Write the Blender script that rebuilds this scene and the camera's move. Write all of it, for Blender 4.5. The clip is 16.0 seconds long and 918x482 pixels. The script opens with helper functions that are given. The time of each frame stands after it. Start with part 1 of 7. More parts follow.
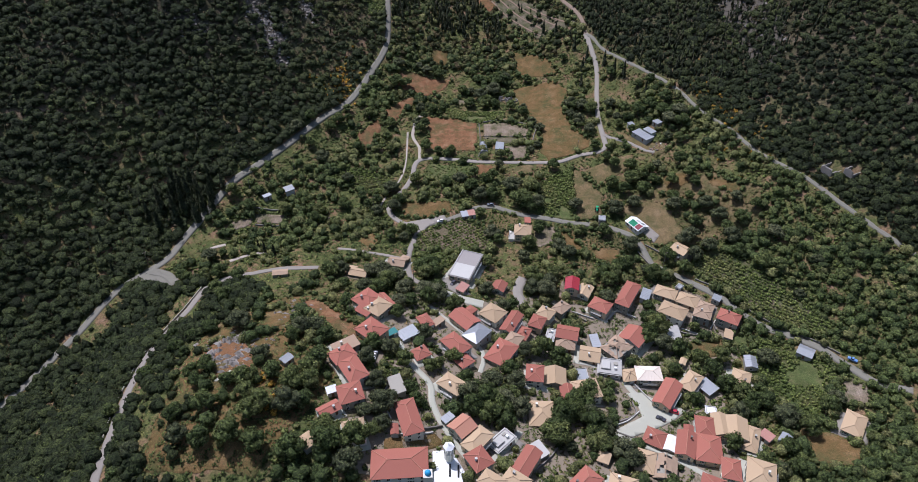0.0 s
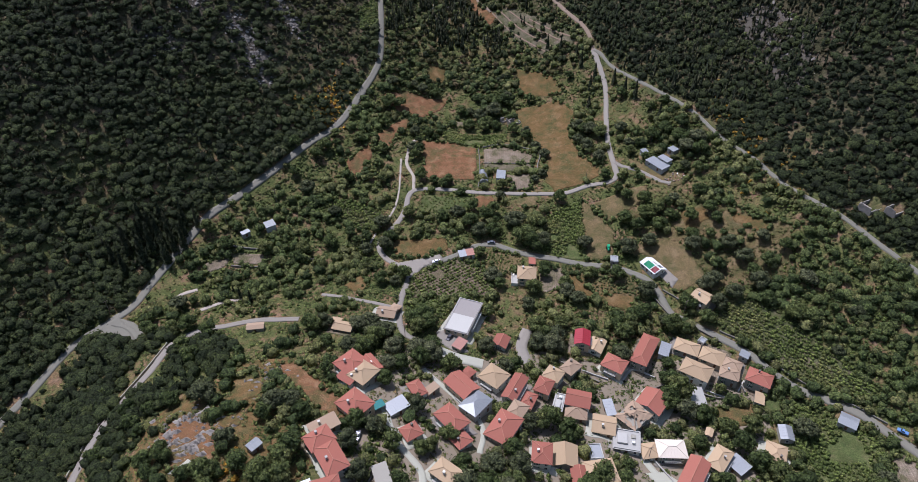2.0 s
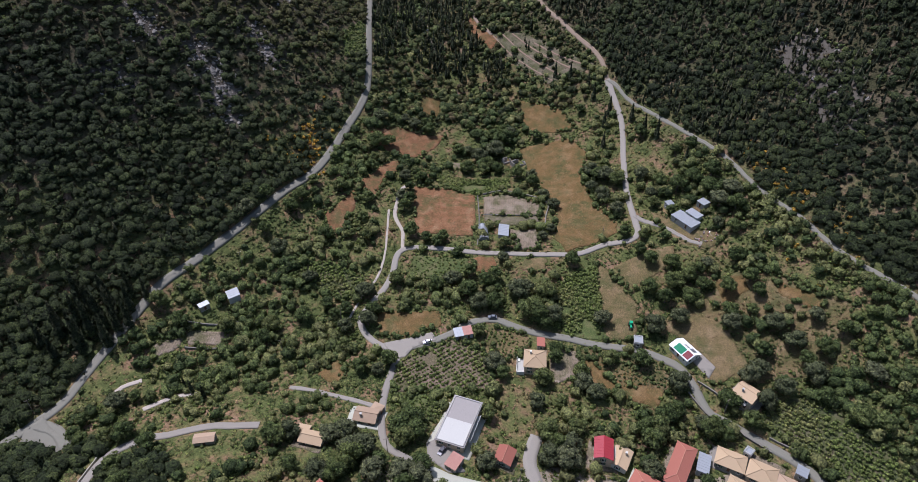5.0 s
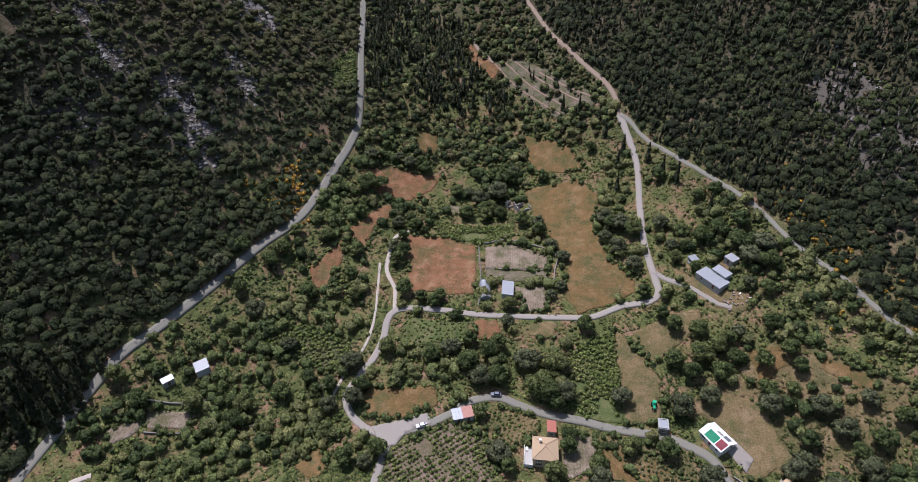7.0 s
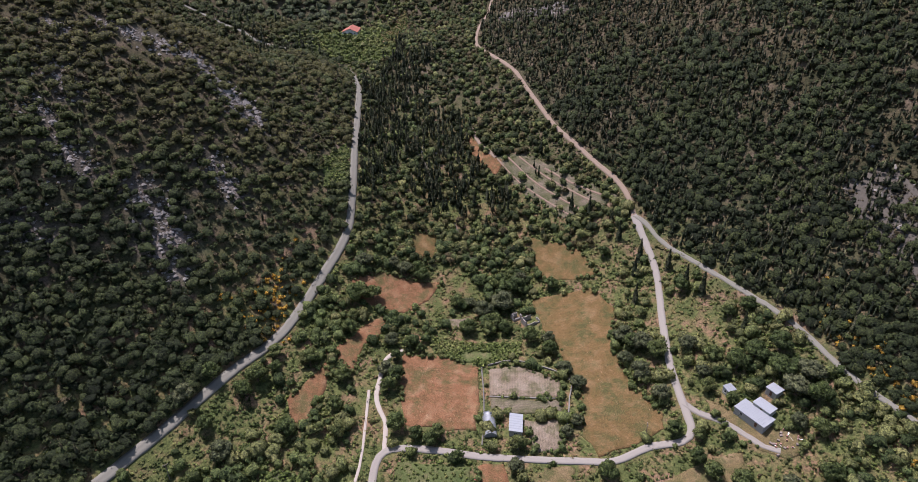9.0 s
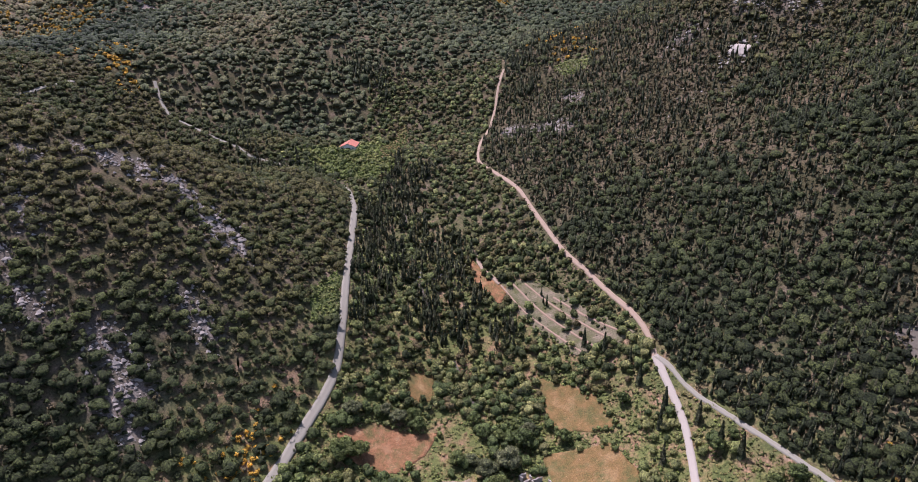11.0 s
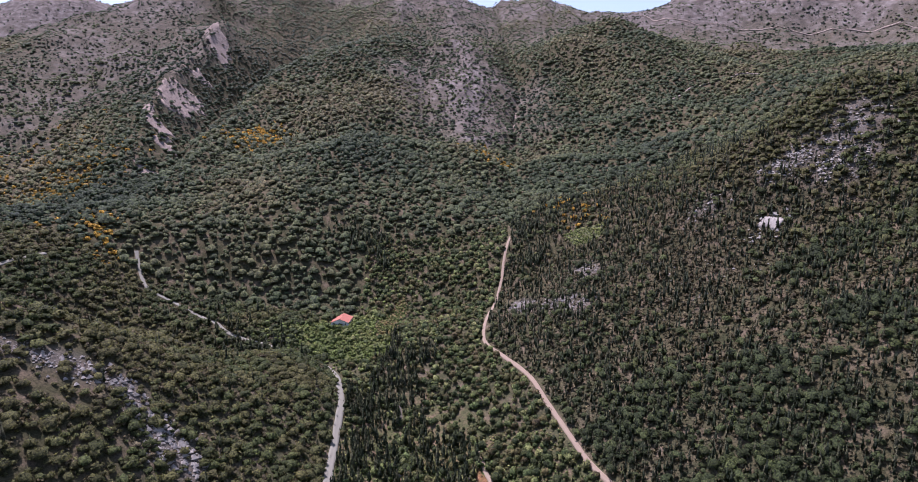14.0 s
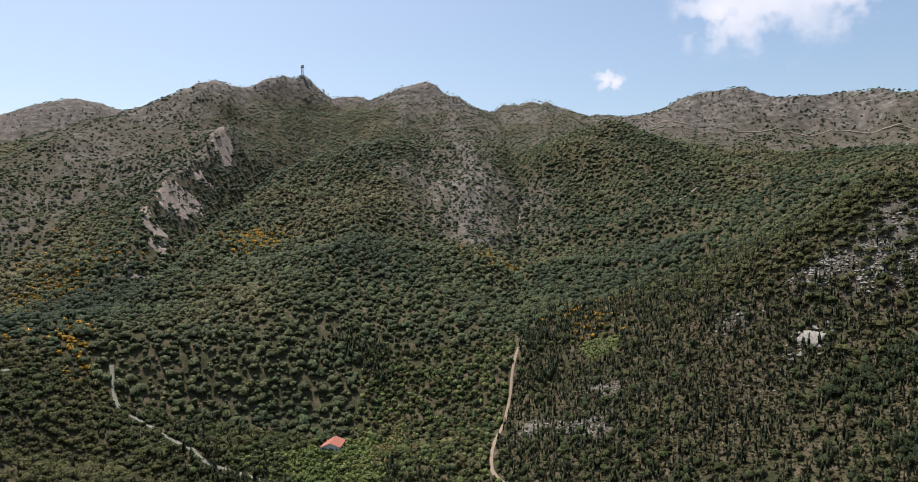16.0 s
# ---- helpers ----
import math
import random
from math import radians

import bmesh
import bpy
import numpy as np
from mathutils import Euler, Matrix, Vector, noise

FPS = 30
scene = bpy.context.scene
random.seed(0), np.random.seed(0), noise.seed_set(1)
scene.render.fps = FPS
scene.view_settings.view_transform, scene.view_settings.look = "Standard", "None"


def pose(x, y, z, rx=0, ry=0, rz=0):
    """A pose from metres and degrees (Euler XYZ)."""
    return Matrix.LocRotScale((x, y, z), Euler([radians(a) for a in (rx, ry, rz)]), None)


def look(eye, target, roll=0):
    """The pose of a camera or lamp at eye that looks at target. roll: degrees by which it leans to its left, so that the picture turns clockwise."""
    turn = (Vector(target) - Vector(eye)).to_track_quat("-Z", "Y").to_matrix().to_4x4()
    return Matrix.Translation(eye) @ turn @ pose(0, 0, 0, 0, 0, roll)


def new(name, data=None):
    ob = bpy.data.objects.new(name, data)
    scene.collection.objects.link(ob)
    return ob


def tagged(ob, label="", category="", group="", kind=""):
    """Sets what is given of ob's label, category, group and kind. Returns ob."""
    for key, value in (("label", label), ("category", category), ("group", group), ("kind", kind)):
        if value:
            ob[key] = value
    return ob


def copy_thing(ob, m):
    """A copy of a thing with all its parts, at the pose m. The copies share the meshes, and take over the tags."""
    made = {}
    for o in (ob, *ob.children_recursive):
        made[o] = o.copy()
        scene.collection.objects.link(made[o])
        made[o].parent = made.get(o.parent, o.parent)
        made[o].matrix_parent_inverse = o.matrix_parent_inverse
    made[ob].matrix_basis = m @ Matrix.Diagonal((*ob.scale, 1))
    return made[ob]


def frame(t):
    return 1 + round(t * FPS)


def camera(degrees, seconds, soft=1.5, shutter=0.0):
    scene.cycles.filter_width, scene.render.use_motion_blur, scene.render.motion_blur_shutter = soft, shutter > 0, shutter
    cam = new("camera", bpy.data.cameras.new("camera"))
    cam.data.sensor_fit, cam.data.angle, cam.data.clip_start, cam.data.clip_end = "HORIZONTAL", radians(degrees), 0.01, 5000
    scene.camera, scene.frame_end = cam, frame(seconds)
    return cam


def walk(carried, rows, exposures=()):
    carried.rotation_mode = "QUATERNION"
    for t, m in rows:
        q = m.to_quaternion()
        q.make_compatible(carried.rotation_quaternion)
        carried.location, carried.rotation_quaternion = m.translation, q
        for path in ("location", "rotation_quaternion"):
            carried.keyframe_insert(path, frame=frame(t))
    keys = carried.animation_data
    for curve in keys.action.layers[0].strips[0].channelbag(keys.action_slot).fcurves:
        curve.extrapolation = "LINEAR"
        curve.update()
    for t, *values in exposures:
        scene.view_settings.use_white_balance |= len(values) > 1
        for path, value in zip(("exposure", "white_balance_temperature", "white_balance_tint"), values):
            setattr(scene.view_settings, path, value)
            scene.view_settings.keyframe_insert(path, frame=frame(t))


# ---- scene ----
cam = camera(70.0, 16.0, soft=0.5)
METRES, EYE, TILT, LEAN, TURN = 330.0, 220.0, -37.5, 0.0, 0.0
ROWS = [
    (0.0, 0.0, 0.0, 0.0, 0.0, 0.0, 0.0),
    (0.5, 0.0013, 0.0273, 0.0167, -0.01, 0.02, -0.01),
    (1.0, 0.0026, 0.0547, 0.0338, -0.01, 0.02, -0.01),
    (1.5, 0.0037, 0.0822, 0.051, 0.01, 0.03, 0.0),
    (2.0, 0.0049, 0.1097, 0.0681, 0.03, 0.06, 0.01),
    (2.5, 0.0059, 0.1372, 0.0853, 0.03, 0.1, 0.02),
    (3.0, 0.0072, 0.1646, 0.1025, 0.04, 0.13, 0.03),
    (3.5, 0.0078, 0.1924, 0.1192, 0.03, 0.2, 0.03),
    (4.0, 0.0093, 0.2196, 0.1364, 0.05, 0.24, 0.03),
    (6.5, 0.0126, 0.3566, 0.223, 0.04, 0.43, -0.01),
    (7.0, 0.0129, 0.3842, 0.2414, 0.05, 1.17, 0.01),
    (7.5, 0.0126, 0.4111, 0.2584, 0.04, 2.66, 0.04),
    (8.0, 0.0129, 0.438, 0.2755, 0.06, 4.19, 0.06),
    (8.5, 0.0127, 0.4646, 0.2929, 0.07, 5.87, 0.11),
    (9.0, 0.0133, 0.4915, 0.31, 0.1, 7.56, 0.12),
    (11.5, 0.017, 0.6022, 0.4153, 0.37, 17.98, 0.07),
    (12.0, 0.0173, 0.6235, 0.4366, 0.42, 20.11, 0.05),
    (12.5, 0.0176, 0.6447, 0.4579, 0.47, 22.24, 0.05),
    (13.0, 0.0175, 0.6657, 0.4791, 0.52, 24.37, 0.04),
    (13.5, 0.0171, 0.6864, 0.5004, 0.56, 26.49, 0.03),
    (14.0, 0.0172, 0.7071, 0.5213, 0.65, 28.61, 0.0),
    (14.5, 0.0167, 0.7276, 0.5422, 0.71, 30.74, -0.02),
    (15.0, 0.0158, 0.7481, 0.5631, 0.77, 32.9, -0.02),
    (15.5, 0.0151, 0.7685, 0.584, 0.86, 35.08, -0.02),
    (16.0, 0.0137, 0.7895, 0.6037, 0.93, 37.12, -0.01),
]
walk(cam, [(t, pose(0, 0, EYE, TILT, LEAN, TURN) @ pose(METRES * x, METRES * y, METRES * z, 90 + pitch, roll, yaw)) for t, x, y, z, yaw, pitch, roll in ROWS],
     exposures=((0.0, 0.06, 5480, 28), (4.0, 0.1, 5480, 28), (7.0, 0.26, 5580, 30), (9.0, 0.48, 5800, 34), (11.5, 0.94, 5800, 42), (14.0, 0.86, 5600, 41), (15.0, 0.62, 5900, 27), (16.0, 0.52, 6150, 17)))

# ---- world, sun ----
SUN_ELEV, SUN_AZ = 64.0, 38.0   # azimuth: degrees to the left of straight ahead
world = bpy.data.worlds.new("world")
scene.world = world
world.use_nodes = True
_n = world.node_tree.nodes
sky = _n.new("ShaderNodeTexSky")
sky.sky_type, sky.sun_disc = "NISHITA", False
sky.sun_elevation, sky.sun_rotation = radians(SUN_ELEV), radians(-SUN_AZ)
sky.altitude, sky.air_density, sky.dust_density = 300, 1.0, 2.4
sky.ozone_density = 0.15
_n["Background"].inputs["Strength"].default_value = 0.105
_l = world.node_tree.links
_way = _n.new("ShaderNodeTexCoord")


def cloud_at(azimuth, elevation, reach):
    """How much of a small fair-weather cloud stands in a direction (degrees, azimuth to the right of straight ahead)."""
    to = Vector((math.sin(radians(azimuth)) * math.cos(radians(elevation)), math.cos(radians(azimuth)) * math.cos(radians(elevation)), math.sin(radians(elevation))))
    d = _n.new("ShaderNodeVectorMath")
    d.operation = "DISTANCE"
    _l.new(_way.outputs["Generated"], d.inputs[0])
    d.inputs[1].default_value = to
    near = _n.new("ShaderNodeMapRange")
    near.inputs["From Min"].default_value, near.inputs["From Max"].default_value = reach, 0.0
    _l.new(d.outputs["Value"], near.inputs["Value"])
    puff = _n.new("ShaderNodeTexNoise")
    puff.inputs["Scale"].default_value, puff.inputs["Detail"].default_value = 2.4 / reach, 8.0
    _l.new(_way.outputs["Generated"], puff.inputs["Vector"])
    both = _n.new("ShaderNodeMath")
    both.operation = "MULTIPLY_ADD"
    _l.new(puff.outputs["Fac"], both.inputs[0])
    both.inputs[1].default_value = 2.2
    _l.new(near.outputs[0], both.inputs[2])
    edge = _n.new("ShaderNodeMapRange")
    edge.interpolation_type = "SMOOTHSTEP"
    edge.inputs["From Min"].default_value, edge.inputs["From Max"].default_value = 1.35, 1.85
    _l.new(both.outputs[0], edge.inputs["Value"])
    only = _n.new("ShaderNodeMath")
    only.operation = "MULTIPLY"
    _l.new(edge.outputs[0], only.inputs[0])
    _l.new(near.outputs[0], only.inputs[1])
    return only.outputs[0]


_haze = _n.new("ShaderNodeMix")
_haze.data_type, _haze.blend_type = "RGBA", "MULTIPLY"
_haze.inputs[0].default_value, _haze.inputs[7].default_value = 1.0, (1.0, 1.03, 0.94, 1)
_l.new(sky.outputs[0], _haze.inputs[6])
_col = _haze.outputs[2]
for _az, _el, _reach in ((25.0, 18.6, 0.13), (21.0, 17.6, 0.08), (30.0, 18.6, 0.10), (12.05, 13.0, 0.026), (12.9, 12.75, 0.018), (-60.0, 30.0, 0.2), (75.0, 25.0, 0.2), (150.0, 35.0, 0.3), (-140.0, 28.0, 0.25)):
    _mix = _n.new("ShaderNodeMix")
    _mix.data_type = "RGBA"
    _l.new(cloud_at(_az, _el, _reach), _mix.inputs[0])
    _l.new(_col, _mix.inputs[6])
    _mix.inputs[7].default_value = (6.3, 6.3, 6.4, 1)
    _col = _mix.outputs[2]
_l.new(_col, _n["Background"].inputs["Color"])
sun = new("sun", bpy.data.lights.new("sun", "SUN"))
sun.data.energy, sun.data.angle, sun.data.color = 4.6, radians(0.53), (1.0, 0.95, 0.87)
_d = Vector((-math.sin(radians(SUN_AZ)) * math.cos(radians(SUN_ELEV)), math.cos(radians(SUN_AZ)) * math.cos(radians(SUN_ELEV)), math.sin(radians(SUN_ELEV))))
sun.matrix_world = look(_d * 100, (0, 0, 0))

# ---- terrain ----
# Control heights of two smooth spline sheets: the whole valley with its mountains, and the correction round the village.
VALLEY_WEST = (
    (352, 422, 473, 472, 397, 261, 99, -24, -45, 56, 325, 693),
    (191, 246, 307, 370, 388, 308, 164, 11, 11, 355, 627, 657),
    (49, 84, 131, 231, 358, 326, 230, 86, 38, 637, 829, 515),
    (-60, -32, -16, 20, 206, 262, 195, 207, 350, 711, 570, 348),
    (-132, -86, -24, -8, -71, 215, 76, 120, 385, 627, 758, 306),
    (-151, -105, -25, 84, -27, -51, -3, 121, 225, 529, 567, 155),
)
VALLEY_EAST = (
    (-116, -54, -25, -106, 9, 97, 205, 247, 346, 680, 543, 71),
    (-61, 25, 104, 168, 242, 268, 376, 306, 233, 640, 384, 26),
    (13, 128, 256, 386, 451, 417, 398, 347, 351, 667, 437, 141),
    (115, 253, 394, 513, 562, 537, 501, 494, 554, 659, 582, 404),
    (233, 385, 520, 614, 654, 655, 648, 667, 699, 706, 708, 689),
)
VILLAGE_SOIL = (
    (20, 66, 94, 61, -20, -68, -41, 18, 45, 29, -3),
    (2, 8, 33, 61, -36, -84, -22, 18, 26, -32, -77),
    (-2, -37, -83, 9, 17, 1, 28, -29, -10, -85, -133),
    (0, 20, 47, -2, -10, -22, 35, -28, 46, -71, -152),
    (14, -10, -18, -1, 26, -19, -3, 2, 7, -60, -117),
    (37, 20, -17, -9, 0, -11, 1, 10, -7, -36, -55),
    (45, 44, 5, 9, -1, 2, 26, -48, 51, 44, 15),
    (28, 16, 4, 21, 28, 19, -2, -15, 84, 93, 71),
    (0, -1, 7, 21, 27, 19, 13, 40, 81, 104, 113),
)
GX0, GX1, GY0, GY1 = -330, 330, 100, 860
# spurs (plus) and ravines (minus): line on the plan, half-width, height
SPURS = (
    (((-360, 548), (-230, 585), (-170, 602), (-120, 628), (-92, 652)), 34, 16),
    (((-180, 662), (-150, 682), (-118, 700)), 36, 26),
)
RAVINES = (
    (((-360, 690), (-250, 712), (-170, 708), (-105, 725)), 42, -22),
    (((255, 806), (330, 795), (420, 745)), 52, -30),
    (((-320, 620), (-230, 640)), 40, -10),
)


def spline_sheet(u, v, grid):
    nx, ny = grid.shape
    u, v = np.clip(u, 0, nx - 3 - 1e-6), np.clip(v, 0, ny - 3 - 1e-6)
    i, j = np.floor(u).astype(int), np.floor(v).astype(int)
    f, g = u - i, v - j
    wu = ((1 - f) ** 3 / 6, (3 * f ** 3 - 6 * f ** 2 + 4) / 6, (-3 * f ** 3 + 3 * f ** 2 + 3 * f + 1) / 6, f ** 3 / 6)
    wv = ((1 - g) ** 3 / 6, (3 * g ** 3 - 6 * g ** 2 + 4) / 6, (-3 * g ** 3 + 3 * g ** 2 + 3 * g + 1) / 6, g ** 3 / 6)
    return sum(grid[i + a, j + b] * wu[a] * wv[b] for a in range(4) for b in range(4))


def ease(t):
    t = np.clip(t, 0, 1)
    return t * t * (3 - 2 * t)


def lattice(i, j, k):
    n = (i * 374761393 + j * 668265263 + k * 974711) & 0x7FFFFFFF
    n = ((n ^ (n >> 13)) * 1274126177) & 0x7FFFFFFF
    return ((n ^ (n >> 16)) & 0xFFFF) / 65535.0


def value_noise(x, y, k=0):
    i, j = np.floor(x).astype(np.int64), np.floor(y).astype(np.int64)
    f, g = ease(x - i), ease(y - j)
    a, b, c, d = lattice(i, j, k), lattice(i + 1, j, k), lattice(i, j + 1, k), lattice(i + 1, j + 1, k)
    return (a * (1 - f) + b * f) * (1 - g) + (c * (1 - f) + d * f) * g


def fbm(x, y, k=0, octaves=4):
    return sum(value_noise(x * 2 ** o + 17.3 * o, y * 2 ** o - 9.1 * o, k + o) * 0.5 ** (o + 1) for o in range(octaves)) - 0.5


G_FAR, G_NEAR = np.array(VALLEY_WEST + VALLEY_EAST, float), np.array(VILLAGE_SOIL, float)


# lines of the far relief: kind of growth (0 wooded, 1 bare), then x, y, z along each crest or valley
FAR_LINES = (
    # skyline from the western shoulder over the mast summit to the central saddle
    (1.0, ((-748, 2018, 610), (-707, 2090, 662), (-650, 2271, 690), (-583, 2344, 735), (-516, 2414, 780), (-422, 2435, 722), (-293, 2457, 720), (-193, 2419, 750), (-72, 2427, 752), (70, 2470, 676), (245, 2460, 734), (396, 2440, 632))),
    # long spur down from the western shoulder
    (0.42, ((-748, 2018, 597), (-752, 1961, 556), (-760, 1790, 443), (-725, 1581, 333), (-668, 1382, 240), (-594, 1191, 175), (-520, 1010, 130))),
    # deep western ravine
    (0.0, ((-345, 925, 146), (-362, 1010, 158), (-368, 1090, 165), (-395, 1250, 190), (-412, 1400, 228), (-420, 1600, 275), (-400, 1800, 345), (-390, 2000, 430), (-430, 2200, 560))),
    (0.0, ((-345, 925, 146), (-440, 960, 120), (-560, 1000, 95))),
    (0.5, ((-395, 1050, 190), (-410, 1110, 212), (-450, 1250, 272), (-490, 1400, 340), (-500, 1600, 420), (-540, 1800, 500))),
    # green hill in the middle
    (0.12, ((-140, 1921, 480), (-180, 1750, 425), (-232, 1606, 393), (-292, 1522, 352), (-332, 1407, 300), (-340, 1286, 262), (-325, 1157, 228), (-312, 1094, 214), (-318, 1045, 190), (-312, 950, 150))),
    (0.0, ((-232, 1606, 393), (-170, 1400, 300), (-150, 1200, 240), (-155, 1060, 204), (-172, 965, 174))),
    # bare spur of the summit and the gullies beside it
    (0.9, ((-193, 2419, 700), (-170, 2150, 580), (-140, 1921, 480))),
    (0.8, ((-72, 2427, 700), (-30, 2150, 570), (0, 1900, 455), (10, 1650, 370), (10, 1450, 292), (10, 1250, 218))),
    (0.5, ((-110, 2150, 545), (-80, 1900, 435), (-75, 1650, 345), (-60, 1450, 270), (-40, 1250, 200))),
    # central valley
    (0.35, ((43, 887, 114), (57, 1066, 141), (77, 1225, 172), (88, 1405, 232), (112, 1573, 296), (108, 1925, 418), (100, 2326, 574))),
    # cone-shaped wooded hill with its crests
    (0.2, ((322, 1794, 477), (382, 1728, 430), (466, 1650, 384), (540, 1540, 352))),
    (0.0, ((322, 1794, 477), (262, 1602, 362), (200, 1361, 250), (150, 1168, 180))),
    (0.45, ((322, 1794, 477), (250, 1950, 470), (245, 2200, 570), (245, 2515, 680))),
    # gully between cone and eastern hill
    (0.1, ((120, 960, 146), (180, 1080, 170), (250, 1187, 215), (330, 1290, 255), (480, 1424, 305), (640, 1500, 330))),
    # eastern hill
    (0.0, ((640, 760, 350), (480, 800, 312), (371, 865, 271), (344, 963, 276), (315, 1011, 264), (267, 1063, 234), (219, 1047, 201), (167, 1029, 163))),
    # bare eastern mountain and its foot
    (1.0, ((396, 2493, 613), (500, 2369, 585), (679, 2211, 632), (765, 2178, 636), (851, 2085, 594), (947, 2035, 588), (1009, 1941, 588), (1047, 1856, 562), (1400, 1700, 560))),
    (0.85, ((400, 1950, 430), (560, 1800, 400), (720, 1680, 385), (900, 1500, 380), (1100, 1300, 390))),
    # rounded ridge far behind in the west
    (1.0, ((-2300, 2500, 640), (-1744, 2766, 685), (-1652, 2829, 752), (-1587, 2871, 767), (-1316, 3022, 787), (-900, 3100, 760))),
    (0.7, ((-1900, 1600, 250), (-1300, 1900, 330), (-1000, 2300, 470))),
)


def along(x, y, line):
    """Distance to a line on the plan, and the height of its nearest point."""
    best, z = np.full(np.shape(x), 1e18), np.zeros(np.shape(x))
    for (x0, y0, z0), (x1, y1, z1) in zip(line, line[1:]):
        ux, uy = x1 - x0, y1 - y0
        t = np.clip(((x - x0) * ux + (y - y0) * uy) / (ux * ux + uy * uy), 0, 1)
        d2 = (x - x0 - t * ux) ** 2 + (y - y0 - t * uy) ** 2
        nearer = d2 < best
        best, z = np.where(nearer, d2, best), np.where(nearer, z0 + t * (z1 - z0), z)
    return np.sqrt(best), z


def far_relief(x, y):
    """Height and growth of the far mountains, drawn between their crests and valleys."""
    x, y = x + 26 * fbm(x / 120, y / 120, 101, 3), y + 26 * fbm(x / 120, y / 120, 105, 3)
    total = high = grown = 1e-12
    for kind_, line in FAR_LINES:
        d, z = along(x, y, line)
        w = 1 / ((d + 9) * (1 + (d / 260) ** 2))
        total, high, grown = total + w, high + w * z, grown + w * kind_
    return high / total, grown / total


def far_share(x, y):
    return ease((np.hypot(x - 4.5, y - 328) - 510) / 170) * ease((y - 560) / 200)


def smooth_height(x, y):
    h = spline_sheet(np.arcsinh(x / 300) / 2.8 * 4 + 4, (np.arcsinh((y - 350) / 350) + 1.5) / 4.25 * 9, G_FAR)
    near = ease((x - GX0) / 70) * ease((GX1 - x) / 70) * ease((y - GY0) / 50) * ease((GY1 - y) / 120)
    h = h + near * spline_sheet((x - GX0) / (GX1 - GX0) * 6, (y - GY0) / (GY1 - GY0) * 8, G_NEAR)
    for line, wide, up in SPURS + RAVINES:
        d, _ = along(x, y, tuple((px, py, 0) for px, py in line))
        h = h + up * np.exp(-(d / wide) ** 2)
    share = far_share(x, y)
    h = h * (1 - share) + far_relief(x, y)[0] * share
    drop = y - 2420 - 0.55 * np.clip(-x - 600, 0, None)
    return h - 0.5 * (np.sqrt(drop ** 2 + 80 ** 2) + drop) / 2


def height(x, y):
    x, y = np.asarray(x, float), np.asarray(y, float)
    far = ease((np.hypot(x, y - 300) - 350) / 700)
    gully = 1 - np.abs(2 * fbm(x / 230, y / 300, 5, 4) * 2)
    rills = (0.4 - np.abs(2 * fbm(x / 80 + y / 900, y / 280, 8, 3) * 2)) * ease((y - 1200) / 400)
    return smooth_height(x, y) + rills * 13 + fbm(x / 45, y / 45, 1, 3) * (2.0 + 7 * far) + far * (gully - 0.6) * 20


def bareness(x, y):
    """Where the mountain is bare (1) or wooded (0)."""
    return np.clip((far_relief(x, y)[1] - 0.5) * 2.4 + 0.46 + 1.7 * fbm(x / 190, y / 190, 70, 4) + 0.6 * fbm(x / 60, y / 60, 75, 3), 0, 1) * ease((y - 900) / 250)


def ground_at(x, y):
    return float(height(np.array([x]), np.array([y]))[0])


def grid_mesh(name, xs, ys, zf):
    X, Y = np.meshgrid(xs, ys, indexing="ij")
    Z = zf(X.ravel(), Y.ravel())
    me = bpy.data.meshes.new(name)
    n, m = len(xs), len(ys)
    q = np.arange((n - 1) * (m - 1))
    a = q // (m - 1) * m + q % (m - 1)
    faces = np.stack([a, a + m, a + m + 1, a + 1], 1)
    me.vertices.add(n * m)
    me.vertices.foreach_set("co", np.stack([X.ravel(), Y.ravel(), Z], 1).astype(np.float32).ravel())
    me.loops.add(faces.size)
    me.loops.foreach_set("vertex_index", faces.astype(np.int32).ravel())
    me.polygons.add(len(faces))
    me.polygons.foreach_set("loop_start", np.arange(0, faces.size, 4, dtype=np.int32))
    me.polygons.foreach_set("use_smooth", np.ones(len(faces), bool))
    me.update()
    return me


# ---- materials ----
def shader(name, rough=0.9, spec=0.15, metal=0.0):
    m = bpy.data.materials.new(name)
    m.use_nodes = True
    nt = m.node_tree
    b = nt.nodes["Principled BSDF"]
    b.inputs["Roughness"].default_value, b.inputs["Metallic"].default_value = rough, metal
    b.inputs["Specular IOR Level"].default_value = spec
    return m, nt, b


def node(nt, kind, **values):
    n = nt.nodes.new(kind)
    for k, v in values.items():
        n.inputs[k.replace("_", " ")].default_value = v
    return n


def ramp(nt, source, stops):
    r = nt.nodes.new("ShaderNodeValToRGB")
    while len(r.color_ramp.elements) < len(stops):
        r.color_ramp.elements.new(0.5)
    for e, (at, c) in zip(r.color_ramp.elements, stops):
        e.position, e.color = at, (*c, 1)
    nt.links.new(source, r.inputs[0])
    return r.outputs[0]


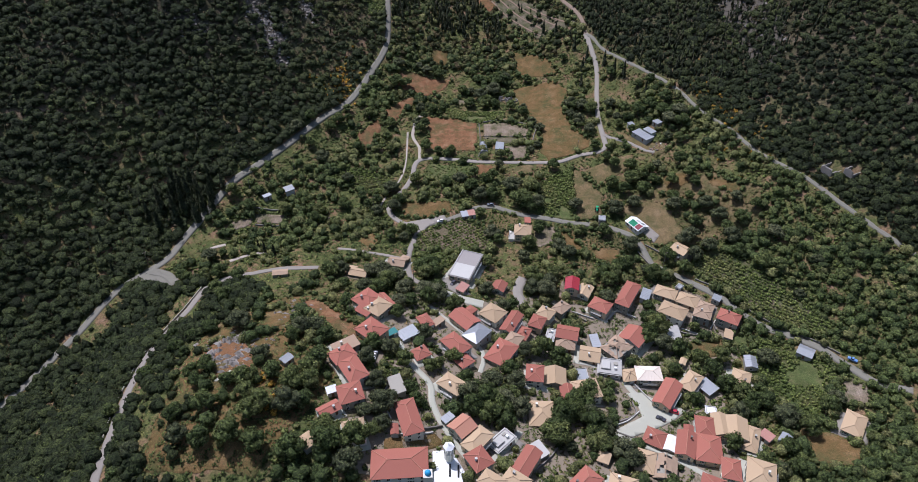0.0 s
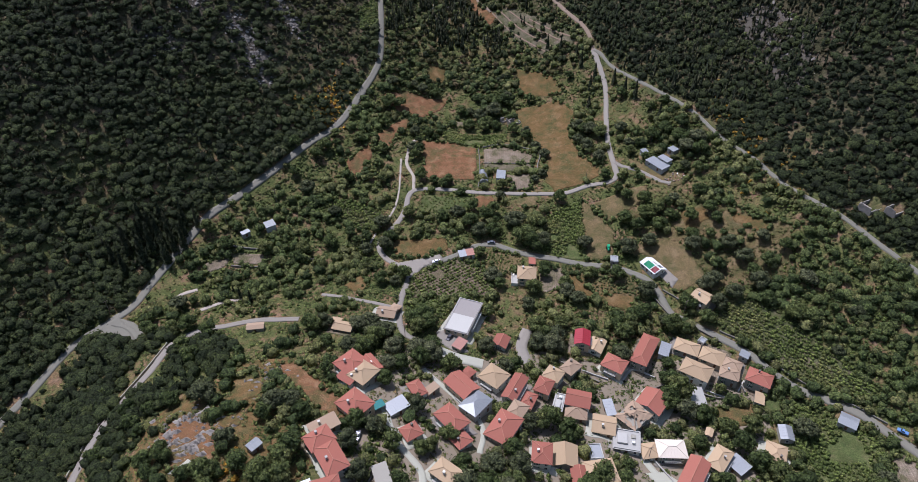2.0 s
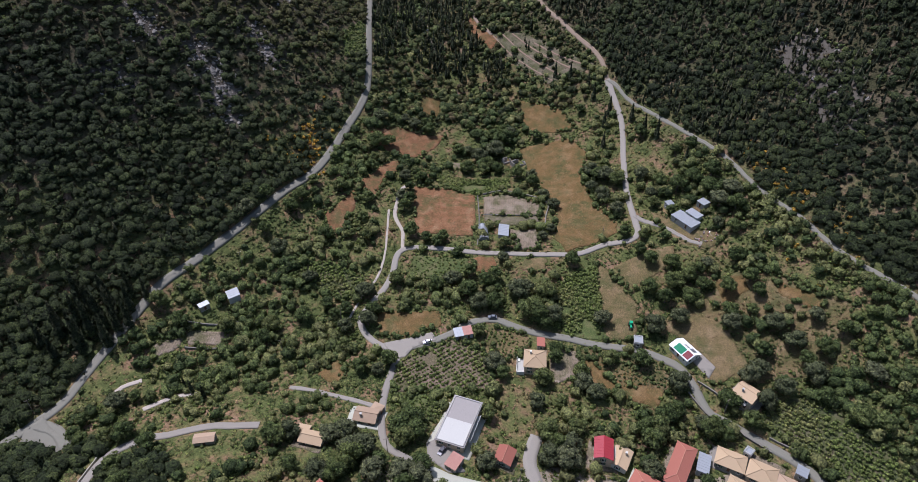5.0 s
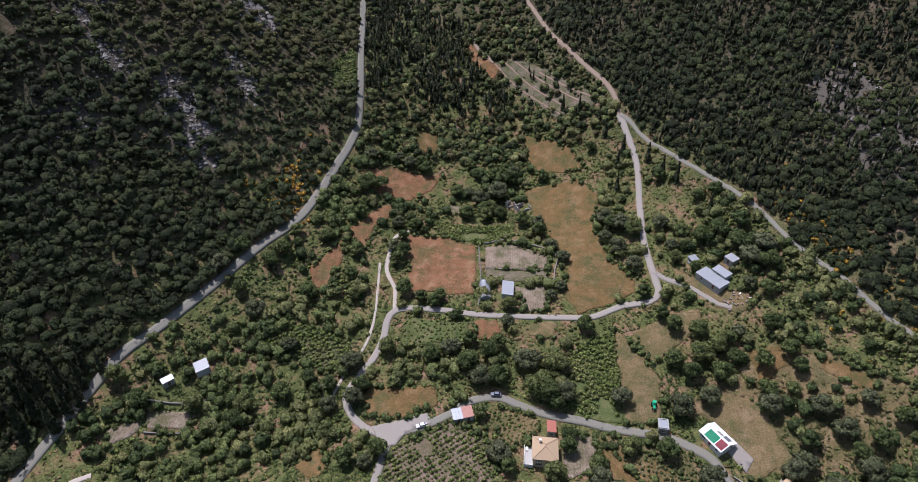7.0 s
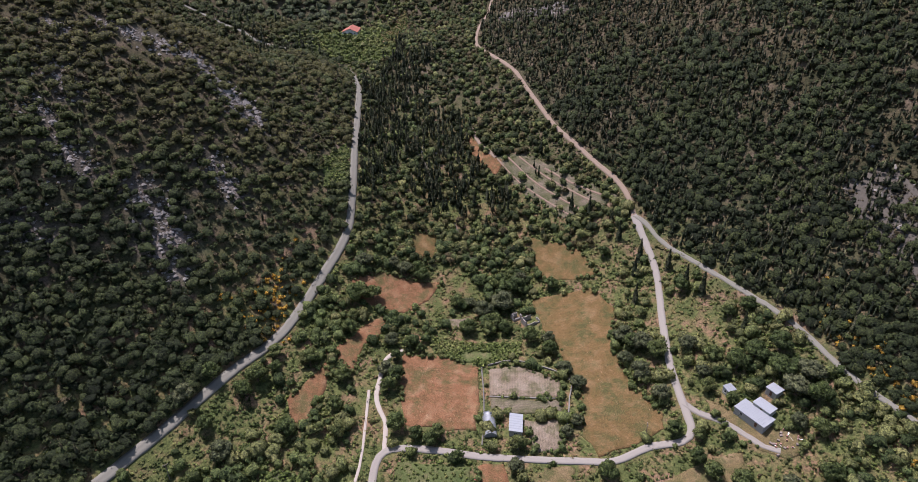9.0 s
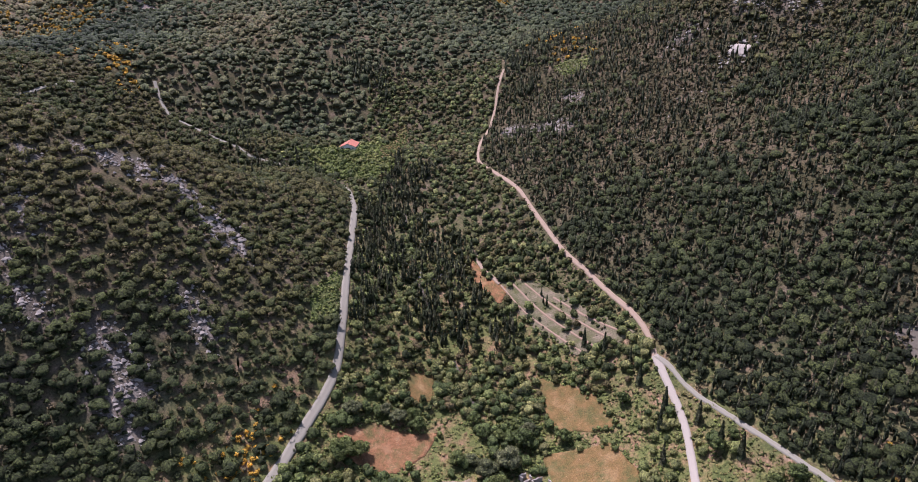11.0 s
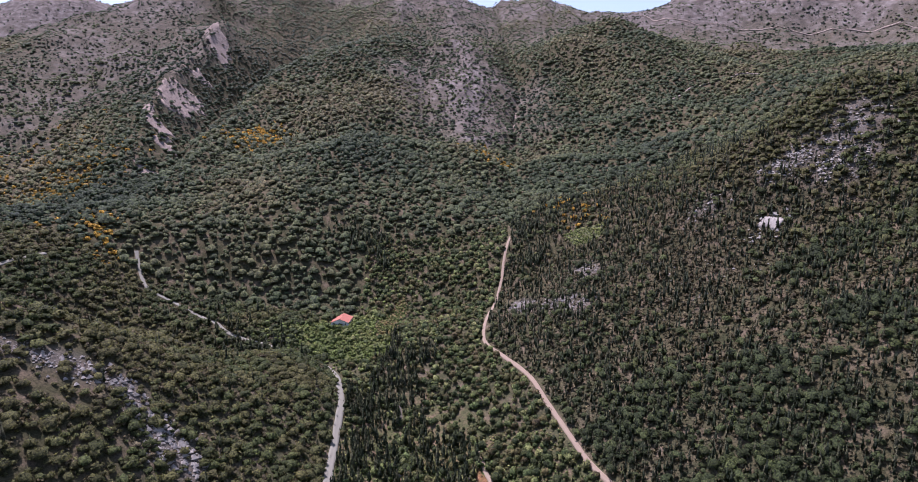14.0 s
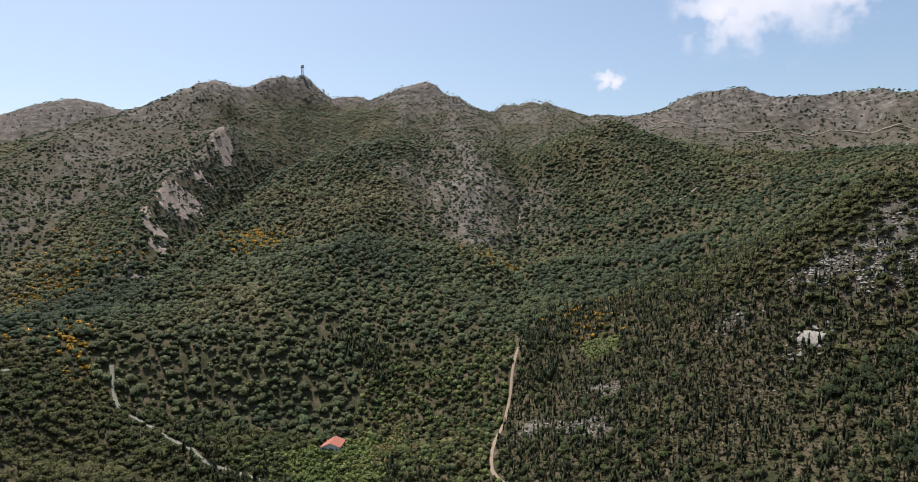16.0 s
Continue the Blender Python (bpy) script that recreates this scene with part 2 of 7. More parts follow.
def mixed(nt, fac, a, b, mode="MIX"):
    n = nt.nodes.new("ShaderNodeMix")
    n.data_type, n.blend_type = "RGBA", mode
    for sock, v in ((n.inputs[0], fac), (n.inputs[6], a), (n.inputs[7], b)):
        if isinstance(v, (int, float)):
            sock.default_value = v
        elif isinstance(v, tuple):
            sock.default_value = (*v, 1)
        else:
            nt.links.new(v, sock)
    return n.outputs[2]


def noise_of(nt, scale, detail=4.0, where="Position", rough=0.6):
    n = node(nt, "ShaderNodeTexNoise", Scale=scale, Detail=detail, Roughness=rough)
    if where == "Position":
        g = nt.nodes.new("ShaderNodeNewGeometry")
        nt.links.new(g.outputs["Position"], n.inputs["Vector"])
    else:
        g = nt.nodes.new("ShaderNodeTexCoord")
        nt.links.new(g.outputs["Object"], n.inputs["Vector"])
    return n.outputs["Fac"]


def bumped(nt, b, source, distance, strength=0.6):
    n = node(nt, "ShaderNodeBump", Strength=strength, Distance=distance)
    nt.links.new(source, n.inputs["Height"])
    nt.links.new(n.outputs[0], b.inputs["Normal"])


def mottled(name, dark, light, scale=1.0, rough=0.9, spec=0.15, metal=0.0, bump=0.03, where="Object", vary=0.0):
    """Two-scale speckled surface between two base colours; vary: brightness spread from thing to thing."""
    m, nt, b = shader(name, rough, spec, metal)
    coarse, fine = noise_of(nt, scale, 3, where), noise_of(nt, scale * 7, 5, where)
    c = mixed(nt, fine, ramp(nt, coarse, ((0.32, dark), (0.68, light))), ramp(nt, coarse, ((0.3, light), (0.7, dark))))
    if vary:
        info = nt.nodes.new("ShaderNodeObjectInfo")
        c = mixed(nt, 1.0, c, ramp(nt, info.outputs["Random"], ((0, (1 - vary,) * 3), (1, (1, 1, 1)))), "MULTIPLY")
    nt.links.new(c, b.inputs["Base Color"])
    if bump:
        bumped(nt, b, fine, bump)
    return m


def leafy(name, colours, through_light=0.3, speckle=0.34, own=0.0, grain=1.3):
    """Foliage: a colour for each plant, brightness for each leaf and for the sprays within a crown, light shining through."""
    m, nt, b = shader(name, 0.7, 0.15)
    a = nt.nodes.new("ShaderNodeAttribute")
    a.attribute_name = "tint"
    g = nt.nodes.new("ShaderNodeNewGeometry")
    info = nt.nodes.new("ShaderNodeObjectInfo")
    add = nt.nodes.new("ShaderNodeMath")
    add.operation = "MULTIPLY_ADD"
    nt.links.new(info.outputs["Random"], add.inputs[0])
    add.inputs[1].default_value = own
    nt.links.new(a.outputs["Fac"], add.inputs[2])
    frac = nt.nodes.new("ShaderNodeMath")
    frac.operation = "FRACT"
    nt.links.new(add.outputs[0], frac.inputs[0])
    c = ramp(nt, frac.outputs[0], colours)
    c = mixed(nt, 1.0, c, ramp(nt, g.outputs["Random Per Island"], ((0, (1 - speckle,) * 3), (1, (1 + speckle * 0.9, 1 + speckle * 0.9, 1 + speckle * 0.6)))), "MULTIPLY")
    # one noise for bump and tone: hollows darker, raised spots brighter
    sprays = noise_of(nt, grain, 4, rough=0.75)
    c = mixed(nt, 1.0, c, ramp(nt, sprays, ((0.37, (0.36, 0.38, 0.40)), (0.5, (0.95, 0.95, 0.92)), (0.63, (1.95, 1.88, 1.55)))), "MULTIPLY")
    nt.links.new(c, b.inputs["Base Color"])
    t = nt.nodes.new("ShaderNodeBsdfTranslucent")
    nt.links.new(c, t.inputs["Color"])
    bump = node(nt, "ShaderNodeBump", Strength=1.0, Distance=1.0 / grain)
    nt.links.new(sprays, bump.inputs["Height"])
    nt.links.new(bump.outputs[0], b.inputs["Normal"])
    mx = node(nt, "ShaderNodeMixShader", Fac=through_light)
    nt.links.new(b.outputs[0], mx.inputs[1])
    nt.links.new(t.outputs[0], mx.inputs[2])
    nt.links.new(mx.outputs[0], nt.nodes["Material Output"].inputs["Surface"])
    return m


def ground_material():
    m, nt, b = shader("valley_ground", 0.97, 0.05)
    broad, mid, fine = noise_of(nt, 0.018, 4), noise_of(nt, 0.11, 5), noise_of(nt, 1.1, 5, rough=0.7)
    grass = ramp(nt, mid, ((0.3, (0.064, 0.082, 0.027)), (0.45, (0.098, 0.112, 0.038)), (0.54, (0.140, 0.120, 0.052)), (0.63, (0.195, 0.128, 0.072)), (0.78, (0.27, 0.185, 0.120))))
    scrub = ramp(nt, mid, ((0.28, (0.038, 0.044, 0.022)), (0.5, (0.068, 0.066, 0.036)), (0.62, (0.105, 0.088, 0.058)), (0.76, (0.20, 0.165, 0.125))))
    high = ramp(nt, noise_of(nt, 0.05, 6), ((0.3, (0.066, 0.060, 0.050)), (0.5, (0.122, 0.106, 0.091)), (0.7, (0.21, 0.19, 0.172))))
    p = nt.nodes.new("ShaderNodeNewGeometry")
    sep = nt.nodes.new("ShaderNodeSeparateXYZ")
    nt.links.new(p.outputs["Position"], sep.inputs[0])
    n1 = nt.nodes.new("ShaderNodeMapRange")
    nt.links.new(sep.outputs["Z"], n1.inputs["Value"])
    n1.inputs["From Min"].default_value, n1.inputs["From Max"].default_value = 18, 60
    c = mixed(nt, n1.outputs[0], grass, scrub)
    bare = nt.nodes.new("ShaderNodeAttribute")
    bare.attribute_name = "bare"
    wood = ramp(nt, mid, ((0.3, (0.034, 0.038, 0.018)), (0.5, (0.066, 0.060, 0.032)), (0.68, (0.125, 0.098, 0.066))))
    n0 = nt.nodes.new("ShaderNodeMapRange")
    nt.links.new(sep.outputs["Z"], n0.inputs["Value"])
    n0.inputs["From Min"].default_value, n0.inputs["From Max"].default_value = 45, 95
    c = mixed(nt, n0.outputs[0], c, wood)
    c = mixed(nt, bare.outputs["Fac"], c, high)
    c = mixed(nt, 1.0, c, ramp(nt, fine, ((0.3, (0.35, 0.38, 0.35)), (0.5, (0.9, 0.9, 0.88)), (0.72, (1.6, 1.5, 1.4)))), "MULTIPLY")
    nt.links.new(c, b.inputs["Base Color"])
    bumped(nt, b, fine, 0.5, 0.8)
    return m


def field_material(name, a, b_, c_, row=0.0, turn=0.0):
    """Worked soil or crop: blotches, fine clods and, where row is given, furrows that many metres apart."""
    m, nt, b = shader(name, 0.97, 0.05)
    mid, fine = noise_of(nt, 0.16, 5), noise_of(nt, 2.2, 6, rough=0.75)
    c = ramp(nt, mid, ((0.3, a), (0.52, b_), (0.72, c_)))
    weedy = ramp(nt, noise_of(nt, 0.09, 7, rough=0.75), ((0.48, (0, 0, 0)), (0.60, (1, 1, 1))))
    c = mixed(nt, weedy, c, mixed(nt, 0.75, c, (0.070, 0.078, 0.028)))
    worn = ramp(nt, noise_of(nt, 0.5, 6, rough=0.8), ((0.54, (0, 0, 0)), (0.66, (1, 1, 1))))
    c = mixed(nt, worn, c, mixed(nt, 0.55, c, c_))
    c = mixed(nt, 1.0, c, ramp(nt, fine, ((0.3, (0.42, 0.42, 0.42)), (0.5, (0.92, 0.92, 0.92)), (0.72, (1.5, 1.5, 1.42)))), "MULTIPLY")
    h = fine
    if row:
        p = nt.nodes.new("ShaderNodeNewGeometry")
        mp = nt.nodes.new("ShaderNodeMapping")
        mp.inputs["Rotation"].default_value = (0, 0, radians(turn))
        nt.links.new(p.outputs["Position"], mp.inputs["Vector"])
        w = node(nt, "ShaderNodeTexWave", Scale=1 / row * 0.314, Distortion=2.0, Detail=3.0)
        nt.links.new(mp.outputs[0], w.inputs["Vector"])
        c = mixed(nt, 0.22, c, ramp(nt, w.outputs["Fac"], ((0.2, (0.6, 0.62, 0.55)), (0.8, (1.2, 1.15, 1.1)))), "MULTIPLY")
    nt.links.new(c, b.inputs["Base Color"])
    bumped(nt, b, h, 0.25, 0.8)
    return m


M_GROUND = ground_material()
M_ASPHALT = mottled("worn_asphalt", (0.131, 0.127, 0.097), (0.218, 0.212, 0.162), 0.4, bump=0.02, where="Position")
M_CONCRETE = mottled("pale_concrete", (0.185, 0.170, 0.135), (0.315, 0.290, 0.235), 0.35, bump=0.02, where="Position", vary=0.15)
M_LANE = mottled("whitish_lane", (0.282, 0.282, 0.215), (0.442, 0.446, 0.343), 0.35, bump=0.02, where="Position")
M_BANK = mottled("earth_bank", (0.15, 0.105, 0.068), (0.26, 0.190, 0.132), 0.35, bump=0.08, where="Position")
M_EARTH = mottled("trodden_earth", (0.120, 0.105, 0.064), (0.300, 0.245, 0.175), 0.22, bump=0.08, where="Position")
M_DIRT = mottled("dirt_track", (0.165, 0.122, 0.082), (0.290, 0.228, 0.162), 0.35, bump=0.05, where="Position")
M_STONE = mottled("dry_stone", (0.125, 0.116, 0.094), (0.285, 0.268, 0.220), 0.9, bump=0.12, vary=0.3)
M_PALE_ROCK = mottled("pale_limestone", (0.170, 0.156, 0.128), (0.370, 0.345, 0.292), 0.3, bump=0.4, where="Position")
M_SCAR = mottled("bare_limestone_scar", (0.10, 0.080, 0.064), (0.40, 0.32, 0.25), 0.13, bump=4.0, where="Position")
M_RED = mottled("red_roof_tile", (0.245, 0.082, 0.054), (0.410, 0.166, 0.112), 1.3, 0.8, bump=0.05, vary=0.22)
M_TAN = mottled("tan_roof_tile", (0.358, 0.255, 0.144), (0.498, 0.380, 0.229), 1.2, 0.8, bump=0.05, vary=0.18)
M_OLD = mottled("weathered_roof_tile", (0.242, 0.158, 0.097), (0.446, 0.347, 0.229), 0.8, 0.85, bump=0.08, vary=0.2)
M_BRICK = mottled("brown_roof_tile", (0.33, 0.155, 0.095), (0.45, 0.235, 0.15), 0.5, 0.8, bump=0.05)
M_CRIMSON = mottled("crimson_sheet_roof", (0.26, 0.026, 0.032), (0.33, 0.040, 0.046), 0.5, 0.5, 0.3, bump=0.02)
M_CREAM = mottled("cream_sheet_roof", (0.60, 0.53, 0.41), (0.72, 0.65, 0.52), 0.4, 0.6, bump=0.02)
M_METAL = mottled("grey_sheet_metal", (0.213, 0.231, 0.234), (0.377, 0.403, 0.390), 0.4, 0.45, 0.4, 0.2, bump=0.02, vary=0.25)
M_WHITE_SHEET = mottled("white_sheet", (0.627, 0.650, 0.612), (0.779, 0.795, 0.738), 0.4, 0.6, bump=0.02)
M_RUST = mottled("rusty_sheet", (0.22, 0.065, 0.04), (0.50, 0.32, 0.25), 0.9, 0.7, bump=0.03)
M_BOARD = mottled("grey_boards", (0.216, 0.205, 0.162), (0.392, 0.380, 0.306), 1.2, bump=0.05)
M_FLAT = mottled("flat_concrete_roof", (0.333, 0.330, 0.284), (0.568, 0.565, 0.495), 0.25, bump=0.03, vary=0.25)
M_OLD_SLAB = mottled("stained_roof_slab", (0.20, 0.185, 0.16), (0.36, 0.34, 0.30), 0.3, bump=0.03)
M_PATH = mottled("pale_trodden_path", (0.27, 0.235, 0.18), (0.43, 0.385, 0.31), 0.4, bump=0.05, where="Position")
M_RIDGE = mottled("ridge_tile", (0.330, 0.134, 0.086), (0.450, 0.227, 0.150), 1.0, bump=0.04)
M_PLASTER = mottled("white_plaster", (0.568, 0.560, 0.468), (0.764, 0.760, 0.648), 0.5, bump=0.02, vary=0.25)
M_OCHRE = mottled("ochre_plaster", (0.52, 0.41, 0.27), (0.64, 0.53, 0.37), 0.5, bump=0.02, vary=0.2)
M_RUBBLE = mottled("rubble_wall", (0.196, 0.185, 0.144), (0.412, 0.390, 0.306), 1.4, bump=0.12, vary=0.2)
M_GLASS = mottled("dark_window_glass", (0.02, 0.024, 0.028), (0.04, 0.045, 0.05), 1.0, 0.08, 0.5, bump=0)
M_SHUTTER = mottled("green_shutter", (0.06, 0.11, 0.07), (0.10, 0.16, 0.10), 2.0, 0.6, bump=0.01)
M_DOOR = mottled("brown_door", (0.11, 0.055, 0.03), (0.18, 0.095, 0.055), 2.0, 0.6, bump=0.01)
M_BARK = mottled("bark", (0.06, 0.045, 0.035), (0.14, 0.11, 0.085), 3.0, bump=0.05)
M_STEEL = mottled("galvanised_steel", (0.34, 0.35, 0.36), (0.5, 0.5, 0.51), 2.0, 0.45, 0.5, 0.6, bump=0)
M_WOODPOLE = mottled("weathered_pole", (0.14, 0.11, 0.085), (0.25, 0.21, 0.17), 2.0, bump=0.02)
M_RUBBER = mottled("tyre_rubber", (0.015, 0.015, 0.015), (0.03, 0.03, 0.03), 4.0, bump=0)
M_TEAL = mottled("teal_net", (0.03, 0.14, 0.13), (0.05, 0.2, 0.18), 1.5, 0.7, bump=0.02)
M_GREENSHEET = mottled("green_sheet", (0.01, 0.27, 0.12), (0.02, 0.34, 0.16), 0.8, 0.5, bump=0.01)
M_BLUE = mottled("blue_paint", (0.03, 0.25, 0.46), (0.05, 0.33, 0.56), 0.8, 0.5, bump=0.01)

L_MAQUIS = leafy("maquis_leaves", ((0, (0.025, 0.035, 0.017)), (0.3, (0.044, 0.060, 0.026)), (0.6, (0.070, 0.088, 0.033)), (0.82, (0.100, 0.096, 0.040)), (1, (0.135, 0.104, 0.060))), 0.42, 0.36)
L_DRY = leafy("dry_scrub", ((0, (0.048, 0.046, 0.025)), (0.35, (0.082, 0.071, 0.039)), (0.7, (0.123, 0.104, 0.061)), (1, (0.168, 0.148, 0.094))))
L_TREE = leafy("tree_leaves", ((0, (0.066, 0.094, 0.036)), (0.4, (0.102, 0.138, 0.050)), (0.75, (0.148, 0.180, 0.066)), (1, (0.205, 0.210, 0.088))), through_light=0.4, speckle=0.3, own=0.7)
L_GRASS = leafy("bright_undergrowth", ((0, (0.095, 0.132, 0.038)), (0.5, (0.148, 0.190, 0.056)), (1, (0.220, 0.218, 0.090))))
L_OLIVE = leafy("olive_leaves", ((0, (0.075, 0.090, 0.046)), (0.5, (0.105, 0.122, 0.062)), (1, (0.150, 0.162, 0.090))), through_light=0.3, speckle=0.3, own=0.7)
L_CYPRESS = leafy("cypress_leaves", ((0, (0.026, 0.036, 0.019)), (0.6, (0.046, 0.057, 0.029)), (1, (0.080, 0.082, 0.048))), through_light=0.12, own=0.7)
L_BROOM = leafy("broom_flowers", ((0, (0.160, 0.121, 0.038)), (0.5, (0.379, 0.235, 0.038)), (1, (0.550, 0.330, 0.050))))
# distance haze is put into this leaf colour: bluer than the near maquis
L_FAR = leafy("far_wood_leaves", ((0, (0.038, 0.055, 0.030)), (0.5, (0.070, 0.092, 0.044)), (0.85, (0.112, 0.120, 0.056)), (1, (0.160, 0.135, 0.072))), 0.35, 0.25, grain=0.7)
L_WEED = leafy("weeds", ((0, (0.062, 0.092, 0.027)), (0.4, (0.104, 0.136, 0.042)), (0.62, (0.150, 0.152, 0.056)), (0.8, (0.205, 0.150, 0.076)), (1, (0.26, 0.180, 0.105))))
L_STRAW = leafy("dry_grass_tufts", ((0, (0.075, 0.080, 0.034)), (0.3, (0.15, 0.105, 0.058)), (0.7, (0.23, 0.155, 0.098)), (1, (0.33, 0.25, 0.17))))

# ---- ground sheet ----
def spread(lo, near_lo, near_hi, hi, step, n_lo, n_hi):
    """Even steps in the near stretch, growing steps outside it."""
    def out(length, n):
        k = np.linspace(0, 1, n + 1)[1:]
        a = step * n / length
        return length * (a * k + (1 - a) * k ** 3)
    return np.concatenate([near_lo - out(near_lo - lo, n_lo)[::-1], np.arange(near_lo, near_hi, step), near_hi + out(hi - near_hi, n_hi)])


GROUND_X = spread(-3600, -225, 225, 3600, 2.5, 125, 125)
GROUND_Y = spread(-1500, 115, 560, 4900, 2.5, 40, 230)
ground = tagged(new("ground", grid_mesh("ground", GROUND_X, GROUND_Y, height)), "dry grassy valley floor rising into rocky scrub mountains", "ground", kind="structure")
ground.data.materials.append(M_GROUND)
_co = np.zeros(len(ground.data.vertices) * 3, np.float32)
ground.data.vertices.foreach_get("co", _co)
_co = _co.reshape(-1, 3).astype(float)
_far = ease((np.hypot(_co[:, 0], _co[:, 1] - 300) - 420) / 150)
_at = ground.data.attributes.new("bare", "FLOAT", "POINT")
_at.data.foreach_set("value", (bareness(_co[:, 0], _co[:, 1]) * _far).astype(np.float32))


# ---- mesh helpers ----
def part(name, bm, material, parent, label="", at=None):
    me = bpy.data.meshes.new(name)
    bm.to_mesh(me)
    bm.free()
    return mesh_part(name, me, material, parent, label, at)


def mesh_part(name, me, material, parent, label="", at=None):
    if material is not None and not me.materials:
        me.materials.append(material)
    o = new(name, me)
    o.parent = parent
    if at is not None:
        o.matrix_basis = at
    if label:
        tagged(o, label)
    return o


def thing(name, at, label, category, group=""):
    e = new(name)
    e.empty_display_size = 0.5
    e.matrix_basis = at
    return tagged(e, label, category, group)


def box(bm, x0, y0, z0, x1, y1, z1):
    v = [bm.verts.new(p) for p in ((x0, y0, z0), (x1, y0, z0), (x1, y1, z0), (x0, y1, z0), (x0, y0, z1), (x1, y0, z1), (x1, y1, z1), (x0, y1, z1))]
    for f in ((3, 2, 1, 0), (4, 5, 6, 7), (0, 1, 5, 4), (1, 2, 6, 5), (2, 3, 7, 6), (3, 0, 4, 7)):
        bm.faces.new([v[i] for i in f])
    return v


def tube(bm, a, b, ra, rb, sides=6):
    a, b = Vector(a), Vector(b)
    q = (b - a).to_track_quat("Z", "Y")
    ring = [[bm.verts.new(p + q @ Vector((r * math.cos(2 * math.pi * i / sides), r * math.sin(2 * math.pi * i / sides), 0))) for i in range(sides)] for p, r in ((a, ra), (b, rb))]
    for i in range(sides):
        bm.faces.new((ring[0][i], ring[0][(i + 1) % sides], ring[1][(i + 1) % sides], ring[1][i]))
    bm.faces.new(ring[1])
    bm.faces.new(ring[0][::-1])


def raw_mesh(name, co, tris, smooth=False):
    me = bpy.data.meshes.new(name)
    me.vertices.add(len(co))
    me.vertices.foreach_set("co", np.ascontiguousarray(co, np.float32).ravel())
    me.loops.add(tris.size)
    me.loops.foreach_set("vertex_index", np.ascontiguousarray(tris, np.int32).ravel())
    me.polygons.add(len(tris))
    me.polygons.foreach_set("loop_start", np.arange(0, tris.size, tris.shape[1], dtype=np.int32))
    me.polygons.foreach_set("use_smooth", np.full(len(tris), smooth))
    me.update()
    return me


# ---- roads ----
def curve_through(points, step=2.5):
    p = np.array(points, float)
    q = np.vstack([2 * p[0] - p[1], p, 2 * p[-1] - p[-2]])
    out = []
    for i in range(1, len(q) - 2):
        n = max(2, int(np.linalg.norm(q[i + 1] - q[i]) / step))
        for t in np.linspace(0, 1, n, endpoint=False):
            out.append(0.5 * (2 * q[i] + (q[i + 1] - q[i - 1]) * t + (2 * q[i - 1] - 5 * q[i] + 4 * q[i + 1] - q[i + 2]) * t ** 2 + (3 * q[i] - q[i - 1] - 3 * q[i + 1] + q[i + 2]) * t ** 3))
    return np.array(out + [p[-1]])


CLEAR = np.zeros((700, 800), bool)      # where no shrub grows: 1 m cells from (-350, 100)


def clear_disc(x, y, r):
    i0, i1, j0, j1 = int(x - r + 350), int(x + r + 351), int(y - r - 100), int(y + r - 99)
    if i0 < 0 or j0 < 0 or i1 >= 700 or j1 >= 800:
        return
    gx, gy = np.meshgrid(np.arange(i0, i1) - 349.5, np.arange(j0, j1) + 100.5, indexing="ij")
    CLEAR[i0:i1, j0:j1] |= (gx - x) ** 2 + (gy - y) ** 2 < r * r


def road(name, width, material, label, points, category="road", verge=0.5, lift=0.28):
    c = curve_through(points)
    if material is M_LANE:
        verge = max(verge, 0.9)
    elif category != "track":
        width *= 0.88
    ragged = 0.14 if width > 2.3 else 0.38
    d = np.gradient(c, axis=0)
    d /= np.linalg.norm(d, axis=1)[:, None] + 1e-9
    side = np.stack([-d[:, 1], d[:, 0]], 1)
    wob = [1 + ragged * (value_noise(c[:, 0] / 5, c[:, 1] / 5, s) + value_noise(c[:, 0] / 1.7, c[:, 1] / 1.7, s + 1) - 1) for s in (31, 35)]
    rows = []
    for k, off, down in ((0, -0.5, 0.9), (1, -0.5, 0), (2, -0.17, 0), (3, 0.17, 0), (4, 0.5, 0), (5, 0.5, 0.9)):
        xy = c + side * (off * width * wob[off > 0])[:, None]
        rows.append(np.column_stack([xy, height(xy[:, 0], xy[:, 1]) + lift - down]))
    mid = (rows[1][:, 2] + rows[4][:, 2]) / 2
    for r in rows[1:5]:
        r[:, 2] = np.maximum(r[:, 2], 0.5 * r[:, 2] + 0.5 * mid)
    co = np.stack(rows, 1).reshape(-1, 3)
    n = len(c)
    f = [(i * 6 + k, i * 6 + k + 1, i * 6 + k + 7, i * 6 + k + 6) for i in range(n - 1) for k in range(5)]
    me = raw_mesh(name, co, np.array(f)[:, ::-1], True)
    me.materials.append(material)
    for x, y in c:
        clear_disc(x, y, width / 2 + verge)
    return tagged(new(name, me), label, category, kind="structure")


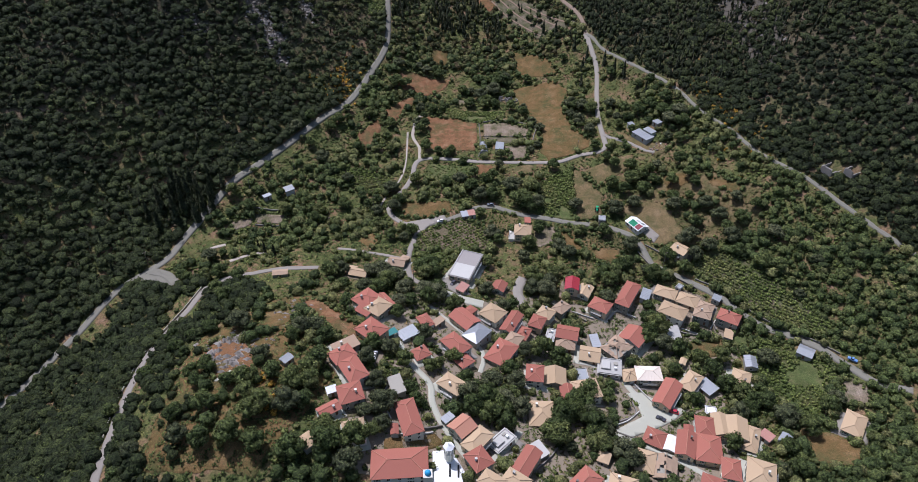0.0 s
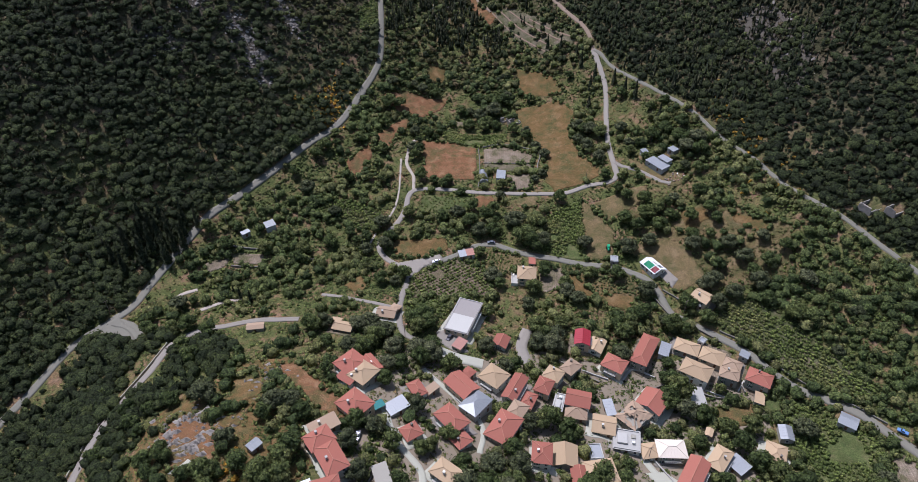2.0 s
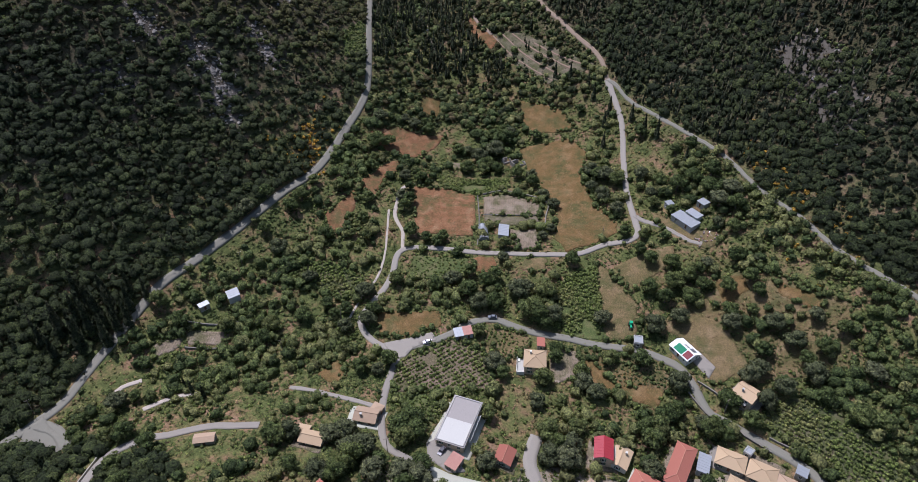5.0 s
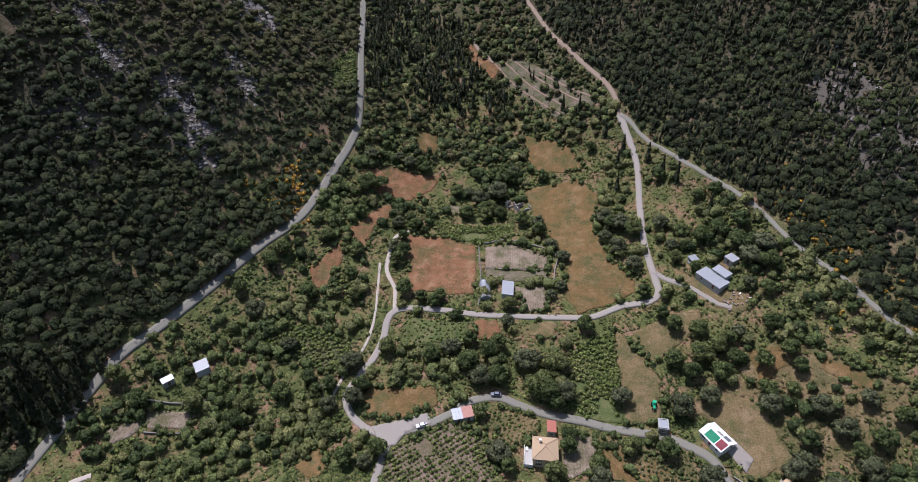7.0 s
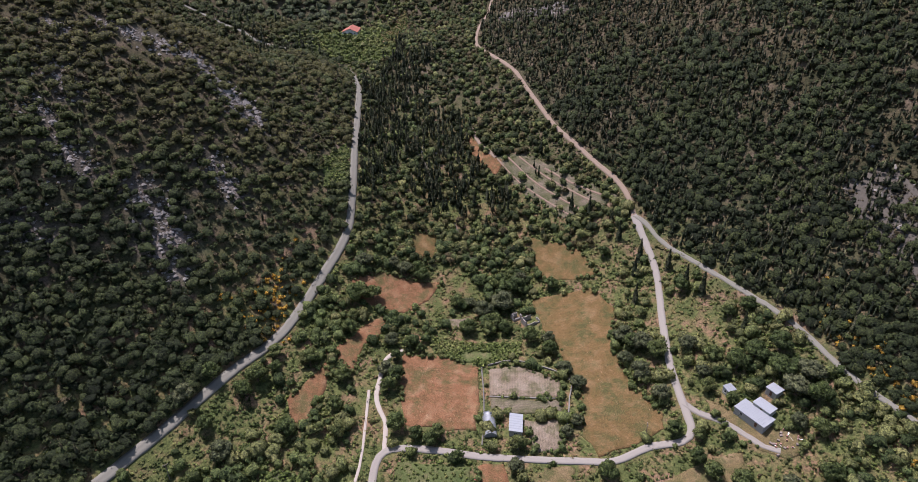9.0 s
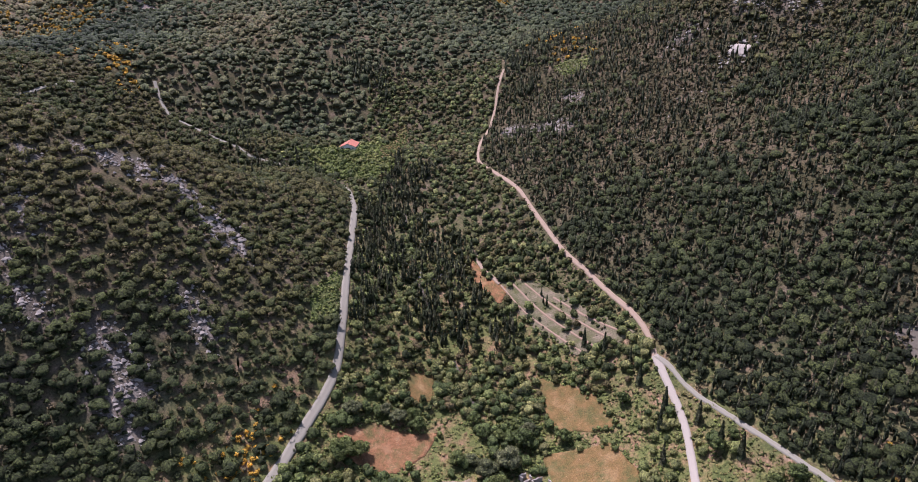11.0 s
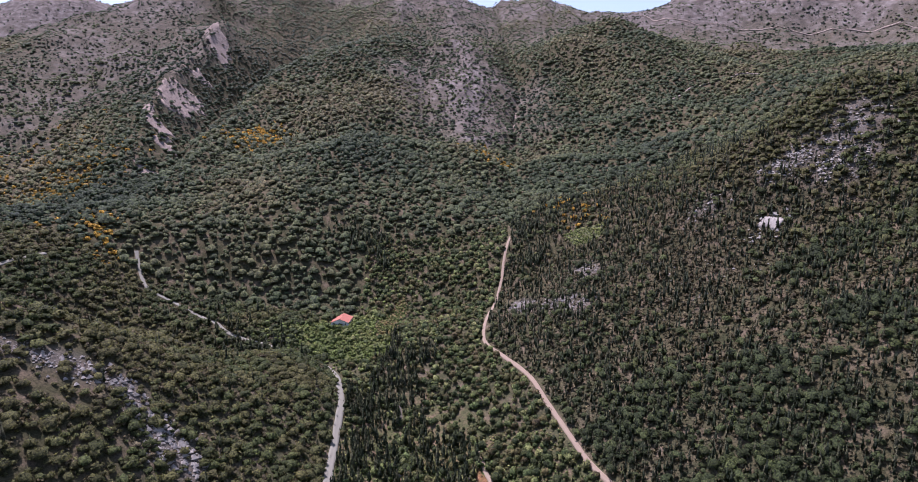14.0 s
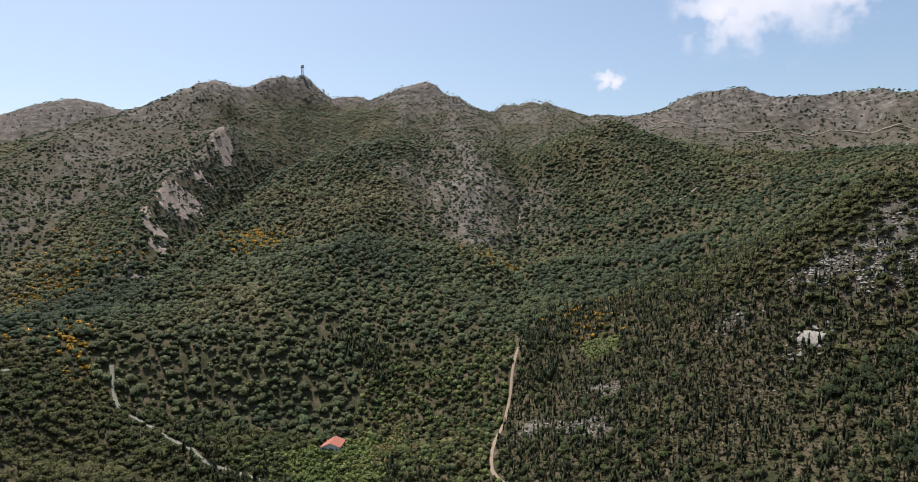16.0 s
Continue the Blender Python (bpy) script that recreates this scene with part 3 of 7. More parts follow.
LEFT_ROAD = ((-228, 178), (-215, 197.2), (-205, 212), (-191, 236), (-181, 257), (-168, 271), (-160, 281), (-154, 302), (-140.6, 339), (-127, 357), (-112.6, 377), (-94, 406), (-77, 433), (-64, 477), (-57.5, 505), (-57.5, 530), (-60, 562), (-64, 605), (-67.4, 646), (-70.2, 667), (-81, 707), (-92, 724))
LOOP_ROAD = ((-22.7, 311.6), (-29.3, 312.9), (-36.4, 317.7), (-41.9, 325.5), (-42.6, 332.8), (-39, 340), (-32.9, 350.3), (-29.9, 359.8), (-28.9, 370), (-26, 375.2), (-19, 377.1), (-2.6, 375.5), (13.7, 372.3), (27.1, 371), (50.9, 369), (63.9, 368.1), (78, 373.2), (91.2, 374.1), (96, 378.5), (96.2, 387.9), (95.9, 401.8), (96.7, 418.5), (99.9, 444.3), (101.8, 456.9), (103, 473.7), (101.4, 494.2), (99.5, 508.6))
DIRT_ROAD = ((99.5, 508.6), (99.3, 519), (95.5, 535), (86.4, 554.5), (76.2, 578), (67, 598), (58.8, 624.5), (51.2, 651), (44, 676), (29.8, 705), (20, 725), (18.2, 740), (21, 763), (29, 791), (35.2, 818), (39, 842), (45.7, 868))
UPPER_ROAD = ((99.5, 508.6), (103.9, 501), (109.3, 485), (120.7, 464), (131.2, 445), (144.2, 421), (150.2, 406), (155, 390), (161.7, 375), (167, 364.6), (172, 352), (178, 338), (185, 326), (194.4, 311), (203, 293), (212.5, 274), (224.4, 252))
LOWER_ROAD = ((-22.7, 311.6), (-10.8, 315), (0.7, 320.9), (7.8, 326.2), (19.9, 328.2), (29.2, 324.1), (40.7, 319.8), (54.3, 316.6), (67.5, 312.6), (82.8, 309.7), (92.8, 304.4), (99.2, 299.5), (103, 290), (105.6, 278.3), (111.7, 272.7), (123.4, 263), (135.6, 252), (143.8, 239.7), (152.2, 230.6), (161, 224.5), (171, 215.7), (177.4, 206), (180.5, 201.4), (186.3, 192.6), (197.5, 186.4))
road("road", 4.6, M_ASPHALT, "grey asphalt valley road along the wooded slope", LEFT_ROAD, verge=1.0)
road("road", 3.4, M_ASPHALT, "far grey asphalt road winding through the woods", ((-92, 724), (-130, 738), (-166.8, 749), (-178.8, 757.8), (-192, 763.7), (-218.6, 777), (-241, 785), (-253, 799), (-265, 818.5)))
road("road", 5.5, M_ASPHALT, "short asphalt spur at the road junction", ((-166, 271), (-157, 267.9), (-149, 260)))
road("road", 4.2, M_CONCRETE, "narrow grey side road below a stone retaining wall", ((-128, 128), (-130.7, 149), (-135, 169), (-138.5, 194), (-137, 209.5), (-131.7, 231.7), (-129, 251), (-117, 259.7), (-108, 261.1), (-94, 264.9), (-84, 265), (-74, 265.2)), verge=1.6)
road("path", 2.6, M_PATH, "pale stony terrace path", ((-141.5, 281.7), (-138.7, 288.8), (-131.9, 292.7)), "path")
road("path", 2.6, M_PATH, "pale stony terrace path", ((-125, 276.6), (-115, 283.4), (-105, 285.7)), "path")
road("road", 2.4, M_CONCRETE, "narrow concrete link lane between gardens", ((-68, 289), (-58, 287), (-46.8, 283.4), (-35.6, 279.2), (-28, 276.5)))
road("road", 3.4, M_CONCRETE, "pale concrete road climbing from the village", ((-5, 244), (-14.5, 249.3), (-23.9, 256.2), (-27.3, 270.6), (-27.3, 285.5), (-25, 300.3), (-22.7, 311.6)))
road("road", 3.5, M_CONCRETE, "pale concrete loop road round the fields", LOOP_ROAD, lift=0.34)
road("road", 2.7, M_DIRT, "rutted reddish dirt track up the valley", DIRT_ROAD)
road("road", 4.0, M_ASPHALT, "worn grey road below the vegetable fields", LOWER_ROAD, lift=0.31)
road("road", 2.2, M_ASPHALT, "grey road cut into the eastern slope", UPPER_ROAD)
road("road", 2.6, M_CONCRETE, "pale dirt drive to the grey farmhouse", ((96, 392), (101.4, 385.4), (108, 380.4), (114, 373.4), (119.2, 366.8), (124, 364)))
road("road", 6.0, M_LANE, "wide concrete village street", ((-14.5, 249), (-6.5, 244), (1.7, 240.7), (12, 239)), lift=0.36)
road("pavement", 6.0, M_CONCRETE, "concrete parking strip between village houses", ((34.1, 265.5), (30.4, 253.6), (32.3, 243)), "pavement")
road("road", 2.6, M_LANE, "narrow whitish concrete village lane", ((-27.7, 204), (-25, 196.5), (-20.6, 186.4), (-15, 180), (-11.4, 174.5), (-10.6, 166), (-7.7, 158), (-4.2, 152), (-0.9, 146.7), (3.4, 140.5), (5.9, 133.6), (8, 122)))
road("road", 2.2, M_LANE, "narrow whitish concrete village lane", ((-13.8, 230.6), (-6.6, 222.6), (1.6, 213.7), (8.2, 207), (10.9, 199.7), (9, 188)))
road("road", 3.0, M_LANE, "steep concrete lane down to the square", ((73.8, 206), (75.3, 196.4), (79.2, 187.8), (82.3, 179.3)))
road("road", 2.8, M_LANE, "concrete lane along stone garden walls", ((61, 164.4), (70, 160.8), (79, 157.2), (87, 152.4), (94.4, 146.4), (103, 138)))
road("road", 2.4, M_LANE, "short concrete lane between old houses", ((11, 139), (13.2, 142.7), (18.7, 149), (24, 158)))
road("path", 2.2, M_PATH, "pale eroded footpath beside the field", ((-22, 434), (-29.7, 427.6), (-31.6, 414), (-31.5, 401), (-26.8, 389.5), (-26, 376)), "path")
road("stream_bed", 1.3, M_PATH, "dry pale stream bed with stones", ((-35.5, 407), (-35, 389), (-35, 372), (-37.5, 357), (-44, 344.8), (-49, 330.3)), "stream", lift=0.2)
road("track", 2.4, M_SCAR, "pale track across the far mountain side", ((482, 2256), (554, 2080), (642, 1985), (744, 1923), (841, 1843), (906, 1778), (960, 1690)), "track", lift=2.5)
road("track", 2.6, M_SCAR, "pale track over the far green saddle", ((333, 1377), (366, 1407), (439, 1459), (504, 1448), (560, 1430)), "track", lift=1.5)
road("path", 3.0, M_SCAR, "pale stony path in the far central gully", ((96, 1470), (90, 1420), (80, 1370), (70, 1340)), "path", lift=1.2)
road("road", 3.4, M_ASPHALT, "far grey road on the western slope", ((-345, 715), (-327, 731), (-317, 748), (-306, 767)))


# ---- fields ----
def inside(px, py, poly):
    hit = np.zeros(px.shape, bool)
    for (x0, y0), (x1, y1) in zip(poly, poly[1:] + poly[:1]):
        if y0 != y1:
            hit ^= ((y0 > py) != (y1 > py)) & (px < (x1 - x0) * (py - y0) / (y1 - y0) + x0)
    return hit


def field(name, material, label, points, clear=True, lift=0.22, step=2.0, wobble=2.2, category="field", smooth_edge=True):
    """A sheet of worked land on the slope, with an uneven edge and a skirt into the soil."""
    poly = list(points)
    dense = []
    for (x0, y0), (x1, y1) in zip(poly, poly[1:] + poly[:1]):
        n = max(1, int(math.hypot(x1 - x0, y1 - y0) / step))
        dense += [(x0 + (x1 - x0) * k / n, y0 + (y1 - y0) * k / n) for k in range(n)]
    bm = bmesh.new()
    edge = []
    for x, y in dense:
        w = wobble * step / 2.0
        x, y = x + w * (float(value_noise(np.array(x / 5), np.array(y / 5), 41)) - 0.5), y + w * (float(value_noise(np.array(x / 5), np.array(y / 5), 43)) - 0.5)
        edge.append(bm.verts.new((x, y, 0)))
    es = [bm.edges.new((edge[i], edge[(i + 1) % len(edge)])) for i in range(len(edge))]
    bmesh.ops.triangle_fill(bm, use_beauty=True, edges=es)
    xs, ys = [p[0] for p in poly], [p[1] for p in poly]
    for axis, lo, hi in ((0, min(xs), max(xs)), (1, min(ys), max(ys))):
        k = lo + step * 1.3
        while k < hi:
            no = Vector((1, 0, 0)) if axis == 0 else Vector((0, 1, 0))
            bmesh.ops.bisect_plane(bm, geom=bm.verts[:] + bm.edges[:] + bm.faces[:], plane_co=no * k, plane_no=no)
            k += step * 1.3
    rim = [e for e in bm.edges if e.is_boundary]
    ext = bmesh.ops.extrude_edge_only(bm, edges=rim)["geom"]
    low = {v for v in ext if isinstance(v, bmesh.types.BMVert)}
    co = np.array([v.co[:] for v in bm.verts])
    z = height(co[:, 0], co[:, 1]) + lift
    for v, h in zip(bm.verts, z):
        v.co.z = h - (0.8 + lift if v in low else 0)
    for f in bm.faces:
        f.smooth = True
    bmesh.ops.recalc_face_normals(bm, faces=bm.faces[:])
    me = bpy.data.meshes.new(name)
    bm.to_mesh(me)
    bm.free()
    me.materials.append(material)
    if clear == "patchy":
        gx, gy = np.meshgrid(np.arange(700) - 349.5, np.arange(800) + 100.5, indexing="ij")
        CLEAR[:] |= inside(gx, gy, poly) & (value_noise(gx / 4, gy / 4, 47) > 0.42)
    elif clear:
        gx, gy = np.meshgrid(np.arange(700) - 349.5, np.arange(800) + 100.5, indexing="ij")
        CLEAR[:] |= inside(gx, gy, poly)
    return tagged(new(name, me), label, category, kind="structure")


F_RED = field_material("red_stubble", (0.125, 0.076, 0.034), (0.195, 0.100, 0.048), (0.265, 0.165, 0.088))
F_RUST = field_material("rust_dry_grass", (0.096, 0.078, 0.028), (0.150, 0.096, 0.038), (0.215, 0.145, 0.068))
F_TAN = field_material("tan_tilled_soil", (0.144, 0.117, 0.077), (0.209, 0.168, 0.116), (0.270, 0.224, 0.166), 1.2, 4)
F_OLIVE = field_material("olive_weedy_soil", (0.085, 0.090, 0.046), (0.140, 0.125, 0.078), (0.200, 0.160, 0.117), 1.4, 86)
F_GREEN = field_material("green_crop", (0.055, 0.078, 0.026), (0.092, 0.115, 0.038), (0.150, 0.135, 0.064))
F_SQUASH = field_material("dark_leafy_crop", (0.060, 0.075, 0.032), (0.095, 0.105, 0.046), (0.165, 0.125, 0.088))
F_SOILROW = field_material("vineyard_soil", (0.110, 0.095, 0.056), (0.170, 0.130, 0.088), (0.225, 0.165, 0.120))
F_DRY = field_material("dry_mown_grass", (0.104, 0.092, 0.036), (0.160, 0.120, 0.056), (0.230, 0.168, 0.092))
FIELDS = {}


def plot(key, material, label, *points):
    FIELDS[key] = points
    field("field", material, label, points)


plot("stubble", F_RED, "reddish stubble field with dry patches", (-22, 430.5), (-3.5, 431.2), (12.5, 423.6), (12.1, 400), (10.7, 385.2), (-19.7, 388.4), (-22.4, 409.8))
plot("tilled", F_TAN, "tan tilled plot inside a hedge", (17.4, 423.4), (30.3, 425), (50.3, 412.4), (47.8, 402.8), (16.9, 405.5))
plot("weedy", F_OLIVE, "olive weedy vegetable plot", (16.8, 404), (47.6, 401.4), (46.7, 392.6), (16.6, 395.4))
plot("tilled_low", F_TAN, "brown tilled plot beside sheds", (31, 390.2), (45, 390.1), (45.5, 373.4), (34, 374))
plot("meadow", F_RUST, "long rust-brown dry meadow", (41, 473.4), (72.8, 471.7), (81.2, 452), (76, 438.8), (75.5, 424.8), (78, 404), (87.3, 387.8), (86, 380.4), (73, 374.9), (57.7, 370.7), (54.4, 380.4), (56, 410), (50, 438), (43.6, 457))
plot("meadow_top", F_RUST, "rust-brown dry meadow under trees", (43, 520), (71, 499.6), (77, 479.6), (60.7, 481), (46, 488))
plot("vines_top", F_GREEN, "bright green vegetable strip", (-13.4, 445.7), (-0.5, 442.6), (32.8, 440), (33.8, 432), (15, 424.5), (-6.7, 433.6))
plot("strip", F_RED, "reddish stubble strip on a terrace", (-53, 429.3), (-43, 447), (-35.4, 455.2), (-30.8, 452.3), (-41.1, 430.8), (-44.5, 415.9), (-50.4, 420.8))
plot("strip_low", F_RED, "reddish stubble strip on a terrace", (-69.3, 397.7), (-61.6, 410.3), (-55.6, 420.9), (-53, 412), (-59, 386), (-66.1, 388))
plot("dry_top", F_RED, "reddish dry grass plot between trees", (-52.2, 475.9), (-38.2, 486.9), (-22.6, 485.6), (-5.4, 487), (-11.2, 473.4), (-24.1, 460.2), (-35.9, 461), (-51.1, 467.7))
plot("bare", F_TAN, "small pale bare plot", (-3.3, 459.5), (9.3, 461.2), (11.8, 454.6), (1, 452))
plot("squash", F_SQUASH, "dark green leafy vegetable field", (-83, 356.5), (-67, 368.5), (-55.6, 364), (-44, 357), (-43, 346), (-52.5, 342.8), (-69, 350.6))
plot("vineyard", F_SOILROW, "vineyard soil with dotted rows", (-21.3, 306.6), (-12.5, 311), (0.8, 316.3), (15, 310), (18.5, 297.5), (19.3, 288), (-25, 286))
plot("crop", F_GREEN, "bright green crop field by the road", (51.2, 346), (60.2, 355), (72.6, 360.5), (71.4, 342.8), (70.6, 326.6), (69.3, 315.3), (54.6, 318.6), (47.5, 324.5))
plot("tilled_strip", F_DRY, "brown mown strip beside the crop", (73.2, 361), (80.3, 351), (87.8, 333.4), (84.7, 315.2), (70.2, 314.7), (71.1, 326.6))
plot("inner_meadow", F_RUST, "rust-brown meadow inside the road bend", (-36, 335.3), (-6.8, 333.8), (-4, 325.3), (-18, 319.4), (-34.3, 320))
plot("inner_crop", F_GREEN, "green weedy plot beside the loop road", (-21.4, 371.4), (8.3, 368.6), (8.2, 357.5), (-20.4, 355.3))
plot("depot_yard", F_DRY, "brown dry ground round the depot", (93, 320), (113.6, 325), (123, 319), (128, 296), (112, 290), (106, 300), (103.3, 315.6))
plot("dry_slope", F_RUST, "reddish dry plot between bushes", (122.6, 342), (136, 341.7), (138, 333.4), (125.6, 328.5))
plot("dry_slope_low", F_RUST, "reddish dry plot between bushes", (149, 335.5), (164.8, 321), (161, 315.6), (148, 326))
plot("squash_east", F_SQUASH, "leafy green vegetable field above the road", (123, 272), (133, 280), (149, 278), (160, 262), (172, 244), (180, 228), (179, 221), (162, 229), (148, 242), (137, 258))
plot("crop_east", F_GREEN, "green crop field below the road", (146, 228), (172.5, 206), (170.7, 197), (152, 176), (143.6, 185.7), (138, 206))
plot("yard", F_RUST, "dry grassy plot behind the church", (-27.4, 144), (-9.7, 151), (-4.6, 145), (-11, 142.5), (-25.9, 139.5))
plot("dry_bank", F_RUST, "dry brown garden bank", (58.3, 306), (73.5, 305.7), (91, 289), (86, 280), (58.3, 291.7))
plot("garden", F_RUST, "dry brown garden between houses", (112.6, 225.4), (130, 226.4), (129, 215), (112.5, 215))
plot("lettuce", F_GREEN, "small dark green vegetable bed", (131.6, 224.5), (141, 231), (141.7, 223.6), (137, 218.5))
plot("garden_low", F_GREEN, "green overgrown garden", (-20.8, 284), (-7.8, 284), (-7.5, 270), (-18, 262))
plot("terrace_rows", F_TAN, "brown terrace with planted rows", (-122, 322), (-104, 322.5), (-104, 314.5), (-118.4, 313.5))
plot("kitchen_garden", F_DRY, "dry kitchen garden with green beds", (12, 318), (17, 324), (29, 321.8), (36, 318.4), (33, 307.5), (24, 306.5))
plot("brown_yard", F_TAN, "pale brown trodden yard beside the tan-roofed house", (44.5, 313), (57.5, 310), (56, 296.5), (43.5, 293))
plot("long_garden", F_DRY, "dry garden plot with green rows below the road", (61, 310.6), (80, 306.4), (90, 303), (97, 295), (92, 289), (69, 292))
plot("farm_yard", F_DRY, "bare earth yard round the grey farmhouse", (110, 372), (117, 366), (124, 361), (133, 362), (133, 371), (126, 372.5), (112, 386), (104, 392))
plot("roadside_bare", F_RED, "bare reddish earth patch beside the loop road", (11, 369), (21, 369.5), (23, 360), (16, 357), (10, 361))
plot("roadside_bare_east", F_DRY, "dry brown patch beside the loop road", (36, 367), (48, 366), (46, 357), (35, 359))
plot("slope_brown", F_DRY, "dry brown slope between bushes", (80, 359), (96, 364), (112, 366), (108, 356), (92, 346), (86, 340))
plot("terrace_bare", F_TAN, "bare trodden terrace above the stone wall", (-134, 312), (-122, 318.5), (-122.5, 313), (-131, 305))
plot("dry_west", F_RUST, "brown dry patch in the green slope", (-58.4, 296.8), (-50.4, 307.5), (-45, 296.4), (-50.6, 290.8))
plot("leafy_slope", F_GREEN, "bright green overgrown plot above the road", (-73, 528), (-75.4, 550), (-66.5, 575), (-63, 567), (-62.5, 535))
plot("glade", F_DRY, "grassy glade below the far red-roofed house", (-64.4, 783), (-47, 837.6), (-42, 808.5), (-49.8, 752), (-60, 752))
plot("leafy_meadow", F_GREEN, "green overgrown meadow below the far red-roofed house", (-126, 766), (-106, 780), (-84, 781), (-78, 800), (-66, 812), (-65, 783), (-61, 752), (-50, 750), (-46, 731), (-62, 728), (-90, 735), (-110, 747))
plot("spur_rock", F_RED, "bare reddish ground round a rock outcrop", (-105, 193.7), (-92.3, 194.8), (-81, 181.7), (-80.3, 166), (-91.3, 165.4), (-103.5, 179.5))
plot("spur_dry", F_RED, "reddish dry strip on the scrubby spur", (-73, 224), (-65.4, 226.6), (-47.7, 208.5), (-36, 196), (-40.5, 192.6), (-56.7, 202))
plot("spur_dry_low", F_RUST, "reddish dry strip on the scrubby spur", (-88.4, 152.3), (-85.5, 157.4), (-81.5, 147), (-82.6, 138.3), (-86.8, 142.6))
plot("spur_dry_top", F_RUST, "dry stony patch on the scrubby spur", (-89.6, 211), (-81, 218.5), (-73, 208), (-80, 196))
plot("east_dry", F_TAN, "dry bare bank beside the road", (175, 200), (181.4, 192.2), (178, 179.5), (168, 184))
plot("east_yard", F_RUST, "dry brown plot round the lone tan-roofed house", (143.4, 170.7), (155.6, 168.5), (164, 158), (157, 149.4), (141, 153))
plot("upper_meadow", F_RUST, "small rust-brown meadow in the upper valley", (-24.5, 521), (-9.4, 523.4), (-7.4, 506), (-22, 503))
plot("upper_bare", F_RED, "reddish bare slope under cypresses", (8.4, 625), (19.8, 596), (32.6, 584), (28.4, 572), (14, 591))
plot("east_glade", F_SQUASH, "light green glade on the eastern slope", (87, 829), (98.3, 829), (116.5, 812), (110, 794), (94, 807))
FIELDS["olive_grove"] = ((96, 322.8), (116, 333.3), (137, 345), (153.6, 335), (174, 314.5), (163.7, 287.5), (124, 289), (110.6, 302))
field("field", F_DRY, "dry brown olive-grove ground between bushes", FIELDS["olive_grove"], clear=False, lift=0.14)
FIELDS["scree"] = ((184, 472), (199.5, 466.5), (213.7, 430), (201, 390.7), (190, 407.7), (181, 441))
M_SLAB = mottled("weathered_slab", (0.090, 0.086, 0.079), (0.255, 0.244, 0.229), 0.45, bump=0.6, where="Position")
M_SCREE = mottled("grey_scree", (0.060, 0.054, 0.040), (0.125, 0.112, 0.085), 0.12, bump=0.4, where="Position")
field("scree", M_SCREE, "grey-brown stony scree on the eastern slope", FIELDS["scree"], clear=False, lift=0.5, step=4, category="rock")
VILLAGE = ((-44, 130), (-36, 190), (-40, 232), (-18, 246), (10, 240), (40, 252), (75, 248), (112, 252), (138, 222), (120, 196), (112, 160), (118, 132), (60, 126))
field("village_ground", M_EARTH, "trodden dry earth and weeds between the houses", VILLAGE, clear=False, lift=0.12, category="ground")
SPUR = ((-112, 132), (-112, 196), (-92, 226), (-66, 232), (-40, 200), (-52, 160), (-70, 128))
field("spur_ground", F_RUST, "reddish stony soil of the scrubby spur", SPUR, clear=False, lift=0.12, category="ground")
square = field("village_square", M_LANE, "pale concrete village square", ((74, 190), (77.8, 184), (78, 176), (64, 166), (67.5, 161.5), (79.5, 168), (91.6, 175), (99, 182), (87.3, 186.4), (82.2, 191)), lift=0.42, wobble=0.4, category="pavement")
churchyard = field("churchyard", M_WHITE_SHEET, "whitewashed paved churchyard", ((-9.5, 142), (-3, 143.5), (3, 133.3), (4, 124), (-9, 124)), lift=0.4, wobble=0.2, category="pavement")
parking = field("forecourt", M_CONCRETE, "pale concrete forecourt of the flat-roofed house", ((-9, 258), (-3, 262), (2, 252), (6, 246), (0, 245), (-8, 251)), lift=0.42, wobble=0.4, category="pavement")
fork = field("junction", M_ASPHALT, "grey asphalt triangle where the side road forks off", ((-170, 268), (-165.6, 274.5), (-159.1, 269.2), (-149, 261.9), (-151.5, 257.4), (-162.8, 263), (-169, 260)), lift=0.4, wobble=0.8, category="pavement")
slab = field("slab", M_LANE, "pale concrete slab below a rock outcrop", ((-94, 167), (-89.5, 172.5), (-84, 170), (-87.5, 165)), lift=0.45, wobble=1.4, category="pavement")
junction = field("junction", M_CONCRETE, "pale concrete apron where three roads meet", ((-31, 315.4), (-18, 318.6), (-9, 321), (-7, 316.6), (-17, 312.2), (-20.6, 306), (-25.6, 306)), lift=0.4, wobble=0.8, category="pavement")
depot_apron = field("apron", M_CONCRETE, "pale concrete apron beside the depot", ((105, 303), (109, 307), (114, 298), (110, 293)), lift=0.4, wobble=0.3, category="pavement")
FIELDS["terraces"] = ((26, 590), (46, 585), (62, 568), (77, 547), (95, 525), (80, 523), (64, 525), (39, 560))
field("field", F_OLIVE, "narrow weedy brown terraces above the track", FIELDS["terraces"], clear="patchy")
for line_ in (((28.6, 586.6), (42.3, 560.9), (67.1, 526.9)),
              ((35.3, 586), (51.5, 557.7), (74.2, 526.6)),
              ((42.6, 583.5), (59.3, 557.7), (81.6, 528.2)),
              ((57.3, 567.3), (73, 546.4), (91.9, 524.4))):
    road("terrace_bank", 1.0, M_BANK, "pale dry terrace bank of earth", line_,
         "terrace", verge=0.4, lift=0.5)
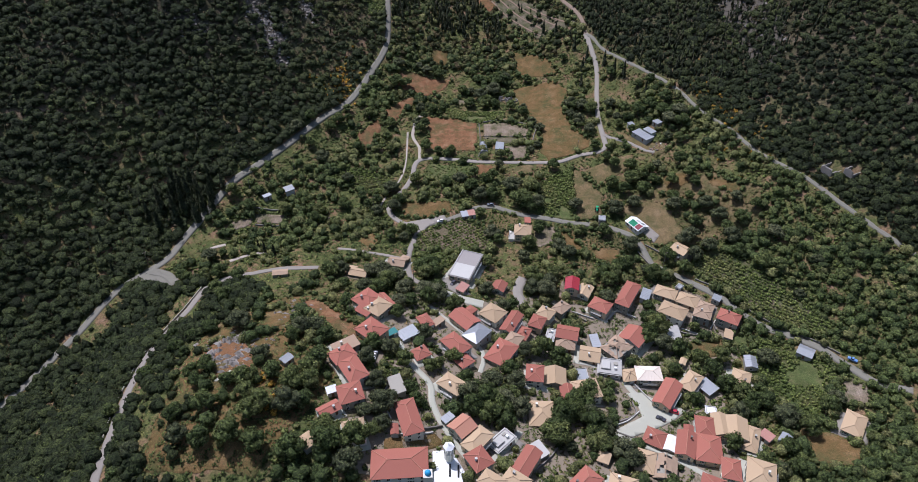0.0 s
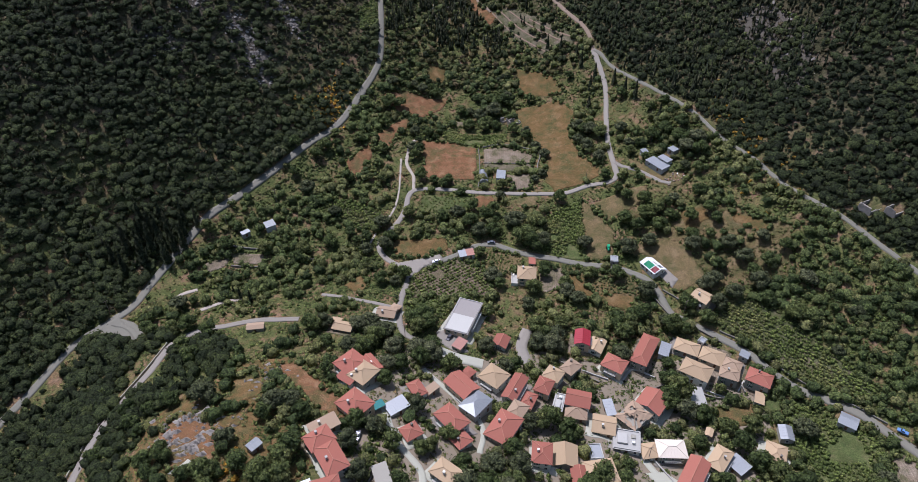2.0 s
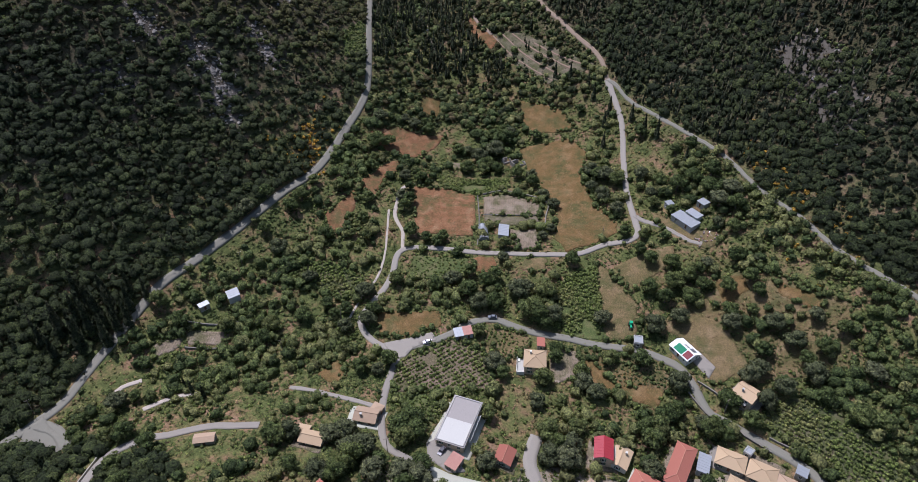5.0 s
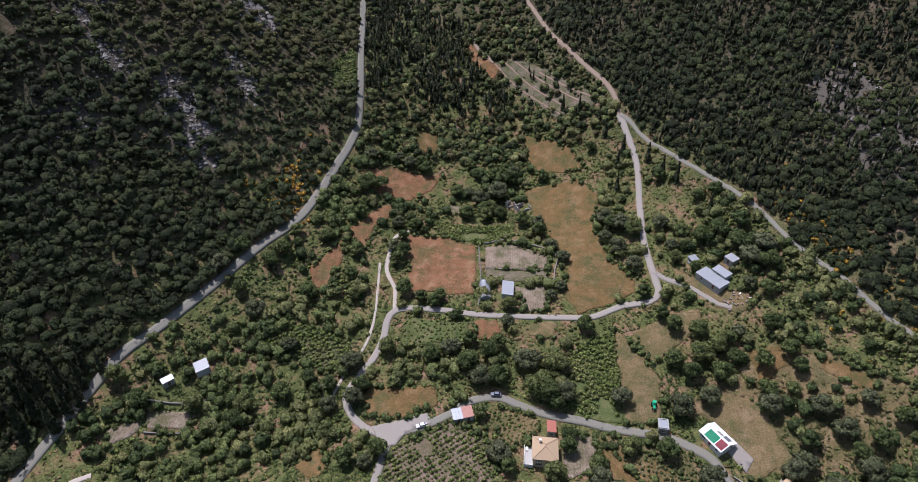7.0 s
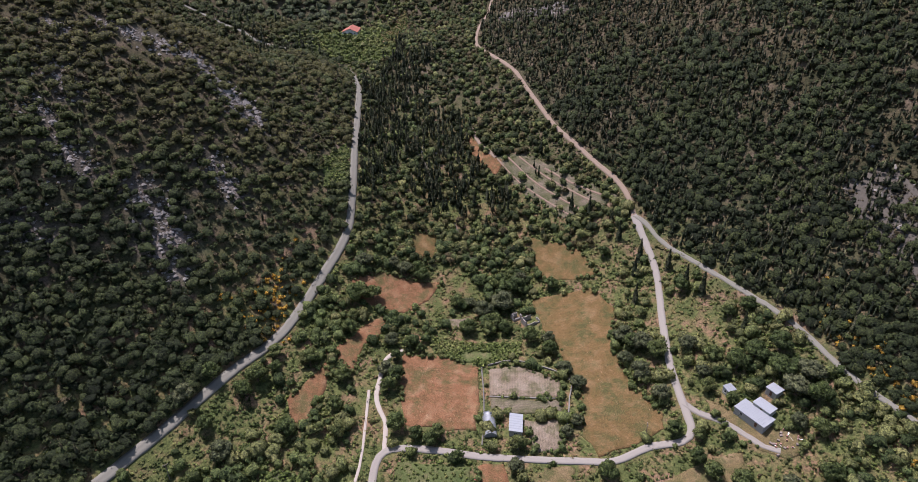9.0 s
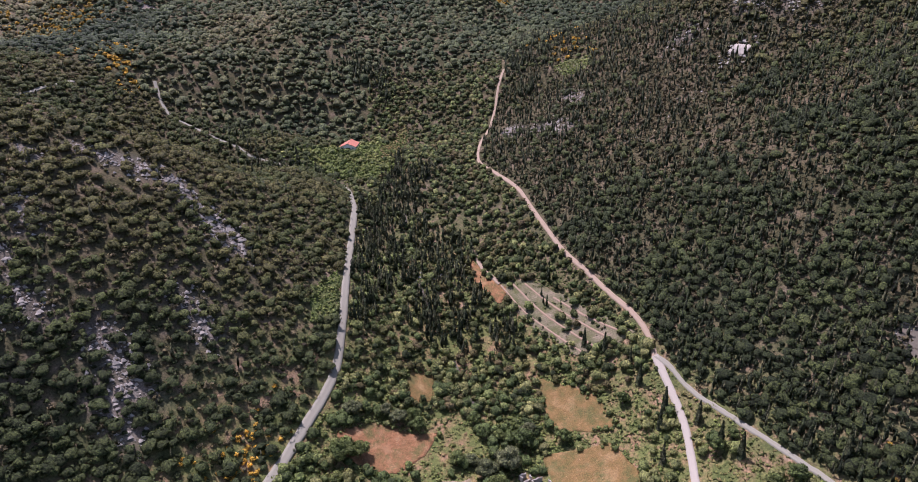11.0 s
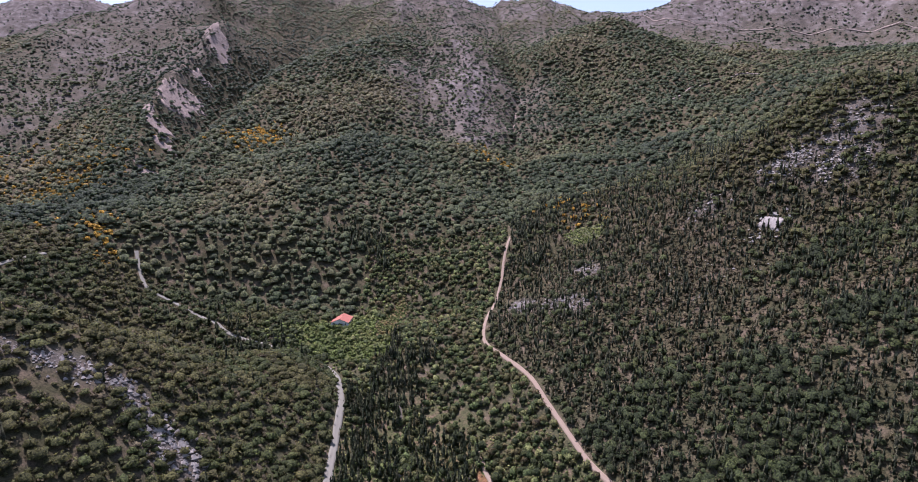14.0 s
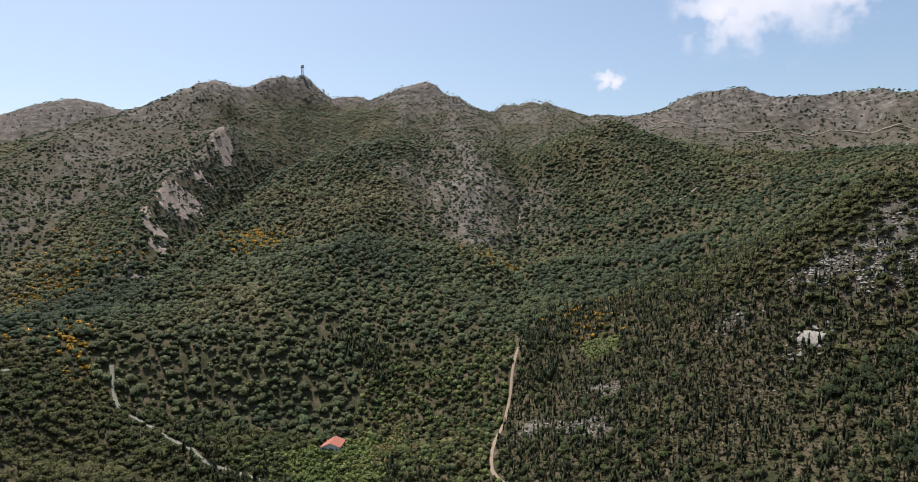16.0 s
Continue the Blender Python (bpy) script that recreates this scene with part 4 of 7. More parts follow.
for line_ in (((-20.5, 589), (-16.5, 577), (-14.5, 570)), ((-36, 677), (-33, 661)),
              ((0.7, 533), (3.7, 524)), ((8, 510), (15, 502))):
    road("stream_bed", 2.2, M_SCREE, "pale dry stony stream bed", line_,
         "stream bed", verge=0.4, lift=0.5)
road("terrace_bank", 2.5, M_DIRT, "reddish bare earth bank under cypresses", ((12, 628), (18, 605), (28, 588)), "terrace", lift=0.6)
SCARS = (((-560, 1790), (-514, 1740), (-478, 1690), (-476, 1636), (-500, 1640), (-540, 1700)), ((-492, 1480), (-478, 1517), (-455, 1512), (-468, 1482)),
         ((-476, 1329), (-476, 1397), (-440, 1433), (-430, 1389), (-426, 1304), (-450, 1290)), ((-497, 1311), (-440, 1248), (-409, 1234), (-404, 1198), (-435, 1208)),
         ((-420, 1184), (-395, 1196), (-378, 1189), (-403, 1172)), ((-404, 1096), (-393, 1106), (-376, 1100), (-384, 1080)))
for pts in SCARS:
    field("rock_scar", M_SCAR, "pale bare limestone landslip scar", pts, clear=False, lift=0.9, step=6.0, wobble=6.0, category="rock")
field("quarry_patch", M_PALE_ROCK, "white broken limestone patch on the wooded slope", ((186, 695), (191, 698.5), (200, 690), (196, 686.5)), lift=1.0, wobble=3, category="rock")


# ---- houses ----
ROOFS = {"red": (M_RED, "red clay-tile"), "tan": (M_TAN, "pale tan clay-tile"), "old": (M_OLD, "weathered grey-brown tile"), "crimson": (M_CRIMSON, "bright crimson sheet"), "slab": (M_OLD_SLAB, "stained flat concrete"),
         "brick": (M_BRICK, "brown clay-tile"), "metal": (M_METAL, "grey sheet-metal"), "rust": (M_RUST, "rusty streaked sheet-metal"), "board": (M_BOARD, "grey broken board"),
         "concrete": (M_FLAT, "flat pale concrete"), "cream": (M_CREAM, "large cream-coloured"), "white": (M_WHITE_SHEET, "white sheet"), "ruin": (M_OLD, "half-collapsed old tile"), "depot": (M_WHITE_SHEET, "white sheet with coloured panels")}


def window_meshes():
    """Shared meshes: a frame with sill, a recessed pane, a shutter, a door leaf. They lie on the wall's outside, facing -y."""
    out = []
    bm = bmesh.new()
    for b in ((-0.6, -0.06, -0.7, -0.48, 0.05, 0.7), (0.48, -0.06, -0.7, 0.6, 0.05, 0.7), (-0.48, -0.06, 0.58, 0.48, 0.05, 0.7), (-0.7, -0.14, -0.8, 0.7, 0.05, -0.7), (-0.03, -0.04, -0.7, 0.03, 0.05, 0.58)):
        box(bm, *b)
    out.append((bm, M_PLASTER, "window_frame"))
    bm = bmesh.new()
    box(bm, -0.48, -0.015, -0.7, 0.48, 0.03, 0.58)
    out.append((bm, M_GLASS, "pane"))
    bm = bmesh.new()
    box(bm, -0.26, -0.05, -0.7, 0.26, 0.0, 0.68)
    for k in range(5):
        box(bm, -0.2, -0.075, -0.6 + k * 0.25, 0.2, -0.05, -0.44 + k * 0.25)
    out.append((bm, M_SHUTTER, "shutter"))
    bm = bmesh.new()
    box(bm, -0.5, -0.05, 0, 0.5, 0.03, 2.05)
    box(bm, -0.38, -0.08, 0.2, 0.38, -0.05, 0.9)
    box(bm, -0.38, -0.08, 1.1, 0.38, -0.05, 1.9)
    out.append((bm, M_DOOR, "door"))
    done = {}
    for bm, m, n in out:
        me = bpy.data.meshes.new(n)
        bm.to_mesh(me)
        bm.free()
        me.materials.append(m)
        done[n] = me
    return done


OPENINGS = window_meshes()
HOUSE_RNG = random.Random(11)


def roof_surface(L, W, form, rise, over):
    """Roof sheet without thickness: corner points and faces, ridge and hip lines; z counts from the eaves."""
    a, b = L / 2 + over, W / 2 + over
    if form == "hip":
        r = max(0.0, a - b)
        p = [(-a, -b, 0), (a, -b, 0), (a, b, 0), (-a, b, 0), (-r, 0, rise), (r, 0, rise)]
        f = [(0, 1, 5, 4), (1, 2, 5), (2, 3, 4, 5), (3, 0, 4)]
        lines = [(4, 0), (4, 3), (5, 1), (5, 2)] + ([(4, 5)] if r > 0.3 else [])
    elif form == "gable":
        p = [(-a, -b, 0), (a, -b, 0), (a, b, 0), (-a, b, 0), (-a, 0, rise), (a, 0, rise)]
        f = [(0, 1, 5, 4), (2, 3, 4, 5)]
        lines = [(4, 5)]
    else:
        up = 0.0 if form == "flat" else rise * 0.6
        p = [(-a, -b, 0), (a, -b, 0), (a, b, up), (-a, b, up)]
        f, lines = [(0, 1, 2, 3)], []
    return p, f, lines


def house(x, y, L, W, turn, roof, storeys, form, church=False):
    L, W = max(L, 3.2), max(W, 2.6)
    rng = HOUSE_RNG
    small = L * W < 30 or roof in ("metal", "rust", "board", "white")
    eave = {1: 2.55, 2: 4.75, 3: 7.2}[storeys]
    c, s = math.cos(radians(turn)), math.sin(radians(turn))
    corners = [(x + c * u * L / 2 - s * v * W / 2, y + s * u * L / 2 + c * v * W / 2) for u in (-1, 1) for v in (-1, 1)]
    gz = [ground_at(*p) for p in corners]
    base = sum(gz) / 4
    foot = min(gz) - 0.6 - base
    mat_, said = ROOFS[roof]
    wall_m, wall_s = rng.choice(((M_PLASTER, "whitewashed"), (M_PLASTER, "white-plastered"), (M_OCHRE, "ochre-plastered"), (M_RUBBLE, "rubble-stone")))
    if small:
        wall_m, wall_s = rng.choice(((M_RUBBLE, "rubble-stone"), (M_FLAT, "grey block"), (M_BOARD, "grey boarded")))
    if roof in ("old", "ruin"):
        wall_m, wall_s = M_RUBBLE, "rubble-stone"
    kind = "shed" if small else "house"
    if church:
        kind, wall_m, wall_s = "church", M_PLASTER, "whitewashed"
    label = f"{wall_s} {'single-storey' if storeys == 1 else 'two-storey'} {kind} with {said} roof"
    root = thing(kind, pose(x, y, base, 0, 0, turn), label, kind, "village houses" if kind == "house" else ("village sheds" if kind == "shed" else ""))
    over = 0.25 if small else 0.45
    b, a = W / 2, L / 2
    rise = (W / 2 + over) * (0.30 if small else 0.40)
    lift = over * rise / (b + over) if form in ("hip", "gable") else 0.0
    # walls with the gable ends built up to the roof
    bm = bmesh.new()
    box(bm, -a, -b, foot, a, b, eave)
    if form == "gable":
        for sx in (-1, 1):
            v = [bm.verts.new(p) for p in ((sx * (a - 0.3), -b, eave), (sx * a, -b, eave), (sx * a, b, eave), (sx * (a - 0.3), b, eave), (sx * (a - 0.3), 0, eave + rise - lift - 0.08), (sx * a, 0, eave + rise - lift - 0.08))]
            for f in ((0, 1, 5, 4), (2, 3, 4, 5), (1, 2, 5), (3, 0, 4)):
                bm.faces.new([v[i] for i in f])
    if form == "shed":
        v = [bm.verts.new(p) for p in ((-a, -b, eave), (a, -b, eave), (a, b, eave), (-a, b, eave), (a, b, eave + rise * 0.55), (-a, b, eave + rise * 0.55))]
        for f in ((0, 1, 4, 5), (1, 2, 4), (3, 0, 5), (2, 3, 5, 4)):
            bm.faces.new([v[i] for i in f])
    bmesh.ops.recalc_face_normals(bm, faces=bm.faces[:])
    part("wall", bm, wall_m, root)
    # roof slab
    p, f, lines = roof_surface(L, W, form, rise, over)
    thick = 0.3 if form == "flat" else 0.16
    z0 = eave - lift + 0.02
    bm = bmesh.new()
    top = [bm.verts.new((q[0], q[1], q[2] + z0 + thick)) for q in p]
    bot = [bm.verts.new((q[0], q[1], q[2] + z0)) for q in p]
    for face in f:
        bm.faces.new([top[i] for i in face])
        bm.faces.new([bot[i] for i in face[::-1]])
    loop = (0, 1, 2, 3)
    if form == "gable":
        loop = (0, 1, 5, 2, 3, 4)
    for i, j in zip(loop, loop[1:] + loop[:1]):
        bm.faces.new((bot[i], bot[j], top[j], top[i]))
    if roof == "ruin":
        bmesh.ops.subdivide_edges(bm, edges=bm.edges[:], cuts=5, use_grid_fill=True)
        bmesh.ops.delete(bm, geom=[q for q in bm.faces if noise.noise(q.calc_center_median() * 0.45 + Vector((x, y, 0))) > 0.16], context="FACES")
        for v in bm.verts:
            v.co.z += 0.25 * noise.noise(v.co * 0.7)
    r = part("roof", bm, mat_, root)
    if lines and not small:
        for i, j in lines:
            q0, q1 = Vector(p[i]), Vector(p[j])
            bm = bmesh.new()
            tube(bm, q0 + Vector((0, 0, z0 + thick + 0.02)), q1 + Vector((0, 0, z0 + thick + 0.02)), 0.16, 0.16, 5)
            part("ridge_tiles", bm, M_RIDGE if roof in ("red", "brick") else mat_, r)
    if form == "flat" and L > 12:
        bm = bmesh.new()
        near = -1 if corners[0][1] < corners[2][1] else 1
        box(bm, min(near * (a - 0.3), 0.0), -b + 0.3, eave + 0.3, max(near * (a - 0.3), 0.0), b - 0.3, eave + 0.37)
        part("roof_coating", bm, M_FLAT, r, "white waterproof roof coating")
    if form == "flat":
        for k, bx in enumerate(((-a, -b, a, -b + 0.25), (-a, b - 0.25, a, b), (-a, -b + 0.25, -a + 0.25, b - 0.25), (a - 0.25, -b + 0.25, a, b - 0.25))):
            bm = bmesh.new()
            box(bm, bx[0], bx[1], z0 + thick, bx[2], bx[3], z0 + thick + 0.35)
            part("parapet", bm, M_FLAT, root)
    if form == "flat" and 8 < L < 20:
        for n_, bx, m_ in (("stair_head", (-a * 0.75, -b * 0.5, a * 0.05, b * 0.55, 0.9), M_FLAT), ("water_tank", (a * 0.4, -b * 0.4, a * 0.4 + 1.1, -b * 0.4 + 1.1, 1.1), M_WHITE_SHEET), ("roof_box", (a * 0.35, b * 0.2, a * 0.7, b * 0.6, 0.5), M_BOARD)):
            bm = bmesh.new()
            box(bm, bx[0], bx[1], z0 + thick, bx[2], bx[3], z0 + thick + bx[4])
            bmesh.ops.bevel(bm, geom=bm.edges[:], offset=0.06, segments=1, affect="EDGES")
            part(n_, bm, m_, root)
    if roof in ("metal", "rust", "white", "cream", "crimson", "depot") and form != "flat":
        n = int(L / 1.2)
        bm = bmesh.new()
        for k in range(1, n):
            u = -a + L * k / n
            for sy in ((-1, 1) if form != "shed" else (1,)):
                if form == "shed":
                    tube(bm, (u, -b - over, z0 + thick), (u, b + over, z0 + thick + rise * 0.6), 0.05, 0.05, 4)
                else:
                    lim = 1.0 if form == "gable" else min(1.0, (a + over - abs(u)) / (b + over))
                    tube(bm, (u, sy * (b + over), z0 + thick), (u, sy * (b + over) * (1 - lim), z0 + thick + rise * lim), 0.05, 0.05, 4)
        part("seams", bm, mat_, r)
    if not small:
        if roof in ("red", "tan", "old", "brick") and rng.random() < 0.4:
            u, v = rng.uniform(-0.5, 0.5) * a, rng.choice((-0.45, 0.45)) * b
            bm = bmesh.new()
            box(bm, u - 0.35, v - 0.35, eave, u + 0.35, v + 0.35, eave + rise + 0.6)
            box(bm, u - 0.45, v - 0.45, eave + rise + 0.6, u + 0.45, v + 0.45, eave + rise + 0.72)
            part("chimney", bm, rng.choice((M_STONE, M_PLASTER, M_FLAT)), r)
    # openings on every wall
    for wall, (length, dist, rot) in enumerate(((L, b, 0), (W, a, 90), (L, b, 180), (W, a, 270))):
        n = max(1, int(length / (3.4 if not small else 4.5)))
        for level in range(storeys):
            for k in range(n):
                u = -length / 2 + length * (k + 0.5) / n
                at = pose(0, 0, 0, 0, 0, rot) @ pose(u, -dist - 0.01, 1.45 + level * 2.25)
                if wall == 0 and level == 0 and k == n // 2:
                    mesh_part("door", OPENINGS["door"], None, root, "", pose(0, 0, 0, 0, 0, rot) @ pose(u, -dist - 0.01, 0.05))
                    continue
                if small and wall in (1, 2):
                    continue
                w = mesh_part("window", OPENINGS["window_frame"], None, root, "", at)
                mesh_part("pane", OPENINGS["pane"], None, w)
                if not small and (wall + k) % 3 == 0:
                    for sx in (-0.88, 0.88):
                        mesh_part("shutter", OPENINGS["shutter"], None, w, "", pose(sx, 0, 0))
    if storeys == 2 and not small and rng.random() < 0.5 and L > 8:
        bm = bmesh.new()
        box(bm, -a * 0.6, -b - 1.3, 2.3, a * 0.6, -b - 0.003, 2.48)
        bal = part("balcony", bm, M_FLAT, root)
        bm = bmesh.new()
        for k in range(9):
            u = -a * 0.6 + 0.04 + (a * 1.2 - 0.08) * k / 8
            box(bm, u - 0.03, -b - 1.28, 2.48, u + 0.03, -b - 1.22, 3.35)
        box(bm, -a * 0.6, -b - 1.3, 3.35, a * 0.6, -b - 1.2, 3.42)
        part("railing", bm, M_PLASTER, bal)
    for r_ in np.arange(-L / 2, L / 2 + 1, 2.0):
        for q_ in np.arange(-W / 2, W / 2 + 1, 2.0):
            clear_disc(x + c * r_ - s * q_, y + s * r_ + c * q_, 1.7)
    if not small and not church and y < 300:
        e0, e1, w0, w1 = [rng.uniform(0.6, 3.2) for _ in range(4)]
        quad = [(x + c * u - s * v, y + s * u + c * v) for u, v in ((-a - e0, -b - w0), (a + e1, -b - w0), (a + e1, b + w1), (-a - e0, b + w1))]
        YARDS.append((quad, rng.random()))
    return root


YARDS = []


house(-91.4, 256.0, 7.4, 3.9, 8, "old", 1, "gable")
house(-51.4, 256.6, 8.6, 5.2, -14, "tan", 1, "gable")
house(-55.6, 261, 4.6, 4.2, -14, "tan", 1, "gable")
house(-33.0, 270.4, 8.6, 6.4, -12, "old", 1, "gable")
house(-29.4, 274.2, 4.6, 4.4, 62, "old", 1, "hip")
house(-41.8, 223.6, 11.8, 10.2, -42, "red", 2, "hip")
house(-36.7, 218.2, 9.3, 8.4, 53, "tan", 2, "hip")
house(-34.4, 227.9, 9.5, 3.9, -51, "red", 1, "gable")
house(-42.9, 216.3, 7, 4.6, -35, "red", 1, "shed")
house(-37.4, 199.7, 10.8, 9.4, -41, "red", 2, "hip")
house(-15.4, 215.3, 7.7, 5, -60, "red", 1, "hip")
house(-9.8, 216.3, 6.3, 3.2, 45, "old", 1, "shed")
house(-22.4, 203.5, 8.3, 5.6, 36, "metal", 1, "shed")
house(-16.2, 191.6, 6.3, 6.1, 33, "red", 1, "hip")
house(-46.8, 188.3, 10, 5.2, 34, "old", 1, "shed")
house(-46.7, 180.3, 8.9, 7.2, 38, "red", 2, "hip")
house(-41.6, 173.1, 12.5, 7.6, -57, "red", 2, "hip")
house(-68, 176.8, 4.2, 3.4, 51, "metal", 1, "gable")
house(-40.7, 160.2, 8.6, 8.5, -70, "red", 2, "hip")
house(-47.6, 152.9, 7.5, 4.6, 35, "red", 1, "gable")
house(-48.1, 162.1, 3.6, 3, 24, "metal", 1, "shed")
house(-37.2, 143.6, 7.9, 7.3, -74, "tan", 2, "hip")
house(-53, 139.2, 5.7, 4.9, -46, "tan", 1, "hip")
house(-61.5, 136.4, 4.4, 2.1, -2, "red", 1, "gable")
house(-24.5, 169.7, 9, 4.9, -70, "board", 1, "shed")
house(-18.6, 152.8, 15.3, 7, -72, "red", 2, "hip")
house(-23.5, 147.6, 4.2, 2.3, -83, "red", 1, "gable")
house(3.6, 266.7, 21.8, 11.2, 70, "slab", 2, "flat")
house(1.8, 248.7, 6.2, 4.4, 59, "rust", 1, "shed")
house(20.8, 253.5, 7, 6.2, 68, "red", 1, "gable")
house(2.6, 219.8, 12.1, 8.4, -48, "red", 2, "gable")
house(5.4, 230, 5.1, 4.5, 48, "red", 1, "hip")
house(8.1, 210.4, 10.9, 8.4, 50, "metal", 2, "hip")
house(16.3, 228.3, 9.8, 9.3, -40, "tan", 2, "hip")
house(24.9, 223.2, 13.7, 5.7, 62, "red", 2, "gable")
house(30.2, 219, 7.7, 5.5, 64, "red", 1, "hip")
house(24.9, 210.3, 8.1, 6.3, 58, "old", 2, "hip")
house(18.8, 200.1, 13.7, 9.5, 58, "red", 2, "hip")
house(-1.3, 199.9, 11.7, 7.7, -49, "red", 2, "hip")
house(1.4, 192.6, 8.6, 6.1, -51, "red", 1, "hip")
house(37.7, 226.6, 7.9, 6.3, 64, "red", 2, "hip")
house(42.7, 234.3, 7.1, 6.9, -35, "tan", 2, "hip")
house(51.3, 239.9, 7.8, 5.9, 45, "old", 2, "hip")
house(59.2, 258.4, 9, 6.6, 79, "crimson", 2, "gable")
house(65.8, 256.3, 8.7, 6.5, 62, "tan", 1, "gable")
house(71.8, 244.1, 9.6, 8.3, -34, "red", 2, "hip")
house(51.8, 221.6, 9.8, 8.2, -15, "red", 2, "gable")
house(50.3, 216.3, 8.5, 7.4, -10, "old", 1, "hip")
house(43.4, 219.7, 8.9, 3.7, 72, "concrete", 1, "flat")
house(61.1, 210.7, 8.9, 8.7, -13, "tan", 1, "gable")
house(65.3, 220.4, 8.2, 3.7, -85, "metal", 1, "shed")
house(74.7, 215.6, 11.8, 9.7, 42, "ruin", 2, "hip")
house(69.1, 203.6, 10.2, 9.3, -11, "concrete", 1, "flat")
house(-2.6, 173.7, 10.1, 6.8, -38, "tan", 2, "hip")
house(1.2, 152.3, 7.6, 7.5, 44, "brick", 2, "gable")
house(6.7, 146.9, 10.8, 6.2, 49, "tan", 2, "hip")
house(-4.3, 156.9, 4.5, 2.8, 43, "metal", 1, "shed")
house(7.1, 138.1, 8, 7.2, -57, "red", 2, "hip")
house(16, 149.8, 9.7, 5.4, 45, "concrete", 1, "flat")
house(11.4, 129.2, 8, 5.8, -35, "tan", 2, "hip")
house(19.9, 130.5, 8.6, 6.2, -36, "tan", 2, "hip")
house(24.4, 139.6, 12.5, 6, 58, "red", 2, "gable")
house(30.3, 148.1, 6.8, 4.2, -59, "concrete", 1, "shed")
house(45, 133.2, 11.2, 7.4, 45, "red", 2, "hip")
house(55.6, 148.6, 5.2, 4.3, 65, "tan", 1, "hip")
house(59.3, 134.2, 9.4, 6.7, -19, "tan", 2, "hip")
house(32.8, 189.9, 8.8, 7, 82, "red", 2, "hip")
house(42, 192, 9.4, 9.3, 84, "tan", 1, "gable")
house(54.8, 195.9, 6.6, 5.1, -86, "metal", 1, "flat")
house(46.7, 183.2, 7.2, 6.1, -90, "red", 1, "gable")
house(54.7, 184.8, 11.1, 9.4, 9, "tan", 2, "hip")
house(33.6, 167.8, 11.8, 10, 87, "tan", 1, "hip")
house(87.5, 252.7, 19.3, 7.1, 59, "red", 2, "hip")
house(97.5, 254.6, 8.5, 4.3, 66, "metal", 1, "shed")
house(108.2, 255.9, 10.5, 7.7, -28, "tan", 1, "hip")
house(118.2, 250.3, 9.8, 8.5, -31, "tan", 1, "hip")
house(108.4, 241.7, 12.3, 9.2, -34, "tan", 2, "hip")
house(126.1, 245.2, 7.1, 6, -33, "old", 1, "hip")
house(122.3, 238.9, 7.9, 5.8, -25, "old", 2, "hip")
house(116, 259, 3.3, 2.7, 45, "metal", 1, "flat")
house(134.5, 236, 9.8, 8, -33, "red", 2, "hip")
house(132.3, 227.3, 6.3, 3.8, 66, "tan", 1, "shed")
house(132.7, 249.8, 4.3, 3.8, 56, "metal", 1, "shed")
house(84.6, 224.1, 10.9, 10.6, 51, "red", 2, "gable")
house(105.7, 229.2, 9.5, 6.1, 88, "concrete", 1, "shed")
house(86.2, 199.6, 10.9, 7.8, -2, "cream", 2, "hip")
house(77.7, 199.6, 7.1, 6.4, 8, "tan", 1, "hip")
house(104.7, 196, 11.2, 6.3, 50, "tan", 2, "hip")
house(105.6, 210.6, 4, 2.7, 61, "tan", 1, "gable")
house(112.1, 194.6, 7.3, 6.2, -56, "metal", 1, "shed")
house(129.3, 200.2, 9.2, 7.4, 64, "tan", 1, "hip")
house(137.1, 209.8, 7, 5.2, 79, "metal", 1, "gable")
house(91.6, 187.6, 15.6, 7.4, 55, "red", 2, "gable")
house(108.8, 180, 4.3, 4.1, -11, "white", 1, "flat")
house(101.8, 168.4, 9.8, 6.9, 79, "red", 2, "hip")
house(109, 169.8, 10.5, 6.5, 82, "tan", 2, "gable")
house(114.7, 168.2, 10.3, 8.9, 75, "tan", 2, "gable")
house(120.1, 163.9, 12.6, 5, 64, "tan", 1, "hip")
house(94, 165.7, 5.1, 3.6, 74, "red", 2, "gable")
house(79.4, 162.3, 7.7, 7.6, 61, "red", 1, "hip")
house(85.1, 159.6, 7.2, 4.7, 65, "white", 1, "gable")
house(90.5, 157.9, 11.5, 7, 70, "red", 2, "gable")
house(99.1, 156.3, 12.3, 9.5, 78, "red", 2, "hip")
house(104.3, 145.9, 8.8, 6.5, 75, "red", 2, "hip")
house(115.1, 143.8, 12.3, 9.9, 68, "tan", 2, "hip")
house(71.9, 148.7, 9.5, 6.6, 69, "tan", 1, "hip")
house(78.9, 146.1, 10.4, 8.1, 73, "ruin", 1, "gable")
house(93.6, 136.6, 9.7, 7.8, 64, "red", 2, "hip")
house(165.2, 170.8, 12.3, 7.5, 53, "tan", 1, "hip")
house(127, 165.7, 4.7, 4.2, -52, "rust", 1, "shed")
house(133.9, 164, 4.9, 3.9, 47, "metal", 1, "gable")
house(163.2, 213.1, 6.7, 6.6, -37, "metal", 1, "gable")
house(36.6, 302.0, 9.6, 9.0, 84, "tan", 2, "hip")
house(40.3, 313, 5.1, 3.2, 86, "red", 1, "shed")
house(3.4, 318.6, 3.9, 4.8, 13, "metal", 1, "shed")
